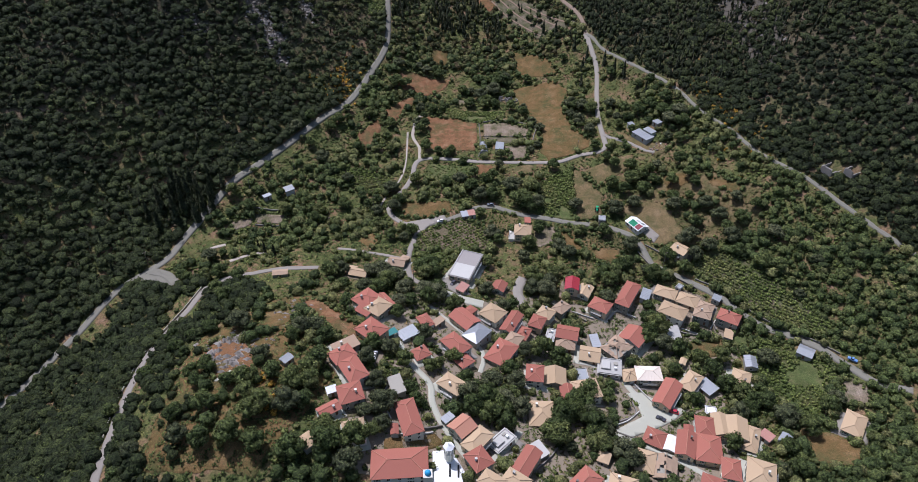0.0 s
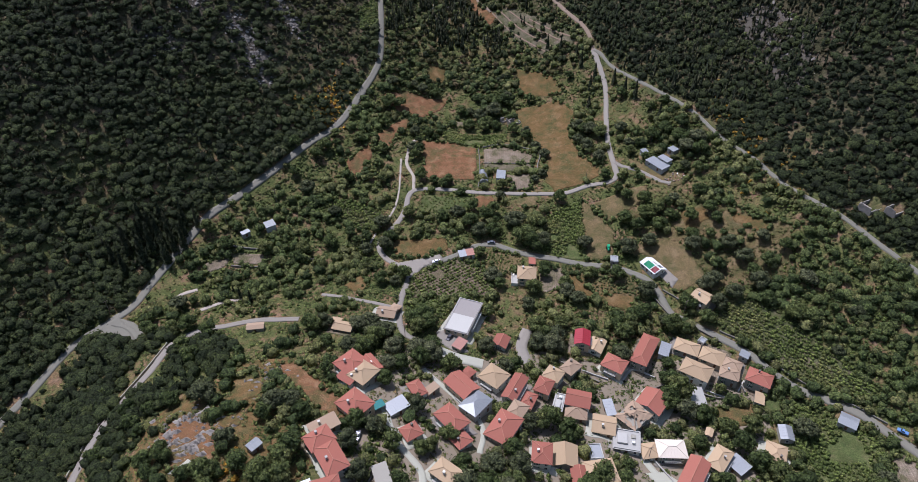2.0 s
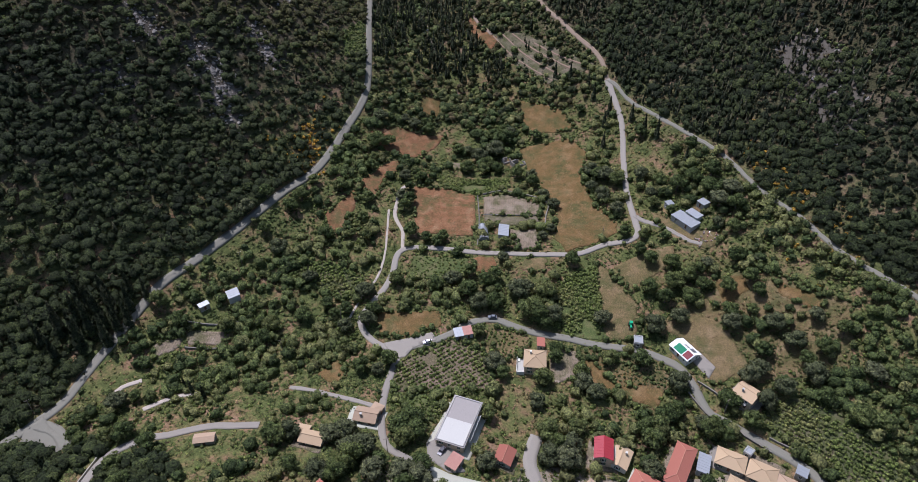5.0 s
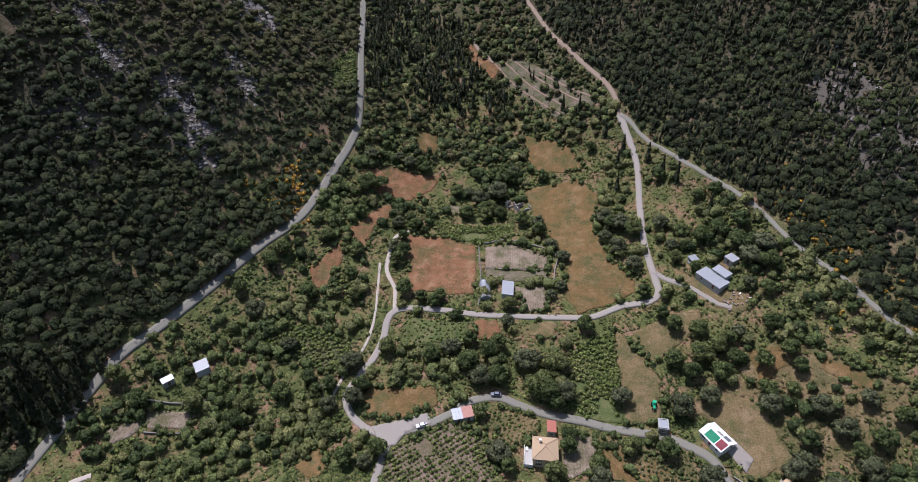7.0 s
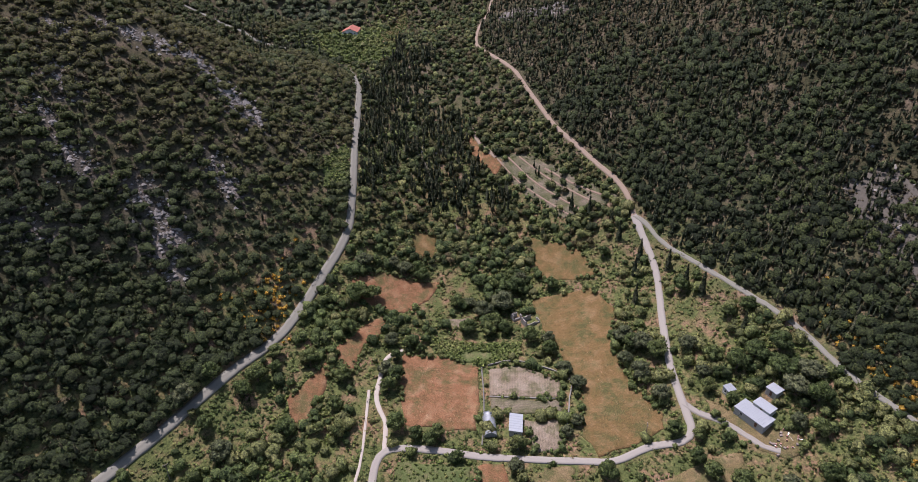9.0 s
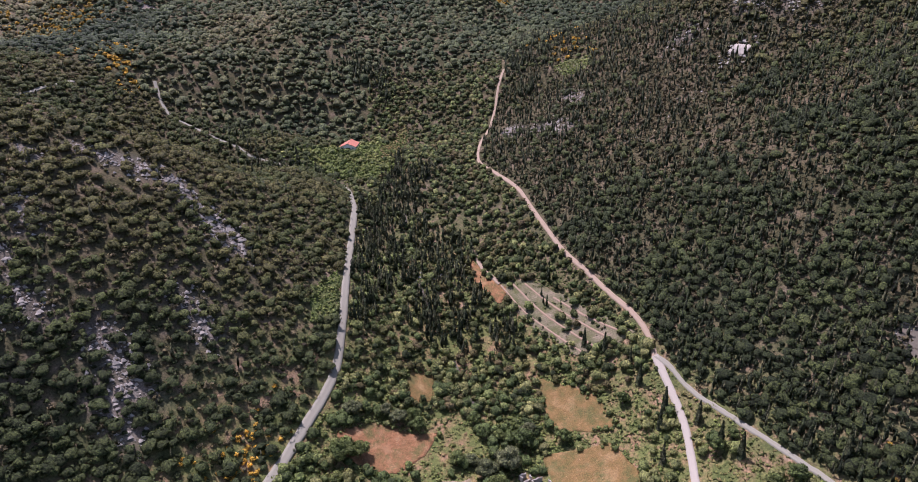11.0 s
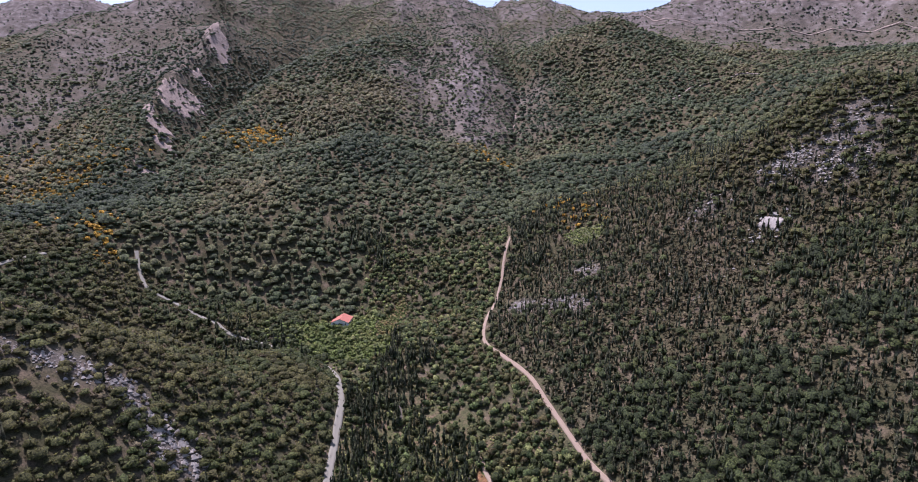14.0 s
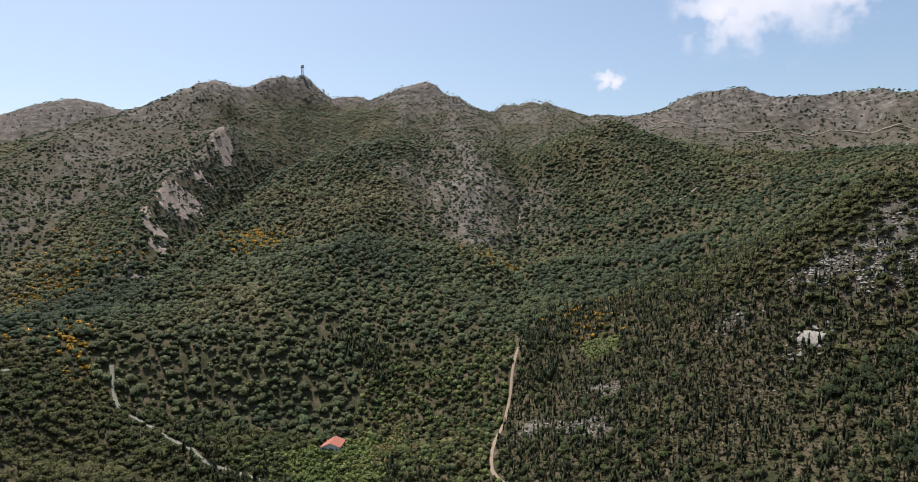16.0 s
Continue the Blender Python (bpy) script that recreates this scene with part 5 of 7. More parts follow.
house(7.4, 319.5, 3.9, 4.8, 13, "rust", 1, "shed")
house(102.8, 306.4, 10.5, 7.6, -62, "depot", 1, "gable")
house(83.9, 313, 4.6, 3.6, 80, "metal", 1, "flat")
house(121.5, 282.1, 8.2, 7.9, -49, "tan", 2, "gable")
house(119.2, 379.2, 13.2, 6.4, -58, "metal", 1, "shed")
house(123.9, 381.6, 7.4, 4.2, -58, "metal", 1, "shed")
house(114.2, 392.7, 3.6, 3.3, 20, "metal", 1, "shed")
house(129.7, 387.7, 4.7, 4.1, -61, "metal", 1, "shed")
house(27.2, 386.8, 9.5, 5.1, 84, "metal", 1, "shed")
house(-105.4, 341.8, 5.8, 5.3, -60, "metal", 1, "shed")
house(-117.2, 334.3, 4.5, 2.2, 42, "metal", 1, "shed")
house(-91, 784.9, 16.8, 13.2, 88, "red", 1, "gable")

# paved and trodden yards round the houses
for quad, pick in YARDS:
    if pick < 0.45:
        field("yard", M_LANE if pick < 0.25 else M_CONCRETE, "pale concrete yard round a house", quad, lift=0.24, wobble=1.2, category="yard")
    elif pick < 0.75:
        field("yard", F_TAN, "trodden earth yard round a house", quad, lift=0.22, wobble=2.0, category="yard")

# ---- church with bell gable and blue cupola ----
church = house(-20.5, 132.5, 19, 11, 4, "red", 2, "hip", church=True)
bm = bmesh.new()
bmesh.ops.create_uvsphere(bm, u_segments=14, v_segments=8, radius=1.1, matrix=pose(9.6, -5.6, 6.4))
cupola = part("cupola", bm, M_BLUE, church, "small blue painted cupola")
bm = bmesh.new()
box(bm, 8.0, -7.2, -1.0, 11.2, -4.0, 6.0)
part("drum", bm, M_PLASTER, church)
bell = thing("bell_tower", pose(-3.6, 139.5, ground_at(-3.6, 139.5), 0, 0, 0), "white hexagonal bell tower beside the church", "tower")
bm = bmesh.new()
tube(bm, (0, 0, -0.5), (0, 0, 4.4), 1.7, 1.7, 6)
part("shaft", bm, M_PLASTER, bell)
for k in range(6):
    a0 = math.pi / 3 * k
    bm = bmesh.new()
    tube(bm, (1.5 * math.cos(a0), 1.5 * math.sin(a0), 4.4), (1.5 * math.cos(a0), 1.5 * math.sin(a0), 7.6), 0.28, 0.28, 4)
    part("pillar", bm, M_PLASTER, bell)
bm = bmesh.new()
tube(bm, (0, 0, 7.6), (0, 0, 7.9), 2.1, 2.1, 6)
tube(bm, (0, 0, 7.9), (0, 0, 9.2), 2.0, 0.1, 6)
cap = part("cap", bm, M_WHITE_SHEET, bell)
bm = bmesh.new()
box(bm, -0.06, -0.06, 9.1, 0.06, 0.06, 10.3)
box(bm, -0.4, -0.05, 9.7, 0.4, 0.05, 9.82)
part("cross", bm, M_STEEL, cap)
bm = bmesh.new()
tube(bm, (0, 0, 5.4), (0, 0, 6.3), 0.55, 0.25, 8)
part("bell", bm, M_STEEL, bell)
for x in (-1.6, 1.4):
    bench = thing("flower_bed", pose(-1.6 + x, 134.5, ground_at(-1.6 + x, 134.5) + 0.4), "long dark planted bed in the white churchyard", "planter", "churchyard beds")
    bm = bmesh.new()
    box(bm, -0.35, -2.6, 0, 0.35, 2.6, 0.25)
    part("curb", bm, M_FLAT, bench)
    bm = bmesh.new()
    box(bm, -0.28, -2.5, 0.25, 0.28, 2.5, 0.4)
    part("soil", bm, M_RUBBER, bench)

# coloured panels of the depot roof
depot_at = pose(102.7, 306.3, ground_at(102.7, 306.3), 0, 0, -61)
awning = thing("depot_panels", depot_at, "green and red sheets lying on the white depot roof", "roof sheets")
slope = math.degrees(math.atan(0.40))
for x0, x1, y0, y1, m_, lab in ((-3.4, 1.5, -3.7, -0.4, M_GREENSHEET, "green sheet"), (1.9, 5.2, -3.7, -0.4, M_CRIMSON, "red sheet"), (-1.6, 1.0, 0.8, 1.9, M_BOARD, "grey sheet"), (1.5, 4.2, 0.8, 3.0, M_METAL, "grey sheet"), (-5.2, -4.2, 1.6, 2.6, M_CRIMSON, "red sheet")):
    bm = bmesh.new()
    zt = lambda v: 2.55 - 0.18 + 0.2 + (4.2 - abs(v)) * 0.40 + 0.14
    vs = [bm.verts.new((u, v, zt(v))) for u, v in ((x0, y0), (x1, y0), (x1, y1), (x0, y1))]
    bm.faces.new(vs)
    bmesh.ops.solidify(bm, geom=bm.faces[:], thickness=0.05)
    part("panel", bm, m_, awning, lab)

# white terrace with a low wall beside the tan-roofed house
terrace = thing("terrace", pose(30.6, 302.4, ground_at(30.6, 302.4), 0, 0, -6), "white paved terrace with a low wall beside the tan-roofed house", "terrace")
for name_, bx in (("slab", (-1.6, -5.2, -1.2, 1.6, 4.6, 0.9)), ("side_wall", (-1.8, -5.4, -1.2, -1.6, 4.8, 1.7)), ("front_wall", (-1.6, -5.4, -1.2, 1.6, -5.2, 1.7)), ("bench", (-1.2, 1.0, 0.9, -0.4, 3.2, 1.4))):
    bm = bmesh.new()
    box(bm, *bx)
    part(name_, bm, M_PLASTER if name_ != "slab" else M_FLAT, terrace)
# heap of junk beside the farm drive: boards, drums and sheets
junk_rng = random.Random(12)
for k in range(26):
    x, y = 127 + junk_rng.gauss(0, 3.2), 366.5 + junk_rng.gauss(0, 1.8)
    kind_ = junk_rng.choice(("board", "drum", "crate"))
    scrap = thing(kind_, pose(x, y, ground_at(x, y) + 0.2, junk_rng.uniform(-8, 8), junk_rng.uniform(-8, 8), junk_rng.uniform(0, 180)), {"board": "loose grey board lying in the farm yard", "drum": "rusty oil drum in the farm yard", "crate": "weathered wooden crate in the farm yard"}[kind_], kind_, "farm yard junk")
    bm = bmesh.new()
    if kind_ == "board":
        box(bm, -1.3, -0.25, -0.1, 1.3, 0.25, 0.0)
    elif kind_ == "drum":
        tube(bm, (0, 0, -0.3), (0, 0, 0.75), 0.3, 0.3, 10)
    else:
        box(bm, -0.5, -0.4, -0.3, 0.5, 0.4, 0.5)
    bmesh.ops.bevel(bm, geom=bm.edges[:], offset=0.02, segments=1, affect="EDGES")
    part({"board": "plank", "drum": "shell", "crate": "box"}[kind_], bm, {"board": junk_rng.choice((M_BOARD, M_METAL, M_WHITE_SHEET)), "drum": M_RUST, "crate": M_WOODPOLE}[kind_], scrap)
# polytunnel by the tilled plots
tunnel = thing("polytunnel", pose(16.5, 388.2, ground_at(16.5, 388.2), 0, 0, 2), "grey plastic-covered arched polytunnel", "greenhouse")
bm = bmesh.new()
rings = []
for u in np.linspace(-6.2, 6.2, 9):
    rings.append([bm.verts.new((2.7 * math.cos(t), u, 2.5 * math.sin(t) - 0.1)) for t in np.linspace(0, math.pi, 11)])
for r0, r1 in zip(rings, rings[1:]):
    for k in range(10):
        bm.faces.new((r0[k], r0[k + 1], r1[k + 1], r1[k])).smooth = True
bm.faces.new(rings[0])
bm.faces.new(rings[-1][::-1])
part("cover", bm, M_METAL, tunnel)
for u in np.linspace(-6.2, 6.2, 6):
    bm = bmesh.new()
    pts_ = [(2.74 * math.cos(t), u, 2.54 * math.sin(t) - 0.1) for t in np.linspace(0, math.pi, 11)]
    for q0, q1 in zip(pts_, pts_[1:]):
        tube(bm, q0, q1, 0.05, 0.05, 4)
    part("hoop", bm, M_STEEL, tunnel)
net = thing("shade_net", pose(-29.5, 202.5, ground_at(-29.5, 202.5), 0, 0, 35), "teal shade net stretched over a small yard", "canopy")
bm = bmesh.new()
box(bm, -2.6, -1.8, 2.4, 2.6, 1.8, 2.48)
part("net", bm, M_TEAL, net)
for sx in (-2.5, 2.5):
    for sy in (-1.7, 1.7):
        bm = bmesh.new()
        tube(bm, (sx, sy, -0.6), (sx, sy, 2.4), 0.06, 0.06, 5)
        part("post", bm, M_STEEL, net)


# ---- vehicles ----
def car_paint(name, colour):
    m, nt, b = shader(name, 0.3, 0.5)
    c = mixed(nt, noise_of(nt, 3.0, 4, "Object"), tuple(v * 0.85 for v in colour), colour)
    nt.links.new(c, b.inputs["Base Color"])
    b.inputs["Coat Weight"].default_value = 0.5
    return m


def car(x, y, turn, colour, label, pickup=False):
    root = thing("car", pose(x, y, ground_at(x, y) + 0.42, 0, 0, turn), label, "car", "parked cars")
    paint = car_paint("car_paint", colour)
    bm = bmesh.new()
    prof = [(-2.1, 0.35), (-2.1, 0.85), (-1.2, 0.95), (1.95, 0.92), (2.1, 0.75), (2.1, 0.35)]
    for sy in (-0.85, 0.85):
        bm.faces.new([bm.verts.new((u, sy, z)) for u, z in prof])
    bmesh.ops.bridge_loops(bm, edges=bm.edges[:])
    bmesh.ops.recalc_face_normals(bm, faces=bm.faces[:])
    bmesh.ops.bevel(bm, geom=bm.edges[:], offset=0.06, segments=2, affect="EDGES")
    body = part("body", bm, paint, root)
    top = [(-0.9, 0.9), (-0.45, 1.45), (0.35 if pickup else 1.1, 1.45), (0.6 if pickup else 1.75, 0.9)]
    bm = bmesh.new()
    for sy, inn in ((-0.78, 0.14), (0.78, -0.14)):
        bm.faces.new([bm.verts.new((u, sy + (inn if z > 1 else 0), z)) for u, z in top])
    bmesh.ops.bridge_loops(bm, edges=bm.edges[:])
    bmesh.ops.recalc_face_normals(bm, faces=bm.faces[:])
    part("cabin_glass", bm, M_GLASS, body)
    bm = bmesh.new()
    box(bm, -0.5, -0.66, 1.43, 0.4 if pickup else 1.15, 0.66, 1.5)
    part("roof_panel", bm, paint, body)
    for u in (-1.35, 1.35):
        for sy in (-0.86, 0.86):
            bm = bmesh.new()
            tube(bm, (u, sy - 0.1, 0.32), (u, sy + 0.1, 0.32), 0.33, 0.33, 14)
            w = part("wheel", bm, M_RUBBER, root)
            bm = bmesh.new()
            tube(bm, (u, sy - 0.11, 0.32), (u, sy + 0.11, 0.32), 0.19, 0.19, 10)
            part("rim", bm, M_STEEL, w)
    for sy in (-0.6, 0.6):
        for u, m_, n_ in ((-2.12, M_WHITE_SHEET, "headlight"), (2.12, M_CRIMSON, "tail_light")):
            bm = bmesh.new()
            box(bm, u - 0.03, sy - 0.15, 0.62, u + 0.03, sy + 0.15, 0.76)
            part(n_, bm, m_, body)
    clear_disc(x, y, 4)


car(-34.9, 186.6, 85, (0.78, 0.78, 0.78), "white hatchback parked by the red-roofed houses")
car(-3.0, 254.3, 60, (0.03, 0.03, 0.035), "black car parked on the concrete forecourt")
car(92.8, 179.8, -24, (0.40, 0.02, 0.03), "dark red car parked in the square")
car(85.9, 175.2, -35, (0.04, 0.04, 0.045), "black and white pickup parked in the square", True)
car(-10.8, 314.9, 14, (0.75, 0.75, 0.75), "white van-like car on the junction")
car(19.2, 329.0, -3, (0.16, 0.18, 0.20), "grey-blue car at the roadside")
car(10.3, 361.0, 60, (0.50, 0.05, 0.03), "red car parked in a dry yard")
car(181.5, 206.5, -40, (0.12, 0.25, 0.48), "blue pickup parked on a dry bank", True)
tractor = thing("tractor", pose(82.4, 322.1, ground_at(82.4, 322.1) + 0.25, 0, 0, 80), "green tractor parked in the mown strip", "tractor")
bm = bmesh.new()
box(bm, -1.7, -0.4, 0.7, 0.2, 0.4, 1.4)
part("bonnet", bm, M_GREENSHEET, tractor)
bm = bmesh.new()
box(bm, 0.2, -0.7, 0.7, 1.5, 0.7, 1.2)
for sx in (0.25, 1.45):
    for sy in (-0.65, 0.65):
        tube(bm, (sx, sy, 1.2), (sx, sy, 2.4), 0.05, 0.05, 5)
box(bm, 0.1, -0.75, 2.4, 1.6, 0.75, 2.5)
part("cab", bm, M_GREENSHEET, tractor)
for u, r_, sy in ((1.0, 0.75, -0.9), (1.0, 0.75, 0.9), (-1.3, 0.42, -0.7), (-1.3, 0.42, 0.7)):
    bm = bmesh.new()
    tube(bm, (u, sy - 0.18, r_), (u, sy + 0.18, r_), r_, r_, 14)
    part("wheel", bm, M_RUBBER, tractor)


# ---- poles, mast ----
def power_pole(x, y, turn=0):
    root = thing("power_pole", pose(x, y, ground_at(x, y), 0, 0, turn), "wooden power pole with a crossarm", "pole", "power poles")
    bm = bmesh.new()
    tube(bm, (0, 0, -0.8), (0, 0, 8.6), 0.16, 0.11, 7)
    part("pole", bm, M_WOODPOLE, root)
    bm = bmesh.new()
    box(bm, -1.0, -0.07, 8.1, 1.0, 0.07, 8.24)
    arm = part("crossarm", bm, M_WOODPOLE, root)
    for u in (-0.85, 0.0, 0.85):
        bm = bmesh.new()
        tube(bm, (u, 0, 8.24), (u, 0, 8.5), 0.06, 0.04, 6)
        part("insulator", bm, M_PLASTER, arm)


for x, y, t in ((-76, 311, 20), (-128, 338, 40), (-23, 252.5, 10), (76.7, 196.6, 0), (77.5, 377, 80), (-169.5, 276, 45), (-105, 360, 40), (-52, 330, 20), (26, 244, 0), (112, 277, 30)):
    power_pole(x, y, t)
MX, MY = -515.0, 2408.0
mast = thing("radar_mast", pose(MX, MY, ground_at(MX, MY)), "tall radar tower with a white dome on the summit", "tower")
bm = bmesh.new()
for sx in (-3, 3):
    for sy in (-3, 3):
        tube(bm, (sx, sy, -3), (sx * 0.7, sy * 0.7, 28), 0.7, 0.6, 5)
for z in range(2, 28, 5):
    for q0, q1 in (((-3, -3), (3, -3)), ((3, -3), (3, 3)), ((3, 3), (-3, 3)), ((-3, 3), (-3, -3))):
        k0, k1 = 1 - 0.3 * z / 28, 1 - 0.3 * (z + 5) / 28
        tube(bm, (q0[0] * k0, q0[1] * k0, z), (q1[0] * k1, q1[1] * k1, z + 5), 0.3, 0.3, 4)
part("lattice", bm, M_STEEL, mast)
bm = bmesh.new()
bmesh.ops.create_uvsphere(bm, u_segments=16, v_segments=10, radius=5.0, matrix=pose(0, 0, 33))
part("dome", bm, M_WHITE_SHEET, mast, "white radar dome")
bm = bmesh.new()
tube(bm, (0, 0, 27), (0, 0, 29), 6, 6, 10)
part("platform", bm, M_STEEL, mast)
bm = bmesh.new()
box(bm, -10, -4, -6, 7, 4, 2.5)
part("hut", bm, M_FLAT, mast, "low concrete equipment hut")
aerial = thing("aerial", pose(MX + 50, MY - 5, ground_at(MX + 50, MY - 5)), "thin steel aerial near the summit", "aerial")
bm = bmesh.new()
tube(bm, (0, 0, -2), (0, 0, 18), 0.8, 0.4, 5)
part("rod", bm, M_STEEL, aerial)


# ---- stone walls and ruins ----
def wall_run(points, high=1.1, thick=0.5, label="low dry-stone garden wall", material=None):
    c = curve_through(points, 1.6)
    d = np.gradient(c, axis=0)
    d /= np.linalg.norm(d, axis=1)[:, None] + 1e-9
    side = np.stack([-d[:, 1], d[:, 0]], 1) * thick / 2
    z = height(c[:, 0], c[:, 1])
    hz = z + high * (0.85 + 0.3 * value_noise(c[:, 0], c[:, 1], 77))
    rows = [np.column_stack([c - side, z - 0.6]), np.column_stack([c - side, hz]), np.column_stack([c + side, hz]), np.column_stack([c + side, z - 0.6])]
    co, n = np.stack(rows, 1).reshape(-1, 3), len(c)
    f = [(i * 4 + k, i * 4 + k + 1, i * 4 + k + 5, i * 4 + k + 4) for i in range(n - 1) for k in range(3)] + [(0, 1, 2, 3), (n * 4 - 1, n * 4 - 2, n * 4 - 3, n * 4 - 4)]
    me = raw_mesh("stone_wall", co, np.array(f)[:, ::-1])
    me.materials.append(material or M_STONE)
    return tagged(new("stone_wall", me), label, "wall", "stone walls")


wall_run(((60, 166.5), (69, 163), (78, 159.5), (86, 155)), 1.0, 0.5, "low stone wall along the lane")
wall_run(((62, 168.5), (75, 176.5), (75.5, 184)), 1.0, 0.5, "low stone wall round a dry garden")
wall_run(((-26, 152), (-16, 150.5), (-6, 154)), 1.3, 0.5, "pale terrace wall above the churchyard")
wall_run(((100, 287), (106, 275), (113, 270), (125, 259)), 0.9, 0.5, "concrete kerb wall beside the road")
wall_run(((126, 265), (139, 254.5), (147, 242), (156, 232), (168, 222), (178, 211)), 0.9, 0.5, "dark roadside wall below the leafy field")
wall_run(((-134, 150), (-139, 170), (-142, 194), (-140.5, 210), (-135, 232), (-132, 252)), 1.1, 0.4, "stone retaining wall above the side road", M_RUBBLE)
wall_run(((14.2, 424), (14.6, 405), (14, 388), (13, 378)), 0.7, 0.5, "low rubble wall between two plots")
wall_run(((17, 425.5), (31, 427.5), (52, 414.5), (51, 400), (48, 385)), 0.9, 0.5, "low rubble wall round the tilled plots")
wall_run(((17, 404.8), (33, 403.4), (47.6, 402)), 0.5, 0.5, "low rubble wall between two plots")
wall_run(((105, 292), (110, 287), (118, 277)), 0.9, 0.5, "grey roadside wall near the depot")
wall_run(((40, 248), (48, 246), (56, 240), (64, 236)), 1.2, 0.5, "pale concrete garden wall")
wall_run(((-20, 176), (-27, 172), (-30, 163)), 0.9, 0.5, "rubble wall along a terraced yard")
wall_run(((84, 232), (92, 236), (102, 237), (112, 231), (120, 229)), 1.1, 0.5, "stone terrace wall behind the houses")
wall_run(((128, 232), (127, 244)), 1.2, 0.5, "concrete garden wall")
wall_run(((143, 229), (143.5, 216), (139, 206)), 0.7, 0.5, "low stone path wall")
wall_run(((-120, 312), (-104, 312.6), (-95, 316)), 1.0, 0.5, "stone terrace wall under the garden rows")
wall_run(((-126, 326), (-108, 326), (-95, 330)), 1.0, 0.5, "stone terrace wall under the garden rows")
wall_run(((27, 138), (34, 146), (38, 152)), 1.1, 0.5, "rubble wall beside an old barn")
wall_run(((31, 188), (46, 188), (56, 180)), 1.1, 0.5, "pale stone terrace wall")
for line_ in (((-25.6, 147.6), (-18.1, 147.3), (-9.6, 150.3)),
              ((0.0, 214.9), (6.9, 207.9)),
              ((55.7, 181.0), (65.3, 188.0)),
              ((25.4, 189.3), (34.4, 186.4)),
              ((57.1, 242.2), (68.2, 238.1)),
              ((62.8, 167.6), (70.3, 171.9), (77.4, 178.7)),
              ((78.3, 197.8), (85.6, 183.8)),
              ((125.4, 232.9), (129.3, 238.0)),
              ((111.3, 233.9), (121.5, 228.5)),
              ((74.8, 237.9), (80.8, 244.6), (90.0, 240.7)),
              ((75.2, 163.1), (93.7, 158.0)),
              ((-28.9, 161.0), (-25.4, 153.7)),
              ((64.5, 208.3), (68.6, 201.0))):
    wall_run(line_, 1.0, 0.45, "low pale garden wall between village houses", M_FLAT)
for x, y, r_ in ((39.7, 456, 4.0), (206, 311, 5.0), (214, 305, 4.0), (33, 460, 2.5)):
    ruin = thing("ruined_hut", pose(x, y, ground_at(x, y), 0, 0, 25), "roofless pale stone ruin of a hut", "ruin")
    for k, (x0, y0, x1, y1, h) in enumerate(((-r_, -r_ * 0.7, r_, -r_ * 0.7 + 0.5, 1.2), (-r_, r_ * 0.7 - 0.5, r_ * 0.4, r_ * 0.7, 2.4), (-r_, -r_ * 0.7 + 0.5, -r_ + 0.5, r_ * 0.7 - 0.5, 2.9), (r_ - 0.5, -r_ * 0.7 + 0.5, r_, r_ * 0.2, 2.0))):
        bm = bmesh.new()
        box(bm, x0, y0, -1.2, x1, y1, h)
        bmesh.ops.subdivide_edges(bm, edges=[e for e in bm.edges if e.calc_length() > 2], cuts=4, use_grid_fill=True)
        for v in bm.verts:
            if v.co.z > h - 0.1:
                v.co.z += 0.9 * noise.noise(v.co * 0.8 + Vector((x, y, k)))
        part("broken_wall", bm, M_PALE_ROCK, ruin)
    clear_disc(x, y, r_ * 1.3)


# ---- plants ----
RNG = np.random.default_rng(5)
OCTA = np.array([(1, 0, 0), (0, 1, 0), (-1, 0, 0), (0, -1, 0), (0, 0, 1), (0, 0, -1)], float)
OCTA_F = np.array([(0, 1, 4), (1, 2, 4), (2, 3, 4), (3, 0, 4), (1, 0, 5), (2, 1, 5), (3, 2, 5), (0, 3, 5)])


def unit(v):
    return v / (np.linalg.norm(v, axis=-1, keepdims=True) + 1e-9)


LAST_NORMALS = []
# far stands of cypress: centre, spread, number
FAR_CYPRESS = ((-180, 1254, 14, 40), (-97, 897, 12, 34), (-76, 890, 8, 22), (-68, 866, 7, 20), (74, 929, 12, 30), (90, 900, 10, 26), (62, 860, 9, 34), (60, 820, 8, 34), (-160, 745, 16, 26), (-185, 775, 12, 14), (-130, 735, 10, 18))


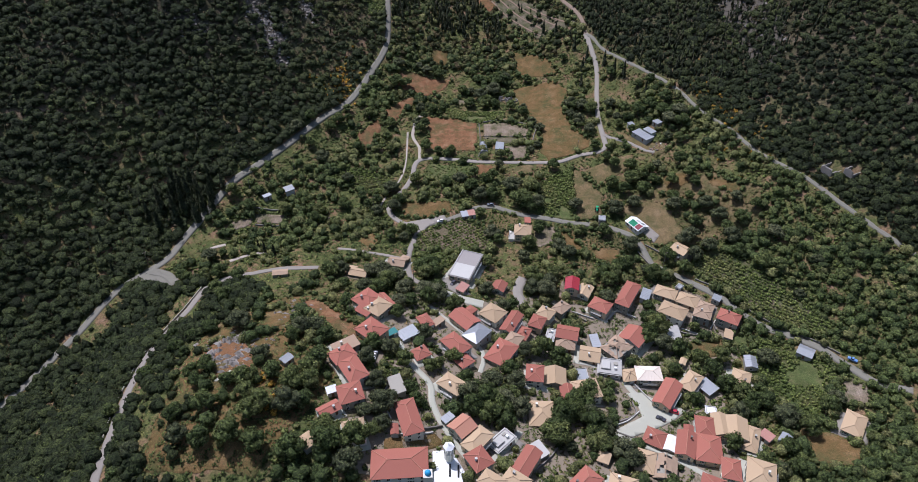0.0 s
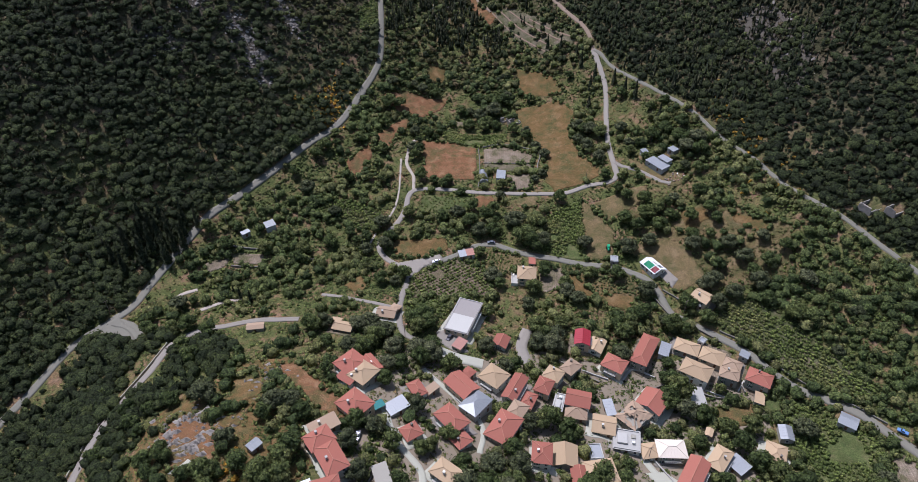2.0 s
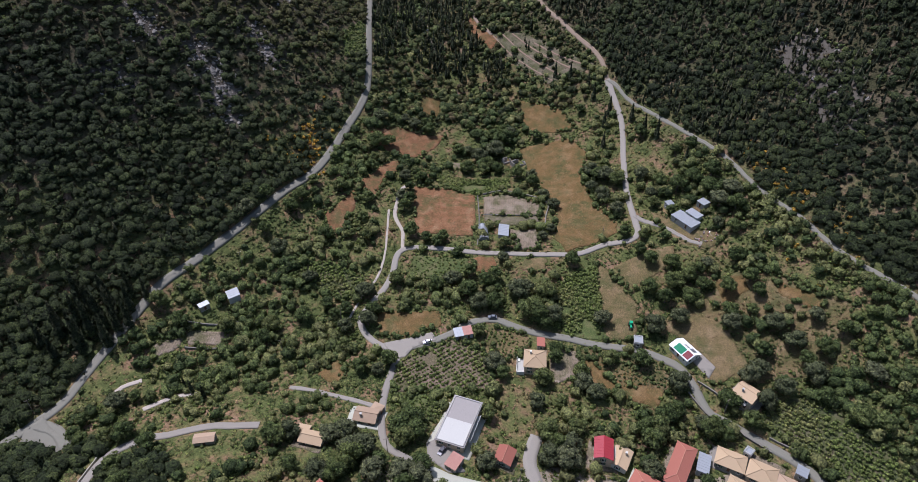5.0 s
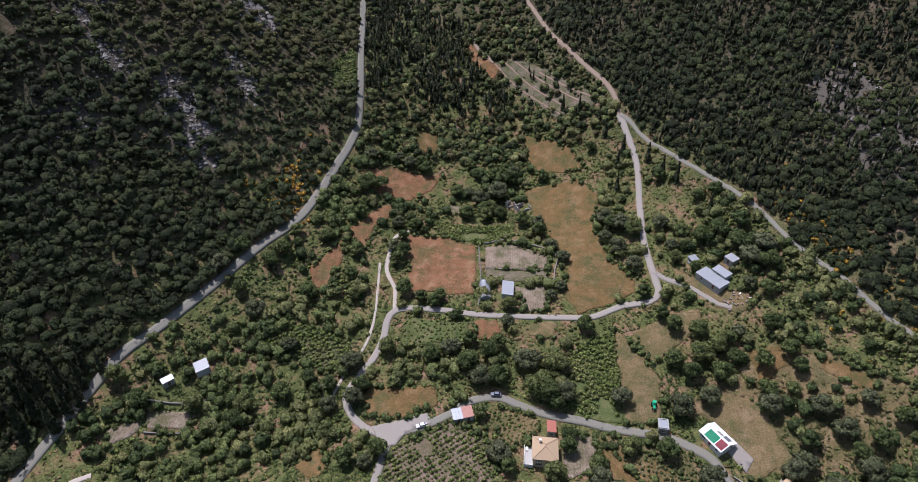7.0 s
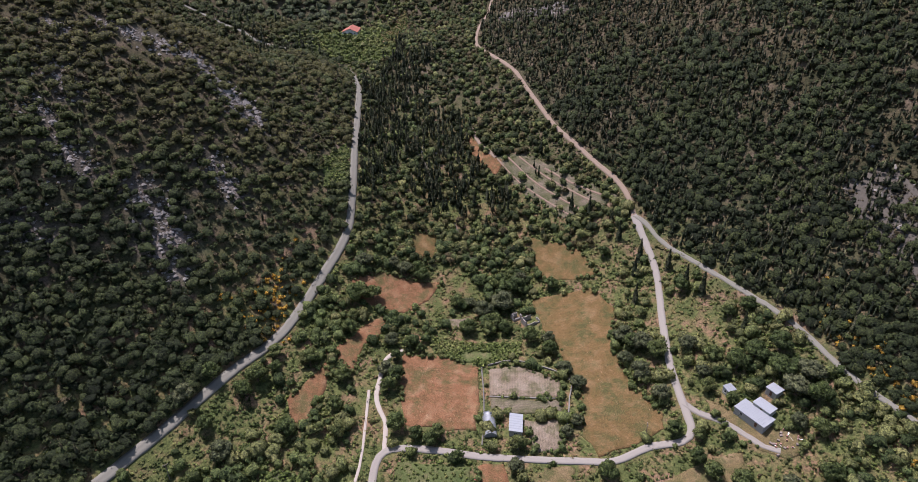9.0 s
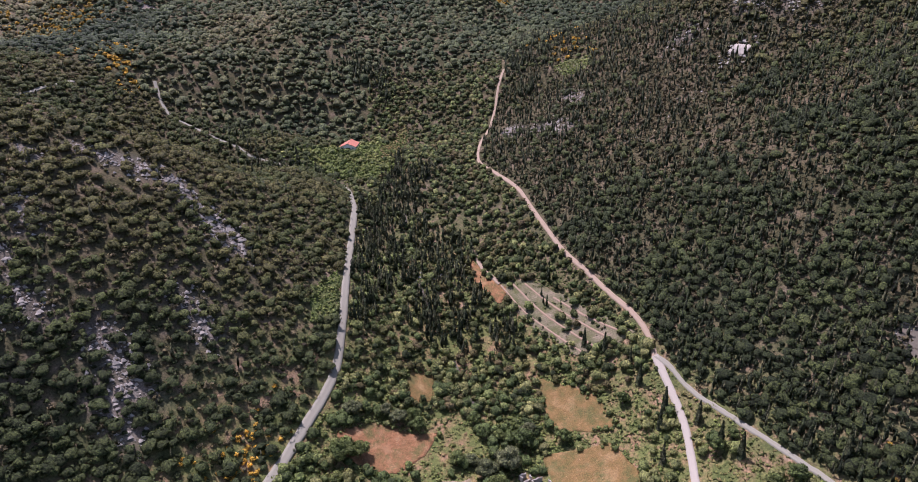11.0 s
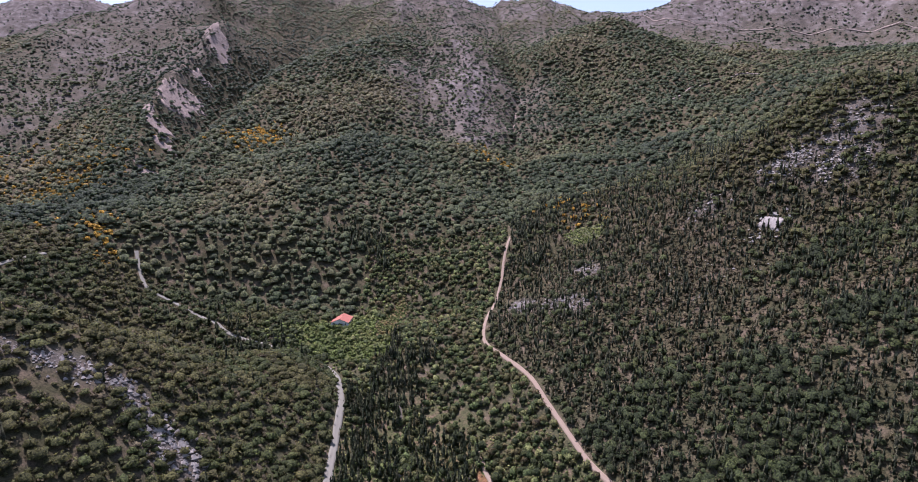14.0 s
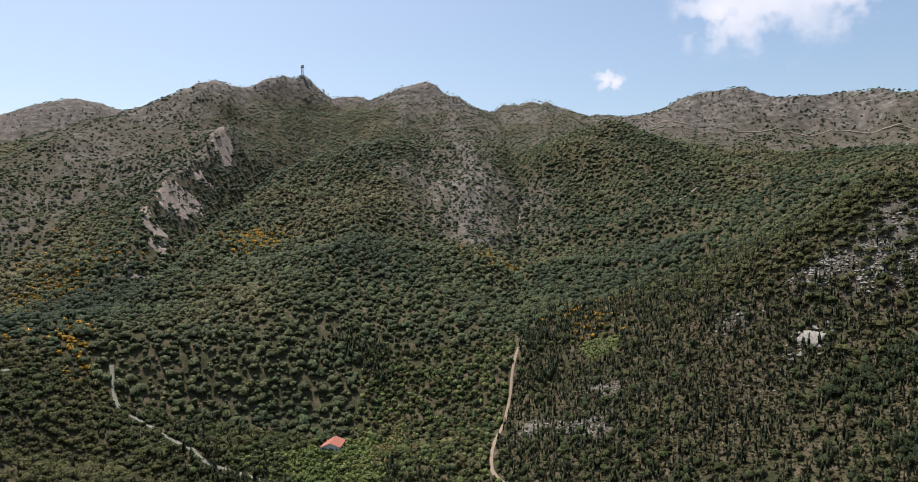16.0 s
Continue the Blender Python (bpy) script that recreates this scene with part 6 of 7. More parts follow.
def dome(rings, bottom=False):
    """Points and triangles of a rounded clump: a top, rings of so many points and, if asked, a bottom."""
    v, f = [(0, 0, 1)], []
    for k, n in enumerate(rings):
        a = math.pi * (0.62 if bottom else 0.56) * (k + 1) / len(rings)
        v += [(math.sin(a) * math.cos(6.2832 * (i + 0.5 * k) / n), math.sin(a) * math.sin(6.2832 * (i + 0.5 * k) / n), math.cos(a)) for i in range(n)]
    f += [(0, 1 + i, 1 + (i + 1) % rings[0]) for i in range(rings[0])]
    at = 1
    for n, m in zip(rings, rings[1:]):
        i = j = 0
        while i < n or j < m:
            if j == m or (i < n and (i + 1) / n <= (j + 1) / m):
                f.append((at + i % n, at + n + j % m, at + (i + 1) % n))
                i += 1
            else:
                f.append((at + i % n, at + n + j % m, at + n + (j + 1) % m))
                j += 1
        at += n
    if bottom:
        v.append((0, 0, -0.7))
        f += [(at + (i + 1) % rings[-1], at + i, len(v) - 1) for i in range(rings[-1])]
    return np.array(v, float), np.array(f)


CLUMP, CROWN, TUFT = dome((5, 6)), dome((5, 6), True), dome((4,))


def leaf_cloud(cx, cy, cz, rx, rz, leaves, leaf=0.42, core=0.74, cone=False, tint=None, rng=RNG, sky=0.0, heart_of=CLUMP):
    """Many plants at once: a rounded uneven heart and single leaf sprays round it. Returns points, triangles and a tint for each face."""
    n = len(cx)
    c = np.stack([cx, cy, cz], 1)
    r3 = np.stack([rx, rx, rz], 1)
    if tint is None:
        tint = rng.random(n)
    a = rng.random(n) * 6.28
    base, base_f = (OCTA, OCTA_F) if cone else heart_of
    o = np.repeat(base[None], n, 0) * (0.58 + 0.72 * rng.random((n, len(base), 1)))
    if not cone:
        o = o * (1 + 0.3 * (rng.random((n, 1, 3)) - 0.5))
    if cone:
        o[:, :4, 2] -= 0.55
    ca, sa = np.cos(a)[:, None], np.sin(a)[:, None]
    o = np.stack([o[..., 0] * ca - o[..., 1] * sa, o[..., 0] * sa + o[..., 1] * ca, o[..., 2]], -1)
    heart = c[:, None] + o * r3[:, None] * core
    hf = (np.arange(n)[:, None, None] * len(base) + base_f[None]).reshape(-1, 3)
    rise_ = np.array([0, 0, sky])
    heart_n = unit(unit(o) + rise_ + 0.22 * rng.normal(size=o.shape)).reshape(-1, 3)
    tints = np.repeat(tint, len(base_f))
    if not leaves:
        LAST_NORMALS[:] = [heart_n]
        return heart.reshape(-1, 3), hf, tints
    d = unit(rng.normal(size=(n, leaves, 3)))
    d[..., 2] = np.where(d[..., 2] < -0.45, -d[..., 2], d[..., 2])
    if cone:
        t = rng.random((n, leaves))
        ring = (1 - t) ** 0.75 * (0.85 + 0.3 * rng.random((n, leaves)))
        ang = rng.random((n, leaves)) * 6.28
        p = np.stack([np.cos(ang) * ring, np.sin(ang) * ring, t * 2 - 1], -1)
        d = unit(np.stack([np.cos(ang), np.sin(ang), np.full_like(t, 0.5)], -1))
    else:
        lump = 0.82 + 0.3 * rng.random((n, leaves, 1))
        p = d * lump
    pos = c[:, None] + p * r3[:, None]
    nrm = unit(d + 0.55 * rng.normal(size=d.shape))
    u = unit(np.cross(nrm, rng.normal(size=d.shape)))
    w = np.cross(nrm, u)
    if cone:
        u = unit(np.stack([0.25 * rng.normal(size=t.shape), 0.25 * rng.normal(size=t.shape), np.ones_like(t)], -1))
        w = unit(np.cross(u, d))
    size = (leaf * (0.6 + 0.8 * rng.random((n, leaves, 1)))) * (rx[:, None, None] if not cone else (rx[:, None, None] * 0.9))
    q = np.stack([pos + u * size * (1.9 if cone else 1.1), pos - u * size * 0.6 + w * size, pos - u * size * 0.6 - w * size], 2).reshape(-1, 3)
    lf = np.arange(n * leaves * 3).reshape(-1, 3) + n * len(base)
    q3 = q.reshape(-1, 3, 3)
    back = np.einsum("ij,ij->i", np.cross(q3[:, 1] - q3[:, 0], q3[:, 2] - q3[:, 0]), d.reshape(-1, 3)) < 0
    lf[back] = lf[back][:, ::-1]
    soft = unit(d + rise_ + 0.3 * nrm + 0.33 * rng.normal(size=d.shape))
    LAST_NORMALS[:] = [np.vstack([heart_n, np.repeat(soft.reshape(-1, 3), 3, 0)])]
    return np.vstack([heart.reshape(-1, 3), q]), np.vstack([hf, lf]), np.concatenate([tints, np.repeat(tint, leaves)])


def plant_mesh(name, co, tris, tint, material):
    me = raw_mesh(name, co, tris, True)
    me.normals_split_custom_set_from_vertices(LAST_NORMALS[0].astype(np.float32))
    at = me.attributes.new("tint", "FLOAT", "FACE")
    at.data.foreach_set("value", tint.astype(np.float32))
    me.materials.append(material)
    return me


def shrubs(name, label, category, material, x, y, r, tall, leaves, cone=False, leaf=0.42, sink=0.25, tint=None, sky=0.15, core=0.9, heart_of=CLUMP):
    if len(x) == 0:
        return None
    z = height(x, y)
    rz = r * tall
    if tint is None:
        patch_ = 0.5 * value_noise(x / 160, y / 160, 91) + 0.3 * value_noise(x / 40, y / 40, 92)
        tint = np.clip(patch_ + 0.3 * RNG.random(len(x)) - 0.05, 0, 0.999)
    co, f, t = leaf_cloud(x, y, z + rz * (1 - sink), r, rz, leaves, leaf, core, cone=cone, tint=tint, sky=sky, heart_of=heart_of)
    return tagged(new(name, plant_mesh(name, co, f, t, material)), label, category, kind="stuff")


def open_ground(x, y):
    i, j = np.floor(x + 350).astype(int), np.floor(y - 100).astype(int)
    ok = (i >= 0) & (i < 700) & (j >= 0) & (j < 800)
    return ~(ok & CLEAR[np.clip(i, 0, 699), np.clip(j, 0, 799)])


LR, UR, DR = np.array(LEFT_ROAD), np.array(UPPER_ROAD)[::-1], np.array(DIRT_ROAD)


def west_edge(y):
    return np.interp(y, LR[:, 1], LR[:, 0], left=-232, right=-86)


def east_edge(y):
    e = np.interp(y, UR[:, 1], UR[:, 0], left=236)
    return np.where(y > 508, np.interp(y, DR[:, 1], DR[:, 0]), e)


def scatter(n, x0, x1, y0, y1):
    return RNG.uniform(x0, x1, n), RNG.uniform(y0, y1, n)


def strewn(gap, x0, x1, y0, y1):
    """Plants that keep their distance: a shifted grid."""
    gx, gy = np.meshgrid(np.arange(x0, x1, gap), np.arange(y0, y1, gap), indexing="ij")
    gx = gx + (np.arange(gx.shape[1]) % 2) * gap / 2
    n = gx.size
    return gx.ravel() + RNG.uniform(-0.8, 0.8, n) * gap, gy.ravel() + RNG.uniform(-0.8, 0.8, n) * gap


def in_view(x, y, back=0.0):
    """The plan that the flight can see, with a margin."""
    first = np.abs(x) < 0.74 * np.hypot(y, 200) + 15
    return first & (y > 118)


def keep(x, y, ok):
    return x[ok], y[ok]


def tufts(name, label, material, x, y, size, tint):
    """Low weeds and grass: three splayed blades of leaf each."""
    n = len(x)
    a = RNG.random((n, 1)) * 6.28 + np.array([[0, 2.1, 4.2]]) + RNG.normal(0, 0.4, (n, 3))
    out = np.stack([np.cos(a), np.sin(a), np.zeros_like(a)], -1)
    across = np.stack([-np.sin(a), np.cos(a), np.zeros_like(a)], -1)
    foot = np.stack([x, y, height(x, y) - 0.02], 1)[:, None]
    s = (size[:, None] * RNG.uniform(0.6, 1.3, (n, 3)))[..., None]
    up = np.array([0, 0, 1.0])
    co = np.stack([foot + across * s * 0.55, foot + out * s * 0.9 + up * s * 0.6, foot - across * s * 0.55 + out * s * 0.1], 2).reshape(-1, 3)
    nrm = np.repeat(unit(out * 0.35 + up + 0.2 * RNG.normal(size=out.shape)).reshape(-1, 3), 3, 0)
    LAST_NORMALS[:] = [nrm]
    f = np.arange(n * 9).reshape(-1, 3)
    q = co.reshape(-1, 3, 3)
    under = np.cross(q[:, 1] - q[:, 0], q[:, 2] - q[:, 0])[:, 2] < 0
    f[under] = f[under][:, ::-1]
    return tagged(new(name, plant_mesh(name, co, f, np.repeat(tint, 3), material)), label, "grass", kind="stuff")


# individual trees of the valley
def tree_kind(name, label, seed, lobes, trunk_h, material, leaf=0.19):
    rng = np.random.default_rng(seed)
    root = thing(name, pose(0, 0, -500), label, "tree", "valley trees")
    bm = bmesh.new()
    tube(bm, (0, 0, -0.12), (0.02, 0.01, trunk_h), 0.045, 0.03, 7)
    cs = []
    for k in range(lobes):
        a = 6.28 * k / (lobes - 1) + rng.uniform(-0.4, 0.4) if k else 0.0
        d = rng.uniform(0.2, 0.3) if k else 0.03
        p = (d * math.cos(a), d * math.sin(a), rng.uniform(0.42, 0.62) if k else 0.74)
        tube(bm, (0.02, 0.01, trunk_h * rng.uniform(0.75, 1.0)), p, 0.022, 0.008, 5)
        cs.append((*p, rng.uniform(0.19, 0.26) if k else 0.25))
    part("trunk", bm, M_BARK, root)
    cs = np.array(cs)
    co, f, t = leaf_cloud(cs[:, 0], cs[:, 1], cs[:, 2], cs[:, 3], cs[:, 3] * 0.92, 90, leaf, 0.9, tint=0.25 * rng.random(len(cs)), rng=rng, heart_of=CROWN)
    mesh_part("crown", plant_mesh("crown", co, f, t, material), None, root)
    return root


def cypress_kind(seed):
    rng = np.random.default_rng(seed)
    root = thing("cypress", pose(0, 0, -500), "slender dark green cypress tree", "tree", "cypresses")
    bm = bmesh.new()
    tube(bm, (0, 0, -0.1), (0, 0, 0.3), 0.022, 0.015, 6)
    part("trunk", bm, M_BARK, root)
    k = 4
    z = np.linspace(0.22, 0.72, k)
    co, f, t = leaf_cloud(np.zeros(k), np.zeros(k), z, np.array([0.115, 0.12, 0.1, 0.075]), np.full(k, 0.24), 70, 0.5, 0.8, cone=True, tint=0.3 * rng.random(k), rng=rng)
    mesh_part("crown", plant_mesh("crown", co, f, t, L_CYPRESS), None, root)
    return root


BROAD = [tree_kind("tree", "dark green broadleaf tree with a rounded crown", 1, 7, 0.36, L_TREE), tree_kind("tree", "spreading dark green broadleaf tree", 2, 9, 0.3, L_TREE),
         tree_kind("tree", "bushy mid-green fruit tree", 3, 6, 0.3, L_TREE), tree_kind("tree", "uneven olive-green tree with open crown", 4, 8, 0.34, L_OLIVE, 0.18)]
CYP = [cypress_kind(21), cypress_kind(22)]
SPOTS_VILLAGE = (
    (98, 231, 9), (91, 225, 7), (50, 176, 8), (42, 168, 8), (54, 164, 8), (55, 184, 7), (38, 156, 8), (55, 155, 7), (11, 171, 7), (18, 170, 7), (4, 170, 7), (14, 182, 6), (24, 184, 6), (38, 209, 7), (45, 206, 6),
    (-2, 194, 5), (22, 191, 6), (-29, 159, 7), (-33, 170, 6), (-56, 177, 6), (-58, 171, 6), (-63, 164, 7), (-71, 169, 6), (-63, 154, 7), (-72, 153, 7), (-75, 149, 7), (-57, 155, 6), (-37, 141, 8))
SPOTS_EDGE = (
    (-46, 138, 8), (-58, 135, 8), (-71, 137, 7), (-80, 140, 7), (-90, 139, 6), (-38, 133, 7), (117, 204, 7), (121, 195, 7), (126, 190, 7), (111, 161, 6), (38, 266, 6), (42, 260, 6), (51, 269, 5), (38, 255, 6), (-15, 268, 7),
    (-37, 251, 6), (-27, 241, 6), (78, 269, 6), (88, 275, 6), (102, 271, 5), (110, 266, 5), (121, 271, 6), (137, 283, 6), (149, 294, 5), (-67, 257, 6), (-56, 242, 5), (-36, 193, 6), (-28, 218, 6), (-10, 246, 6), (64, 153, 7), (67, 148, 6), (145, 210, 7))
SPOTS_FIELDS = (
    (139, 176, 7), (146, 169, 7), (-104, 172, 5), (-87, 164, 5), (-104, 151, 5), (-79, 179, 5), (-61, 199, 6), (-69, 192, 5), (-39, 327, 6), (-8, 348, 6), (8, 344, 7), (13, 336, 7), (17, 349, 6), (33, 343, 8), (38, 330, 9),
    (42, 325, 7), (19, 301, 6), (22, 296, 5), (92, 320, 7), (106, 342, 7), (111, 333, 6), (100, 334, 6), (94, 341, 6), (56, 297, 5), (69, 304, 5), (46, 304, 5), (47, 310, 4), (83, 302, 6), (104, 323, 6), (-24, 414, 6), (-29, 418, 5), (-14, 382, 5))
SPOTS_UPPER = (
    (-5, 383, 5), (-47, 464, 8), (-40, 467, 6), (-48, 441, 6), (-46, 488, 6), (-25, 490, 6), (-18, 493, 5), (26, 468, 8), (34, 479, 8), (16, 464, 7), (3, 470, 6), (38, 442, 6), (46, 431, 6), (51, 418, 5), (56, 408, 5),
    (80, 433, 6), (87, 425, 7), (92, 419, 6), (82, 409, 6), (98, 358, 6), (107, 353, 6), (113, 344, 6), (94, 365, 5), (60, 361, 6), (21, 353, 6), (1, 351, 6), (136, 350, 6), (139, 338, 6), (128, 335, 6), (142, 313, 6), (147, 303, 6), (158, 312, 5))
SPOTS_SIDES = (
    (156, 297, 6), (134, 301, 6), (166, 303, 6), (-100, 402, 6), (-108, 390, 6), (-70, 354, 5), (-60, 339, 5), (-70, 331, 6), (-84, 325, 6), (-48, 313, 5), (-39, 299, 5), (-104, 324, 6), (-125, 324, 6), (-136, 332, 7))
SPOTS_GARDEN = ((-13.2, 262.3, 7), (-18.8, 264.4, 7), (-17.1, 257.8, 7), (-11.1, 237.9, 6.8), (-16.3, 240.2, 6.8), (-14.8, 234, 6.8), (-2, 234.2, 6), (-31.9, 252.1, 7), (-35.4, 246.3, 7), (-39.7, 260.4, 5.8), (-45, 258.1, 5.8), (-40, 238.9, 6), (-45.9, 238.1, 6), (-24.9, 245.5, 5.5), (-60.6, 259.4, 5.8), (-64.6, 255.2, 5.8), (-48.1, 223, 4.7), (-52, 220.9, 4.7), (33.7, 265.9, 6), (46.6, 258.4, 7), (45.1, 252.5, 7), (26.4, 238.7, 5.5), (21.4, 236.9, 5.5), (17.7, 296.3, 5.6), (39.5, 292.8, 6.6), (-22.9, 230.1, 5.3), (-27.8, 228.5, 5.3), (56, 291.6, 5.6), (64.7, 297.5, 5.7), (86.2, 298, 5.8))
SPOTS_LANES = ((96.4, 290.5, 7), (114.4, 280.4, 6.4), (109.4, 276.9, 6.4), (104, 268.5, 6.9), (120, 266, 7), (83.4, 269.6, 7), (80.3, 263.9, 7), (102, 235.8, 7), (95.7, 237.2, 7), (133.4, 278.1, 7), (127.4, 275.4, 7), (148.9, 286.4, 6.9), (130.1, 293.1, 5.9), (124.9, 290.5, 5.9), (160.5, 265.9, 7), (154.3, 262.5, 7), (0.5, 188.3, 5.3), (-9.1, 186.4, 4.2), (-12.3, 184.2, 4.2), (-31.4, 172.9, 4), (-29.5, 190.9, 5.2), (-22.3, 184.9, 5.5), (9.3, 168.5, 6.8), (5.4, 164, 6.8), (16.3, 167, 6.8), (12, 162.2, 6.8), (22.3, 176.2, 4.7), (17.7, 175.5, 4.7), (34.9, 207.7, 5.7), (29.4, 206.3, 5.7))
SPOTS_YARDS = ((-35, 154.7, 4.2), (-39.1, 153.7, 4.2), (-28.1, 149.3, 4.6), (-31.3, 146, 4.6), (-18.9, 168.5, 4.6), (101.1, 224.8, 7), (94.2, 227.5, 7), (98.8, 221, 7), (49, 204.6, 4.7), (45.2, 202, 4.7), (118.2, 216.8, 5.2), (114.5, 213.2, 5.2), (105.5, 219.1, 6.4), (67.3, 192, 3.8), (64.1, 183.9, 5.2), (114.7, 197.3, 6.9), (116.3, 191.1, 6.9), (37.1, 165.2, 7), (38, 159.9, 7), (54, 168.9, 6.7), (48.5, 171.3, 6.7), (58.3, 163.7, 5.9), (54.3, 159.9, 5.9), (123.9, 213.1, 6.4), (125.8, 181, 5.4), (120.7, 179.3, 5.4), (134.2, 185.2, 6.1), (128.1, 184.9, 6.1), (99.7, 205.2, 4.9))
SPOTS_FARM = ((112.6, 409.6, 6.6), (120.7, 403.4, 7), (128.3, 405.3, 7), (104.8, 419.1, 5.9), (138.1, 406.2, 7), (134.6, 395.1, 7), (137.1, 385, 7), (144, 389.6, 7), (143.1, 380, 6.4), (127.8, 380.8, 4.7), (107.1, 402.6, 4.9), (113.9, 387.8, 4), (88.8, 378.5, 4.6), (82.6, 426.8, 5.9), (78.3, 418.2, 5), (87.7, 395.6, 5.6), (132.8, 372.3, 4.7), (138.8, 367.8, 5.5), (97.4, 375, 3.8), (106.8, 371.7, 3.8), (-47, 411.4, 5.7), (-48, 395.7, 4.7), (-44.9, 383.7, 5.4), (-27, 407.5, 5.6), (-19.5, 436.3, 5.1), (-7.7, 379.3, 4.5), (27.3, 375.9, 5.2), (52.2, 442.7, 6.1), (52.3, 387.4, 3.8), (47.4, 382.1, 3.8), (20.7, 455.2, 5.4))
tree_rng = random.Random(3)
spots = list(SPOTS_VILLAGE + SPOTS_EDGE + SPOTS_FIELDS + SPOTS_UPPER + SPOTS_SIDES) + [q for q in SPOTS_GARDEN + SPOTS_LANES + SPOTS_YARDS + SPOTS_FARM if open_ground(np.array([q[0]]), np.array([q[1]]))[0]]
xs_, ys_ = scatter(2600, -150, 185, 128, 500)
for x, y in zip(xs_, ys_):
    if len(spots) < 370 and west_edge(y) + 6 < x < east_edge(y) - 4 and open_ground(np.array([x]), np.array([y]))[0] and value_noise(np.array(x / 22), np.array(y / 22), 9) > 0.52:
        if all((x - q[0]) ** 2 + (y - q[1]) ** 2 > 30 for q in spots):
            spots.append((x, y, tree_rng.uniform(3.5, 6.5)))
for x, y, s in spots:
    if inside(np.array([x]), np.array([y]), list(FIELDS["vines_top"]))[0]:
        continue
    s *= 1.35
    proto = BROAD[tree_rng.randrange(4)]
    copy_thing(proto, pose(x, y, ground_at(x, y), 0, 0, tree_rng.uniform(0, 360)) @ Matrix.Diagonal((s * tree_rng.uniform(1.0, 1.25), s * tree_rng.uniform(1.0, 1.25), s * tree_rng.uniform(0.9, 1.1), 1)))
for x, y, s in ((-157, 318, 24), (-153, 322, 21), (-163, 323, 20), (-148, 328, 16), (-160, 314, 21), (-155, 326, 19), (-150, 317, 17), (-166, 317, 18), (-159, 330, 17), (-168, 326, 20), (-172, 312, 19), (-163, 308, 22), (-152, 310, 20), (-146, 320, 17), (-170, 300, 15), (-177, 305, 14), (-150, 335, 15), (-143, 335, 13), (-185, 300, 10), (-196, 285, 9), (-186, 270, 8), (-108, 286, 8), (-102, 283, 8), (-112, 289, 7), (78, 523, 11), (69, 530, 11), 
               (97, 480, 13), (93, 472, 11), (108, 468, 12), (113, 455, 12), (118, 446, 13), (90, 455, 11), (108, 498, 12), (90, 498, 12), (88, 510, 10), (20, 530, 9), (33, 540, 9), (13, 548, 10), (-152, 250, 9), (-158, 243, 10), (-165, 225, 9),
               (140, 440, 13), (128, 420, 11), (150, 431, 14)):
    copy_thing(CYP[tree_rng.randrange(2)], pose(x, y, ground_at(x, y), 0, 0, tree_rng.uniform(0, 360)) @ Matrix.Diagonal((s, s, s, 1)))
for proto in BROAD + CYP:
    for o in (*proto.children_recursive, proto):
        bpy.data.objects.remove(o)

# undergrowth and bushes of the valley floor
x, y = scatter(90000, -235, 235, 118, 520)
ok = (x > west_edge(y)) & (x < east_edge(y)) & open_ground(x, y) & in_view(x, y)
clump = fbm(x / 26, y / 26, 12, 4) * 2
wild = 0.42 * ease((-x - 100) / 30) * ease((300 - y) / 60) + 0.3 * ease((x - 140) / 40) + 0.15 * ease((y - 420) / 60)
ok &= RNG.random(len(x)) < np.clip(0.24 + 1.5 * clump + 0.9 * wild, 0.03, 0.95) * np.where(inside(x, y, list(SPUR)), 0.7, 1.0) * np.where(inside(x, y, list(FIELDS["olive_grove"])), 0.3, 1.0)
x, y = keep(x, y, ok)
sel = RNG.random(len(x)) + 0.5 * fbm(x / 18, y / 18, 15, 2)
deep = (x < -96) & (y < 262)
half = (sel < 0.62) & ~deep
nh = int(half.sum())
shrubs("undergrowth", "bright green low undergrowth and brambles", "undergrowth", L_GRASS, *keep(x, y, half), RNG.uniform(0.5, 1.5, nh), 0.5, 8, leaf=0.25, heart_of=TUFT)
big_ = ~half & ~deep
shrubs("bushes", "mid-green bushes and small trees on the valley floor", "bushes", L_TREE, *keep(x, y, big_), 0.8 + 2.7 * RNG.random(big_.sum()) ** 2.0, 0.85, 22, leaf=0.2, core=0.95)
shrubs("gully_scrub", "dark scrub covering the gully below the road", "shrubs", L_MAQUIS, *keep(x, y, deep), 1.2 + 2.2 * RNG.random(deep.sum()) ** 2.0, 0.8, 12, leaf=0.2, core=0.95, tint=0.1 + 0.45 * RNG.random(deep.sum()), sky=0.3)
x, y = scatter(165000, -235, 235, 118, 640)
ok = (x > west_edge(y)) & (x < east_edge(y)) & open_ground(x, y) & in_view(x, y)
lush = fbm(x / 30, y / 30, 17, 4) * 2
ok &= RNG.random(len(x)) < np.clip(0.72 + 0.9 * lush, 0.3, 1.0)
x, y = keep(x, y, ok)
tufts("weeds", "rough green and yellowing weeds on the valley floor", L_WEED, x, y, RNG.uniform(0.5, 1.3, len(x)), np.clip(0.38 - 0.7 * lush[ok] + RNG.normal(0, 0.16, len(x)), 0, 0.99))
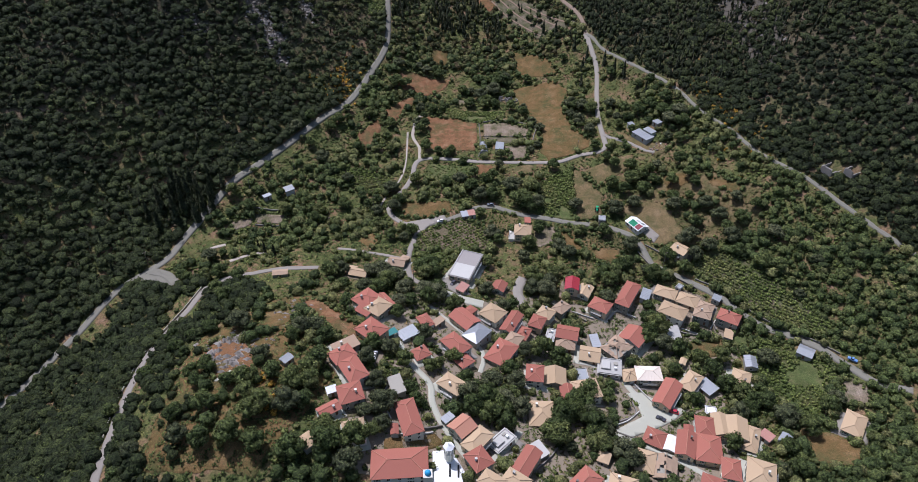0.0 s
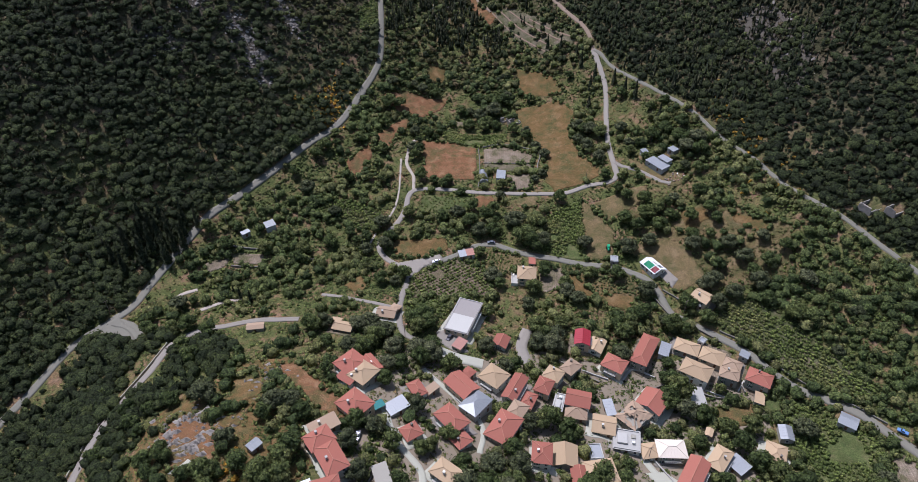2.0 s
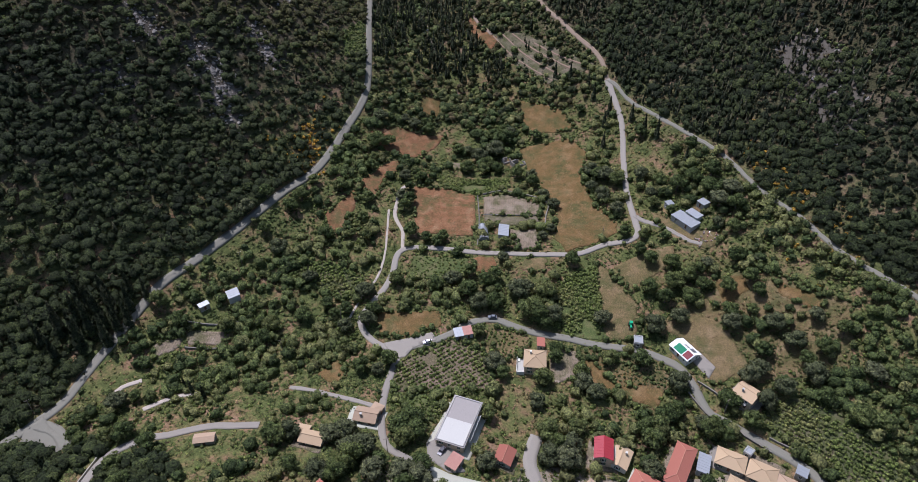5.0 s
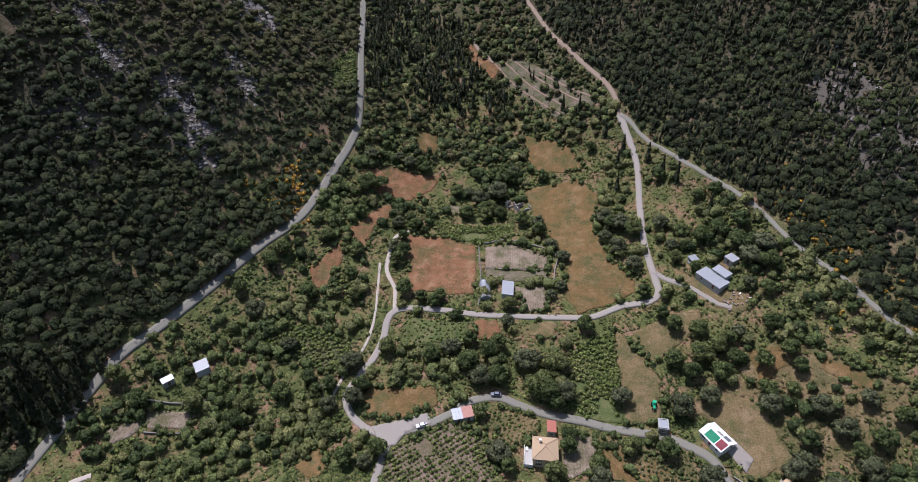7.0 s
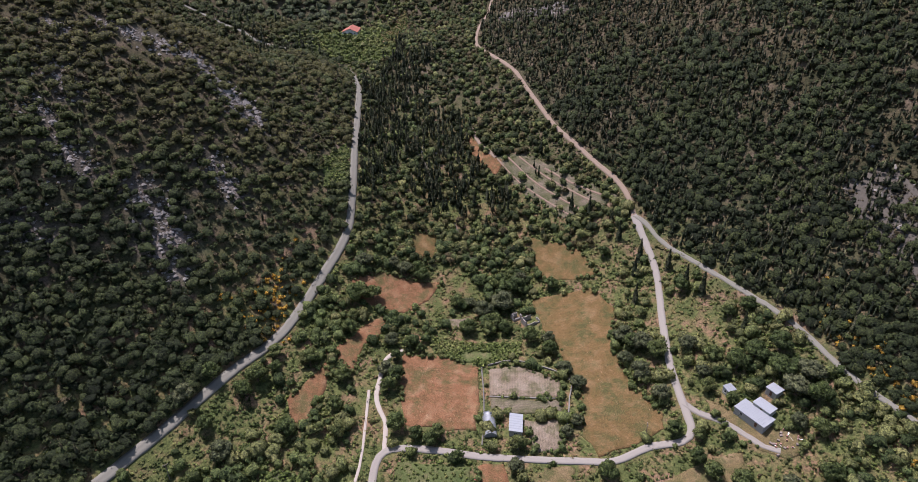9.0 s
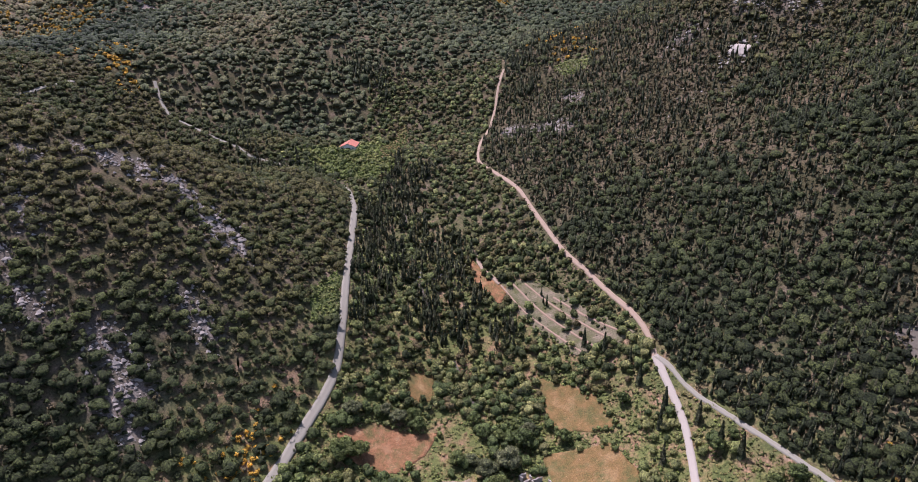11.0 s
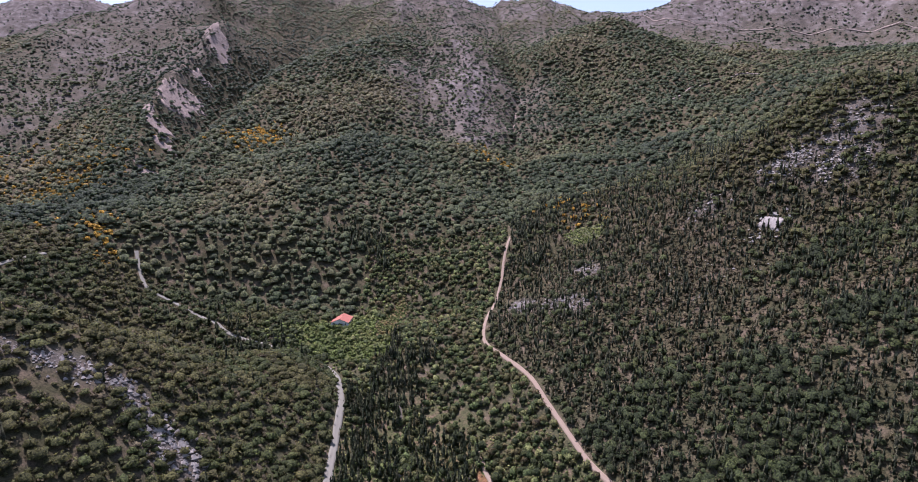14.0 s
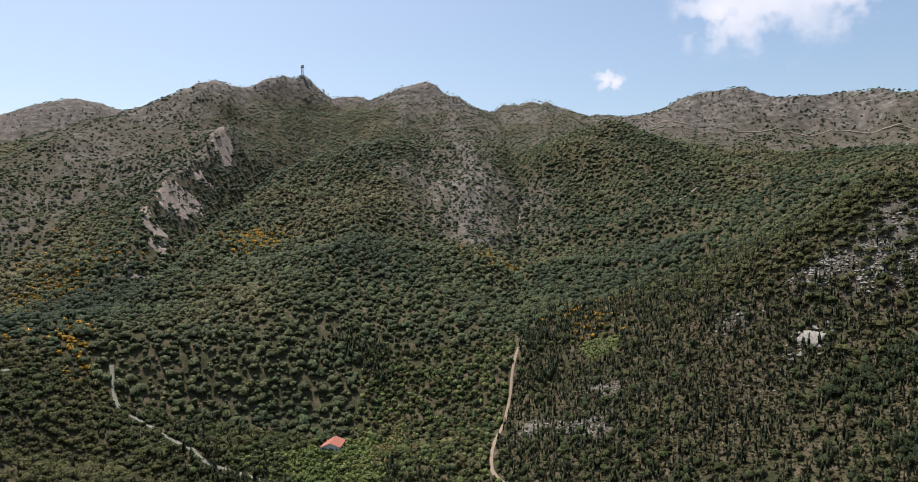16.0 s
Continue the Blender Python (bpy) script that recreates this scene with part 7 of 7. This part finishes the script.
for keys, label_ in ((("stubble", "strip", "strip_low", "upper_bare"), "dry reddish stubble tufts"), (("slope_brown", "roadside_bare_east", "kitchen_garden", "long_garden", "meadow", "meadow_top", "dry_top", "inner_meadow", "yard", "dry_bank", "garden", "upper_meadow", "olive_grove", "dry_slope", "dry_slope_low", "dry_west", "spur_dry", "spur_rock"), "rust-brown dry grass tufts"),
                     (("tilled", "weedy", "depot_yard", "tilled_strip", "glade"), "pale straw tufts on dry soil")):
    fx, fy = [], []
    for k in keys:
        q = np.array(FIELDS[k])
        x, y = RNG.uniform(*(q[:, 0].min(), q[:, 0].max()), 6000), RNG.uniform(*(q[:, 1].min(), q[:, 1].max()), 6000)
        share = min(1.0, 0.45 * np.ptp(q[:, 0]) * np.ptp(q[:, 1]) / 6000)
        ok = inside(x, y, list(FIELDS[k])) & (RNG.random(6000) < share) & (value_noise(x / 7, y / 7, 37) > 0.3)
        fx.append(x[ok]), fy.append(y[ok])
    fx, fy = np.concatenate(fx), np.concatenate(fy)
    tufts("dry_grass", label_, L_STRAW, fx, fy, RNG.uniform(0.25, 0.7, len(fx)), np.clip(0.7 * value_noise(fx / 12, fy / 12, 38) + 0.35 * RNG.random(len(fx)), 0, 0.99))
# taller thickets on the valley sides
for x0, x1, y0, y1, cut, low, label_ in ((135, 245, 140, 345, 0.40, 0.0, "dark green thickets between the two eastern roads"), (-175, -50, 275, 470, 0.54, 0.05, "green thickets below the western road"), (95, 175, 345, 470, 0.57, 0.05, "thickets round the grey farmhouse"), (-60, 100, 430, 560, 0.66, 0.1, "green thickets between the upper fields")):
    x, y = strewn(3.6, x0, x1, y0, y1)
    ok = (x > west_edge(y) + 3) & (x < east_edge(y) - 3) & open_ground(x, y) & in_view(x, y) & (fbm(x / 30, y / 30, 14, 4) + 0.5 > cut)
    x, y = keep(x, y, ok & ~inside(x, y, list(FIELDS["olive_grove"])))
    shrubs("thickets", label_, "bushes", L_TREE, x, y, 1.3 + 1.9 * RNG.random(len(x)) ** 1.6, 0.9, 26, leaf=0.19, core=0.92, tint=low + 0.35 * RNG.random(len(x)))
# hedges along the field edges
hx, hy = [], []
for key, pts in FIELDS.items():
    if key in ("vines_top", "crop", "inner_crop"):
        continue
    p = np.array(pts + pts[:1])
    for q0, q1 in zip(p, p[1:]):
        k = np.arange(0, np.linalg.norm(q1 - q0), 1.6)[:, None] / (np.linalg.norm(q1 - q0) + 1e-6)
        q = q0 + (q1 - q0) * k + RNG.normal(0, 0.8, (len(k), 2))
        q = q[value_noise(q[:, 0] / 14, q[:, 1] / 14, 71) > 0.45]
        hx.append(q[:, 0]), hy.append(q[:, 1])
hx, hy = np.concatenate(hx), np.concatenate(hy)
hx, hy = keep(hx, hy, hy < 560)
shrubs("hedgerow", "overgrown green hedges along the field edges", "hedge", L_TREE, hx, hy, 0.6 + 1.3 * RNG.random(len(hx)) ** 2, 0.9, 20, leaf=0.22, core=0.95)

# scrub on the hillside behind the village
x, y = scatter(5200, -330, 330, -190, 120)
ok = RNG.random(len(x)) < np.clip(0.5 + 1.4 * fbm(x / 40, y / 40, 18, 3), 0.08, 0.95)
x, y = keep(x, y, ok)
shrubs("hillside_scrub", "mixed green scrub on the hillside behind the village", "shrubs", L_TREE, x, y, 1.2 + 3.0 * RNG.random(len(x)) ** 2, 0.8, 4, leaf=0.36, core=0.95)

# limestone ribs on the slopes: line, spread, number of rocks, largest
RIBS = (((-206, 540), (-196, 537), 2.5, 70, 1.6), ((-190, 558), (-170, 565), 2.5, 110, 1.7), ((-170, 565), (-149, 571), 2.5, 120, 1.9), ((-149, 571), (-128, 559), 3.0, 150, 2.1), ((-130, 560), (-110, 549), 4.0, 230, 2.2), ((-197, 515), (-183, 499), 2.5, 110, 1.8),
        ((-193, 485), (-187, 483), 2.5, 60, 1.8), ((-176, 473), (-168, 466), 3.0, 90, 1.8), ((-147, 472), (-128, 457), 3.5, 200, 1.9), ((-126, 505), (-111, 494), 3.0, 130, 1.8), ((-185, 432), (-174, 432), 3.0, 70, 1.6), ((-137, 449), (-124, 442), 3.0, 80, 1.6),
        ((204, 724), (220, 719), 3.0, 150, 1.9), ((220, 725), (225, 716), 2.5, 90, 1.9), ((226, 700), (240, 706), 3.0, 150, 2.0), ((225, 716), (260, 722), 5.0, 110, 1.5), ((241, 693), (254, 694), 3.5, 90, 1.7), ((243, 711), (266, 712), 4.0, 60, 2.0),
        ((43, 768), (55, 752), 3.0, 90, 1.8), ((64, 746), (84, 720), 3.5, 170, 2.0), ((87, 770), (98, 749), 3.0, 80, 1.8), ((166, 732), (173, 731), 3.0, 60, 1.8), ((147, 728), (153, 692), 9.0, 40, 0.9), ((162, 689), (163, 665), 9.0, 40, 0.9), ((128, 695), (137, 659), 9.0, 36, 0.9))


def off_ribs(x, y, chance):
    d = np.full(len(x), 1e9)
    for p0, p1, wide, n, big in RIBS[:-3]:
        ux, uy = p1[0] - p0[0], p1[1] - p0[1]
        t = np.clip(((x - p0[0]) * ux + (y - p0[1]) * uy) / (ux * ux + uy * uy), 0, 1)
        d = np.minimum(d, np.hypot(x - p0[0] - t * ux, y - p0[1] - t * uy) / wide)
    return (d > 1.1) | (RNG.random(len(x)) > chance)


# stony brown soil round the ribs
near_rib = np.full(len(_co), 1e9)
for p0, p1, wide, n, big in RIBS:
    if wide > 6:
        continue
    ux, uy = p1[0] - p0[0], p1[1] - p0[1]
    t = np.clip(((_co[:, 0] - p0[0]) * ux + (_co[:, 1] - p0[1]) * uy) / (ux * ux + uy * uy), 0, 1)
    near_rib = np.minimum(near_rib, np.hypot(_co[:, 0] - p0[0] - t * ux, _co[:, 1] - p0[1] - t * uy) / wide)
stony = np.maximum(bareness(_co[:, 0], _co[:, 1]) * _far, 0.7 * np.exp(-(near_rib / 2.4) ** 2))
ground.data.attributes["bare"].data.foreach_set("value", stony.astype(np.float32))


# maquis on both slopes
for side in (-1, 1):
    if side < 0:
        x, y = strewn(2.75, -430, -30, 118, 800)
        ok = x < west_edge(y) - 2.2
    else:
        x, y = strewn(2.3, 10, 460, 140, 900)
        ok = x > east_edge(y) + 2.2
    ok &= open_ground(x, y) & in_view(x, y) & off_ribs(x, y, 0.6)
    thin = fbm(x / 55, y / 55, 20 + side, 3) * 2
    if side > 0:
        thin = thin - 0.12 - 0.1 * ease((620 - y) / 100)
    if side < 0:
        thin = thin - 0.2 - 0.12 * ease((300 - y) / 60) + 0.16 * ease((y - 410) / 40) * ease((640 - y) / 60)
    ok &= RNG.random(len(x)) > np.clip(0.18 + 1.1 * thin, 0.04, 0.7)
    x, y = keep(x, y, ok)
    kind_ = RNG.random(len(x))
    crest = ease((smooth_height(x, y) - 150) / 80) * ease((y - 520) / 120)
    brown = 0.06 + 0.3 * ease((y - 480) / 130) * (1 - 0.8 * crest) + 0.5 * np.exp(-((x - 197) / 22) ** 2 - ((y - 432) / 45) ** 2) + 0.35 * np.exp(-((x - 150) / 30) ** 2 - ((y - 690) / 60) ** 2)
    dry_ = kind_ < (0.10 + 0.12 * ease((y - 410) / 60) if side < 0 else brown)
    cyp_ = (kind_ > (0.97 if side < 0 else 0.62 + 0.3 * crest)) & (y > (150 if side < 0 else 400))
    green_ = ~dry_ & ~cyp_
    rr = (1.25 if side < 0 else 1.0) + (2.8 if side < 0 else 2.6) * RNG.random(len(x)) ** 2.4
    # tint by patches; darker on near slopes, lighter up-valley and on the eastern crest
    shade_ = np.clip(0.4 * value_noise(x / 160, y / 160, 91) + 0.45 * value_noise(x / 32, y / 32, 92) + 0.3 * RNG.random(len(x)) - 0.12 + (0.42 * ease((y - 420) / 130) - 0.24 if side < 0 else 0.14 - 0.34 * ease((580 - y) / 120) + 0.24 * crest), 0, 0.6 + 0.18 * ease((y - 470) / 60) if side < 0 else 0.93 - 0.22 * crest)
    where_ = "western" if side < 0 else "eastern"
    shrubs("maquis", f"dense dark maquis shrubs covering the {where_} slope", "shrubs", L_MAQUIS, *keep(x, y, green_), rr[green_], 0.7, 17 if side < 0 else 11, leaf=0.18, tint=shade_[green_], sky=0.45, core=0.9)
    shrubs("dry_scrub", f"grey-brown dry scrub on the {where_} slope", "shrubs", L_DRY, *keep(x, y, dry_), rr[dry_] * 0.75, 0.6, 11, leaf=0.24, core=0.8, heart_of=TUFT)
    shrubs("cypress_wood", f"slender young cypresses on the {where_} slope", "trees", L_CYPRESS, *keep(x, y, cyp_), 0.55 + 0.6 * RNG.random(cyp_.sum()) ** 1.5, 4.4, 9, cone=True, leaf=0.55, sink=0.05)

# dense low woods on the feet of both slopes
for side in (-1, 1):
    x, y = strewn(3.3, -330, -60, 118, 430) if side < 0 else strewn(3.3, 60, 330, 130, 660)
    ok = (x < west_edge(y) - 2.5) if side < 0 else (x > east_edge(y) + 2.5)
    x, y = keep(x, y, ok & open_ground(x, y) & in_view(x, y) & (value_noise(x / 24, y / 24, 96) > (0.2 if side < 0 else 0.33 + 0.3 * ease((y - 560) / 100))))
    shrubs("slope_wood", f"dense dark green low wood at the foot of the {'western' if side < 0 else 'eastern'} slope", "woods", L_MAQUIS, x, y, 1.5 + 2.0 * RNG.random(len(x)) ** 2, 0.85, 14, leaf=0.18, tint=np.clip(0.05 + 0.35 * value_noise(x / 40, y / 40, 97) + 0.2 * RNG.random(len(x)), 0, 0.6), sky=0.4, core=0.92)

# the same woods going on beside and behind the village
x, y = strewn(4.6, -430, 430, 20, 330)
x, y = keep(x, y, (np.abs(x) > 150) & ~in_view(x, y) & open_ground(x, y) & (value_noise(x / 24, y / 24, 98) > 0.25))
shrubs("slope_wood", "dense dark green low wood on the slopes beside the village", "woods", L_MAQUIS, x, y, 1.8 + 2.2 * RNG.random(len(x)) ** 2, 0.85, 0, tint=0.1 + 0.4 * RNG.random(len(x)), sky=0.4, core=0.95)

# dry stalks between the shrubs of the eastern slope
x, y = scatter(22000, 60, 300, 460, 800)
ok = (x > east_edge(y) + 2) & open_ground(x, y) & in_view(x, y) & (RNG.random(len(x)) < 0.25 + 0.9 * value_noise(x / 30, y / 30, 66))
x, y = keep(x, y, ok)
tufts("dry_stalks", "brown dry stalks between the shrubs", L_DRY, x, y, RNG.uniform(0.6, 1.5, len(x)), 0.3 + 0.69 * RNG.random(len(x)))

# cypress wood and scrub in the upper valley
x, y = scatter(15000, -85, 110, 500, 900)
ok = (x > west_edge(y) + 3) & (x < east_edge(y) - 3) & open_ground(x, y)
gx, gy = x + 34 * (value_noise(x / 20, y / 20, 59) - 0.5), y + 70 * (value_noise(x / 26, y / 26, 60) - 0.5)
grove = ((gx > -62) & (gx < -24) & (gy > 560) & (gy < 725)) | ((gx > -16) & (gx < 9) & (gy > 545) & (gy < 640)) | (value_noise(x / 25, y / 25, 55) > 0.78) & (y < 760)
cy = ok & grove & (RNG.random(len(x)) < 0.12 + 0.6 * value_noise(x / 8, y / 8, 57))
shrubs("cypress_grove", "dense dark cypress grove along the stream", "trees", L_CYPRESS, *keep(x, y, cy), 0.75 + 0.85 * RNG.random(cy.sum()) ** 1.5, 3.9, 22, cone=True, leaf=0.5, sink=0.05, tint=RNG.random(cy.sum()) * 0.95)
sc = ok & (~grove | (RNG.random(len(x)) < 0.45)) & (RNG.random(len(x)) < 0.75 + 1.2 * fbm(x / 22, y / 22, 61, 3))
olive_ = RNG.random(len(x)) < 0.62
for material, label_, some in ((L_TREE, "mixed green scrub in the upper valley", sc & ~olive_), (L_MAQUIS, "olive-brown scrub in the upper valley", sc & olive_)):
    shrubs("valley_scrub", label_, "shrubs", material, *keep(x, y, some), 0.8 + 2.1 * RNG.random(some.sum()) ** 1.6, 0.95, 16, leaf=0.2, core=0.95, tint=0.25 + 0.7 * RNG.random(some.sum()))

# woods behind and scrub on the mountains, thinning out upwards: range of distance from the upper valley, spacing
for d0, d1, gap, sprays_, heart_, big in ((400, 900, 4.8, 3, CLUMP, 1.03), (900, 1500, 6.1, 0, CLUMP, 1.1), (1500, 2450, 6.3, 0, TUFT, 1.1), (2450, 3150, 11.5, 0, TUFT, 1.25)):
    x, y = strewn(gap, -0.78 * d1 - 60, 0.78 * d1 + 60, 560, 330 + d1)
    away = np.hypot(x - 4.5, y - 328)
    ok = (away >= d0) & (away < d1) & (np.abs(x) < 0.76 * (y - 250) + 40)
    x, y = keep(x, y, ok)
    done = (x > 10) & (x < 460) & (y < 900) & (x > east_edge(y)) | (x < -30) & (x > -430) & (y < 800) & (x < west_edge(y)) | (y < 900) & (x > west_edge(y)) & (x < east_edge(y))
    x, y = keep(x, y, ~done & open_ground(x, y))
    bare = bareness(x, y)
    in_scar = np.zeros(len(x), bool)
    for pts in SCARS:
        in_scar |= inside(x, y, list(pts))
    stand = 1 - np.clip(0.9 * bare, 0, 0.5) * (0.5 + 0.8 * value_noise(x / 34, y / 34, 77)) - 0.3 * ease((value_noise(x / 20, y / 20, 78) - 0.7) / 0.2)
    ok = (RNG.random(len(x)) < stand) & (~in_scar | (RNG.random(len(x)) < 1.9 * value_noise(x / 16, y / 16, 79) - 0.5))
    x, y, bare = x[ok], y[ok], bare[ok]
    # the ravine's shade is put into the tint: leaves darken along its line
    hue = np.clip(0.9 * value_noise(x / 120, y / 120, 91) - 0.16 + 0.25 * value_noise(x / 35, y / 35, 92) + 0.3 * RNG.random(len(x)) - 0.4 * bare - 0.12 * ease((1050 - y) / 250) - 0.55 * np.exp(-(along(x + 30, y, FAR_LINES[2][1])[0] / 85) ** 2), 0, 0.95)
    size = big * (1.6 + 3.2 * RNG.random(len(x)) ** 2.2) * (1 - 0.2 * bare)
    far_ = d0 >= 1500
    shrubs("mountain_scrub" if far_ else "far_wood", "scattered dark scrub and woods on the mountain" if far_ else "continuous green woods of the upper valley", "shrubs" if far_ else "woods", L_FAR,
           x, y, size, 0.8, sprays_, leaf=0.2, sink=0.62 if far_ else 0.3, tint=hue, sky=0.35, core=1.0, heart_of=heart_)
# dark cypress stands in the far woods
x, y = np.concatenate([RNG.normal(cx, s, n) for cx, cy_, s, n in FAR_CYPRESS]), np.concatenate([RNG.normal(cy_, s * 0.8, n) for cx, cy_, s, n in FAR_CYPRESS])
x, y = keep(x, y, open_ground(x, y))
shrubs("cypress_stand", "dark slender cypresses standing out of the far woods", "trees", L_CYPRESS, x, y, RNG.uniform(0.9, 1.5, len(x)), 4.6, 10, cone=True, leaf=0.5, sink=0.05)

# lighter thickets round the far red-roofed house
x, y = np.concatenate([RNG.normal(-108, 17, 420), RNG.normal(-80, 13, 420), RNG.normal(-62, 8, 200)]), np.concatenate([RNG.normal(760, 13, 420), RNG.normal(752, 14, 420), RNG.normal(800, 26, 200)])
x, y = keep(x, y, open_ground(x, y) & (np.hypot(x + 92, y - 768) > 9))
shrubs("thicket", "light green thickets round the far house", "shrubs", L_GRASS, x, y, 0.8 + 2.0 * RNG.random(len(x)) ** 2, 0.6, 14, leaf=0.25, tint=0.8 * value_noise(x / 14, y / 14, 35))

# yellow broom
bx, by = [], []
for cx, cy_, spread_, n in ((-85, 444, 7, 40), (-87, 432, 6, 30), (-80, 460, 6, 25), (166, 398, 6, 26), (169, 371, 6, 28), (175, 352, 7, 30), (161, 411, 6, 20), (-66, 156, 4, 12), (-74, 169, 4, 12), (-300, 1215, 16, 120), (-285, 1255, 16, 120), (-500, 1085, 40, 260), (-470, 1060, 30, 160), (-600, 1240, 40, 90), (40, 1185, 16, 90), (109, 845, 10, 20), (96, 900, 10, 18), (-285, 800, 12, 30), (-310, 830, 14, 40)):
    bx.append(RNG.normal(cx, spread_, n)), by.append(RNG.normal(cy_, spread_ * 1.3, n))
bx, by = np.concatenate(bx), np.concatenate(by)
bx, by = keep(bx, by, open_ground(bx, by))
shrubs("broom", "yellow flowering broom bushes beside the road", "shrubs", L_BROOM, bx, by, np.where(by > 800, 2.3, 1.1) * RNG.uniform(0.6, 1.2, len(bx)), 0.8, 18)

# crops in rows
def rows_in(poly, gap, row, turn):
    p = np.array(poly)
    c, r = p.mean(0), 70
    u, v = np.meshgrid(np.arange(-r, r, gap), np.arange(-r, r, row))
    u, v = u.ravel() + RNG.normal(0, gap * 0.12, u.size), v.ravel() + RNG.normal(0, row * 0.06, u.size)
    a = radians(turn)
    x, y = c[0] + u * math.cos(a) - v * math.sin(a), c[1] + u * math.sin(a) + v * math.cos(a)
    ok = inside(x, y, list(poly)) & (value_noise(x / 9, y / 9, 33) > 0.15)
    return x[ok], y[ok]


for key, label, material, gap, row, turn, r_, ragged in (
        ("vineyard", "dotted rows of low green vines", L_GRASS, 1.6, 2.2, 35, 0.82, 0.14), ("squash", "large-leaved pale green vegetables", L_GRASS, 1.3, 1.8, 30, 0.95, 0.4), ("squash_east", "large-leaved pale green vegetables", L_GRASS, 1.3, 1.7, -40, 0.9, 0.35),
        ("crop", "bright green weedy crop plants", L_GRASS, 1.2, 1.4, 82, 0.95, 0.9), ("crop_east", "bright green weedy crop plants", L_GRASS, 1.4, 1.7, -35, 0.9, 0.5), ("vines_top", "bright green crop plants", L_GRASS, 1.2, 1.4, -5, 0.95, 0.5), ("inner_crop", "patchy green crop plants", L_GRASS, 1.8, 2.0, 0, 0.6, 0.7),
        ("leafy_meadow", "bright leafy undergrowth of the meadow", L_GRASS, 2.1, 2.4, 25, 1.35, 1.6), ("leafy_meadow", "green bushes on the overgrown meadow", L_TREE, 5.5, 6.5, 10, 2.3, 3.0),
        ("glade", "rough grass and weeds of the glade", L_WEED, 1.9, 2.1, 10, 1.0, 0.9), ("east_glade", "light green plants in a glade", L_GRASS, 1.8, 2.0, 20, 1.0, 0.8), ("leafy_slope", "bright leafy plants on a slope", L_GRASS, 1.6, 1.9, 0, 0.8, 0.6), ("garden_low", "overgrown garden plants", L_GRASS, 1.6, 1.8, 10, 0.8, 0.8), ("kitchen_garden", "mixed garden vegetables beside the road", L_GRASS, 1.5, 1.9, 70, 0.6, 0.5), ("long_garden", "mixed garden vegetables beside the road", L_TREE, 1.5, 1.9, -15, 0.6, 0.5)):
    x, y = rows_in(FIELDS[key], gap, row, turn)
    x, y = x + RNG.normal(0, ragged * 0.6, len(x)), y + RNG.normal(0, ragged * 0.6, len(x))
    shrubs("crop_rows", label, "crops", material, x, y, r_ * RNG.uniform(0.55, 1.3, len(x)), 0.85, 9, leaf=0.4, tint=np.clip(0.6 * value_noise(x / 11, y / 11, 34) + 0.4 * RNG.random(len(x)), 0, 0.99))

# loose limestone among the shrubs
rx, ry, rs = [], [], []
for p0, p1, wide, n, big in RIBS:
    t = RNG.random(n)
    n = int(n * 1.3)
    t = RNG.random(n)
    rx.append(p0[0] + (p1[0] - p0[0]) * t + RNG.normal(0, wide * 1.5, n)), ry.append(p0[1] + (p1[1] - p0[1]) * t + RNG.normal(0, wide * 1.5, n)), rs.append(0.25 + 0.62 * big * RNG.random(n) ** 2)
for cx, cy_, sx, sy, n in ((195, 447, 9, 14, 40), (200, 426, 8, 10, 25), (-92, 178, 2.5, 2.2, 60), (-101, 183, 2.5, 5, 50), (-95, 192, 6, 2.5, 60), (-84, 186, 4, 6, 50), (-75, 215, 6, 5, 40), (-2, 602, 4, 10, 30), (-26, 600, 3, 14, 30), (193, 692, 6, 4, 90)):
    rx.append(RNG.normal(cx, sx, n)), ry.append(RNG.normal(cy_, sy, n)), rs.append(0.4 + 1.3 * RNG.random(n) ** 2)
rx, ry, rs = np.concatenate(rx), np.concatenate(ry), np.concatenate(rs)
n = len(rx)
oc = OCTA[None] * (0.6 + 0.8 * RNG.random((n, 6, 1))) * rs[:, None, None] * np.array([1.2, 1.0, 0.9]) * np.where(rs > 2, 1.15, 1.0)[:, None, None]
oc = oc + np.stack([rx, ry, height(rx, ry) + 0.1], 1)[:, None]
me = raw_mesh("limestone_boulders", oc.reshape(-1, 3), (np.arange(n)[:, None, None] * 6 + OCTA_F[None]).reshape(-1, 3))
me.materials.append(M_PALE_ROCK)
tagged(new("limestone_boulders", me), "pale grey limestone boulders among the shrubs", "rocks", kind="stuff")
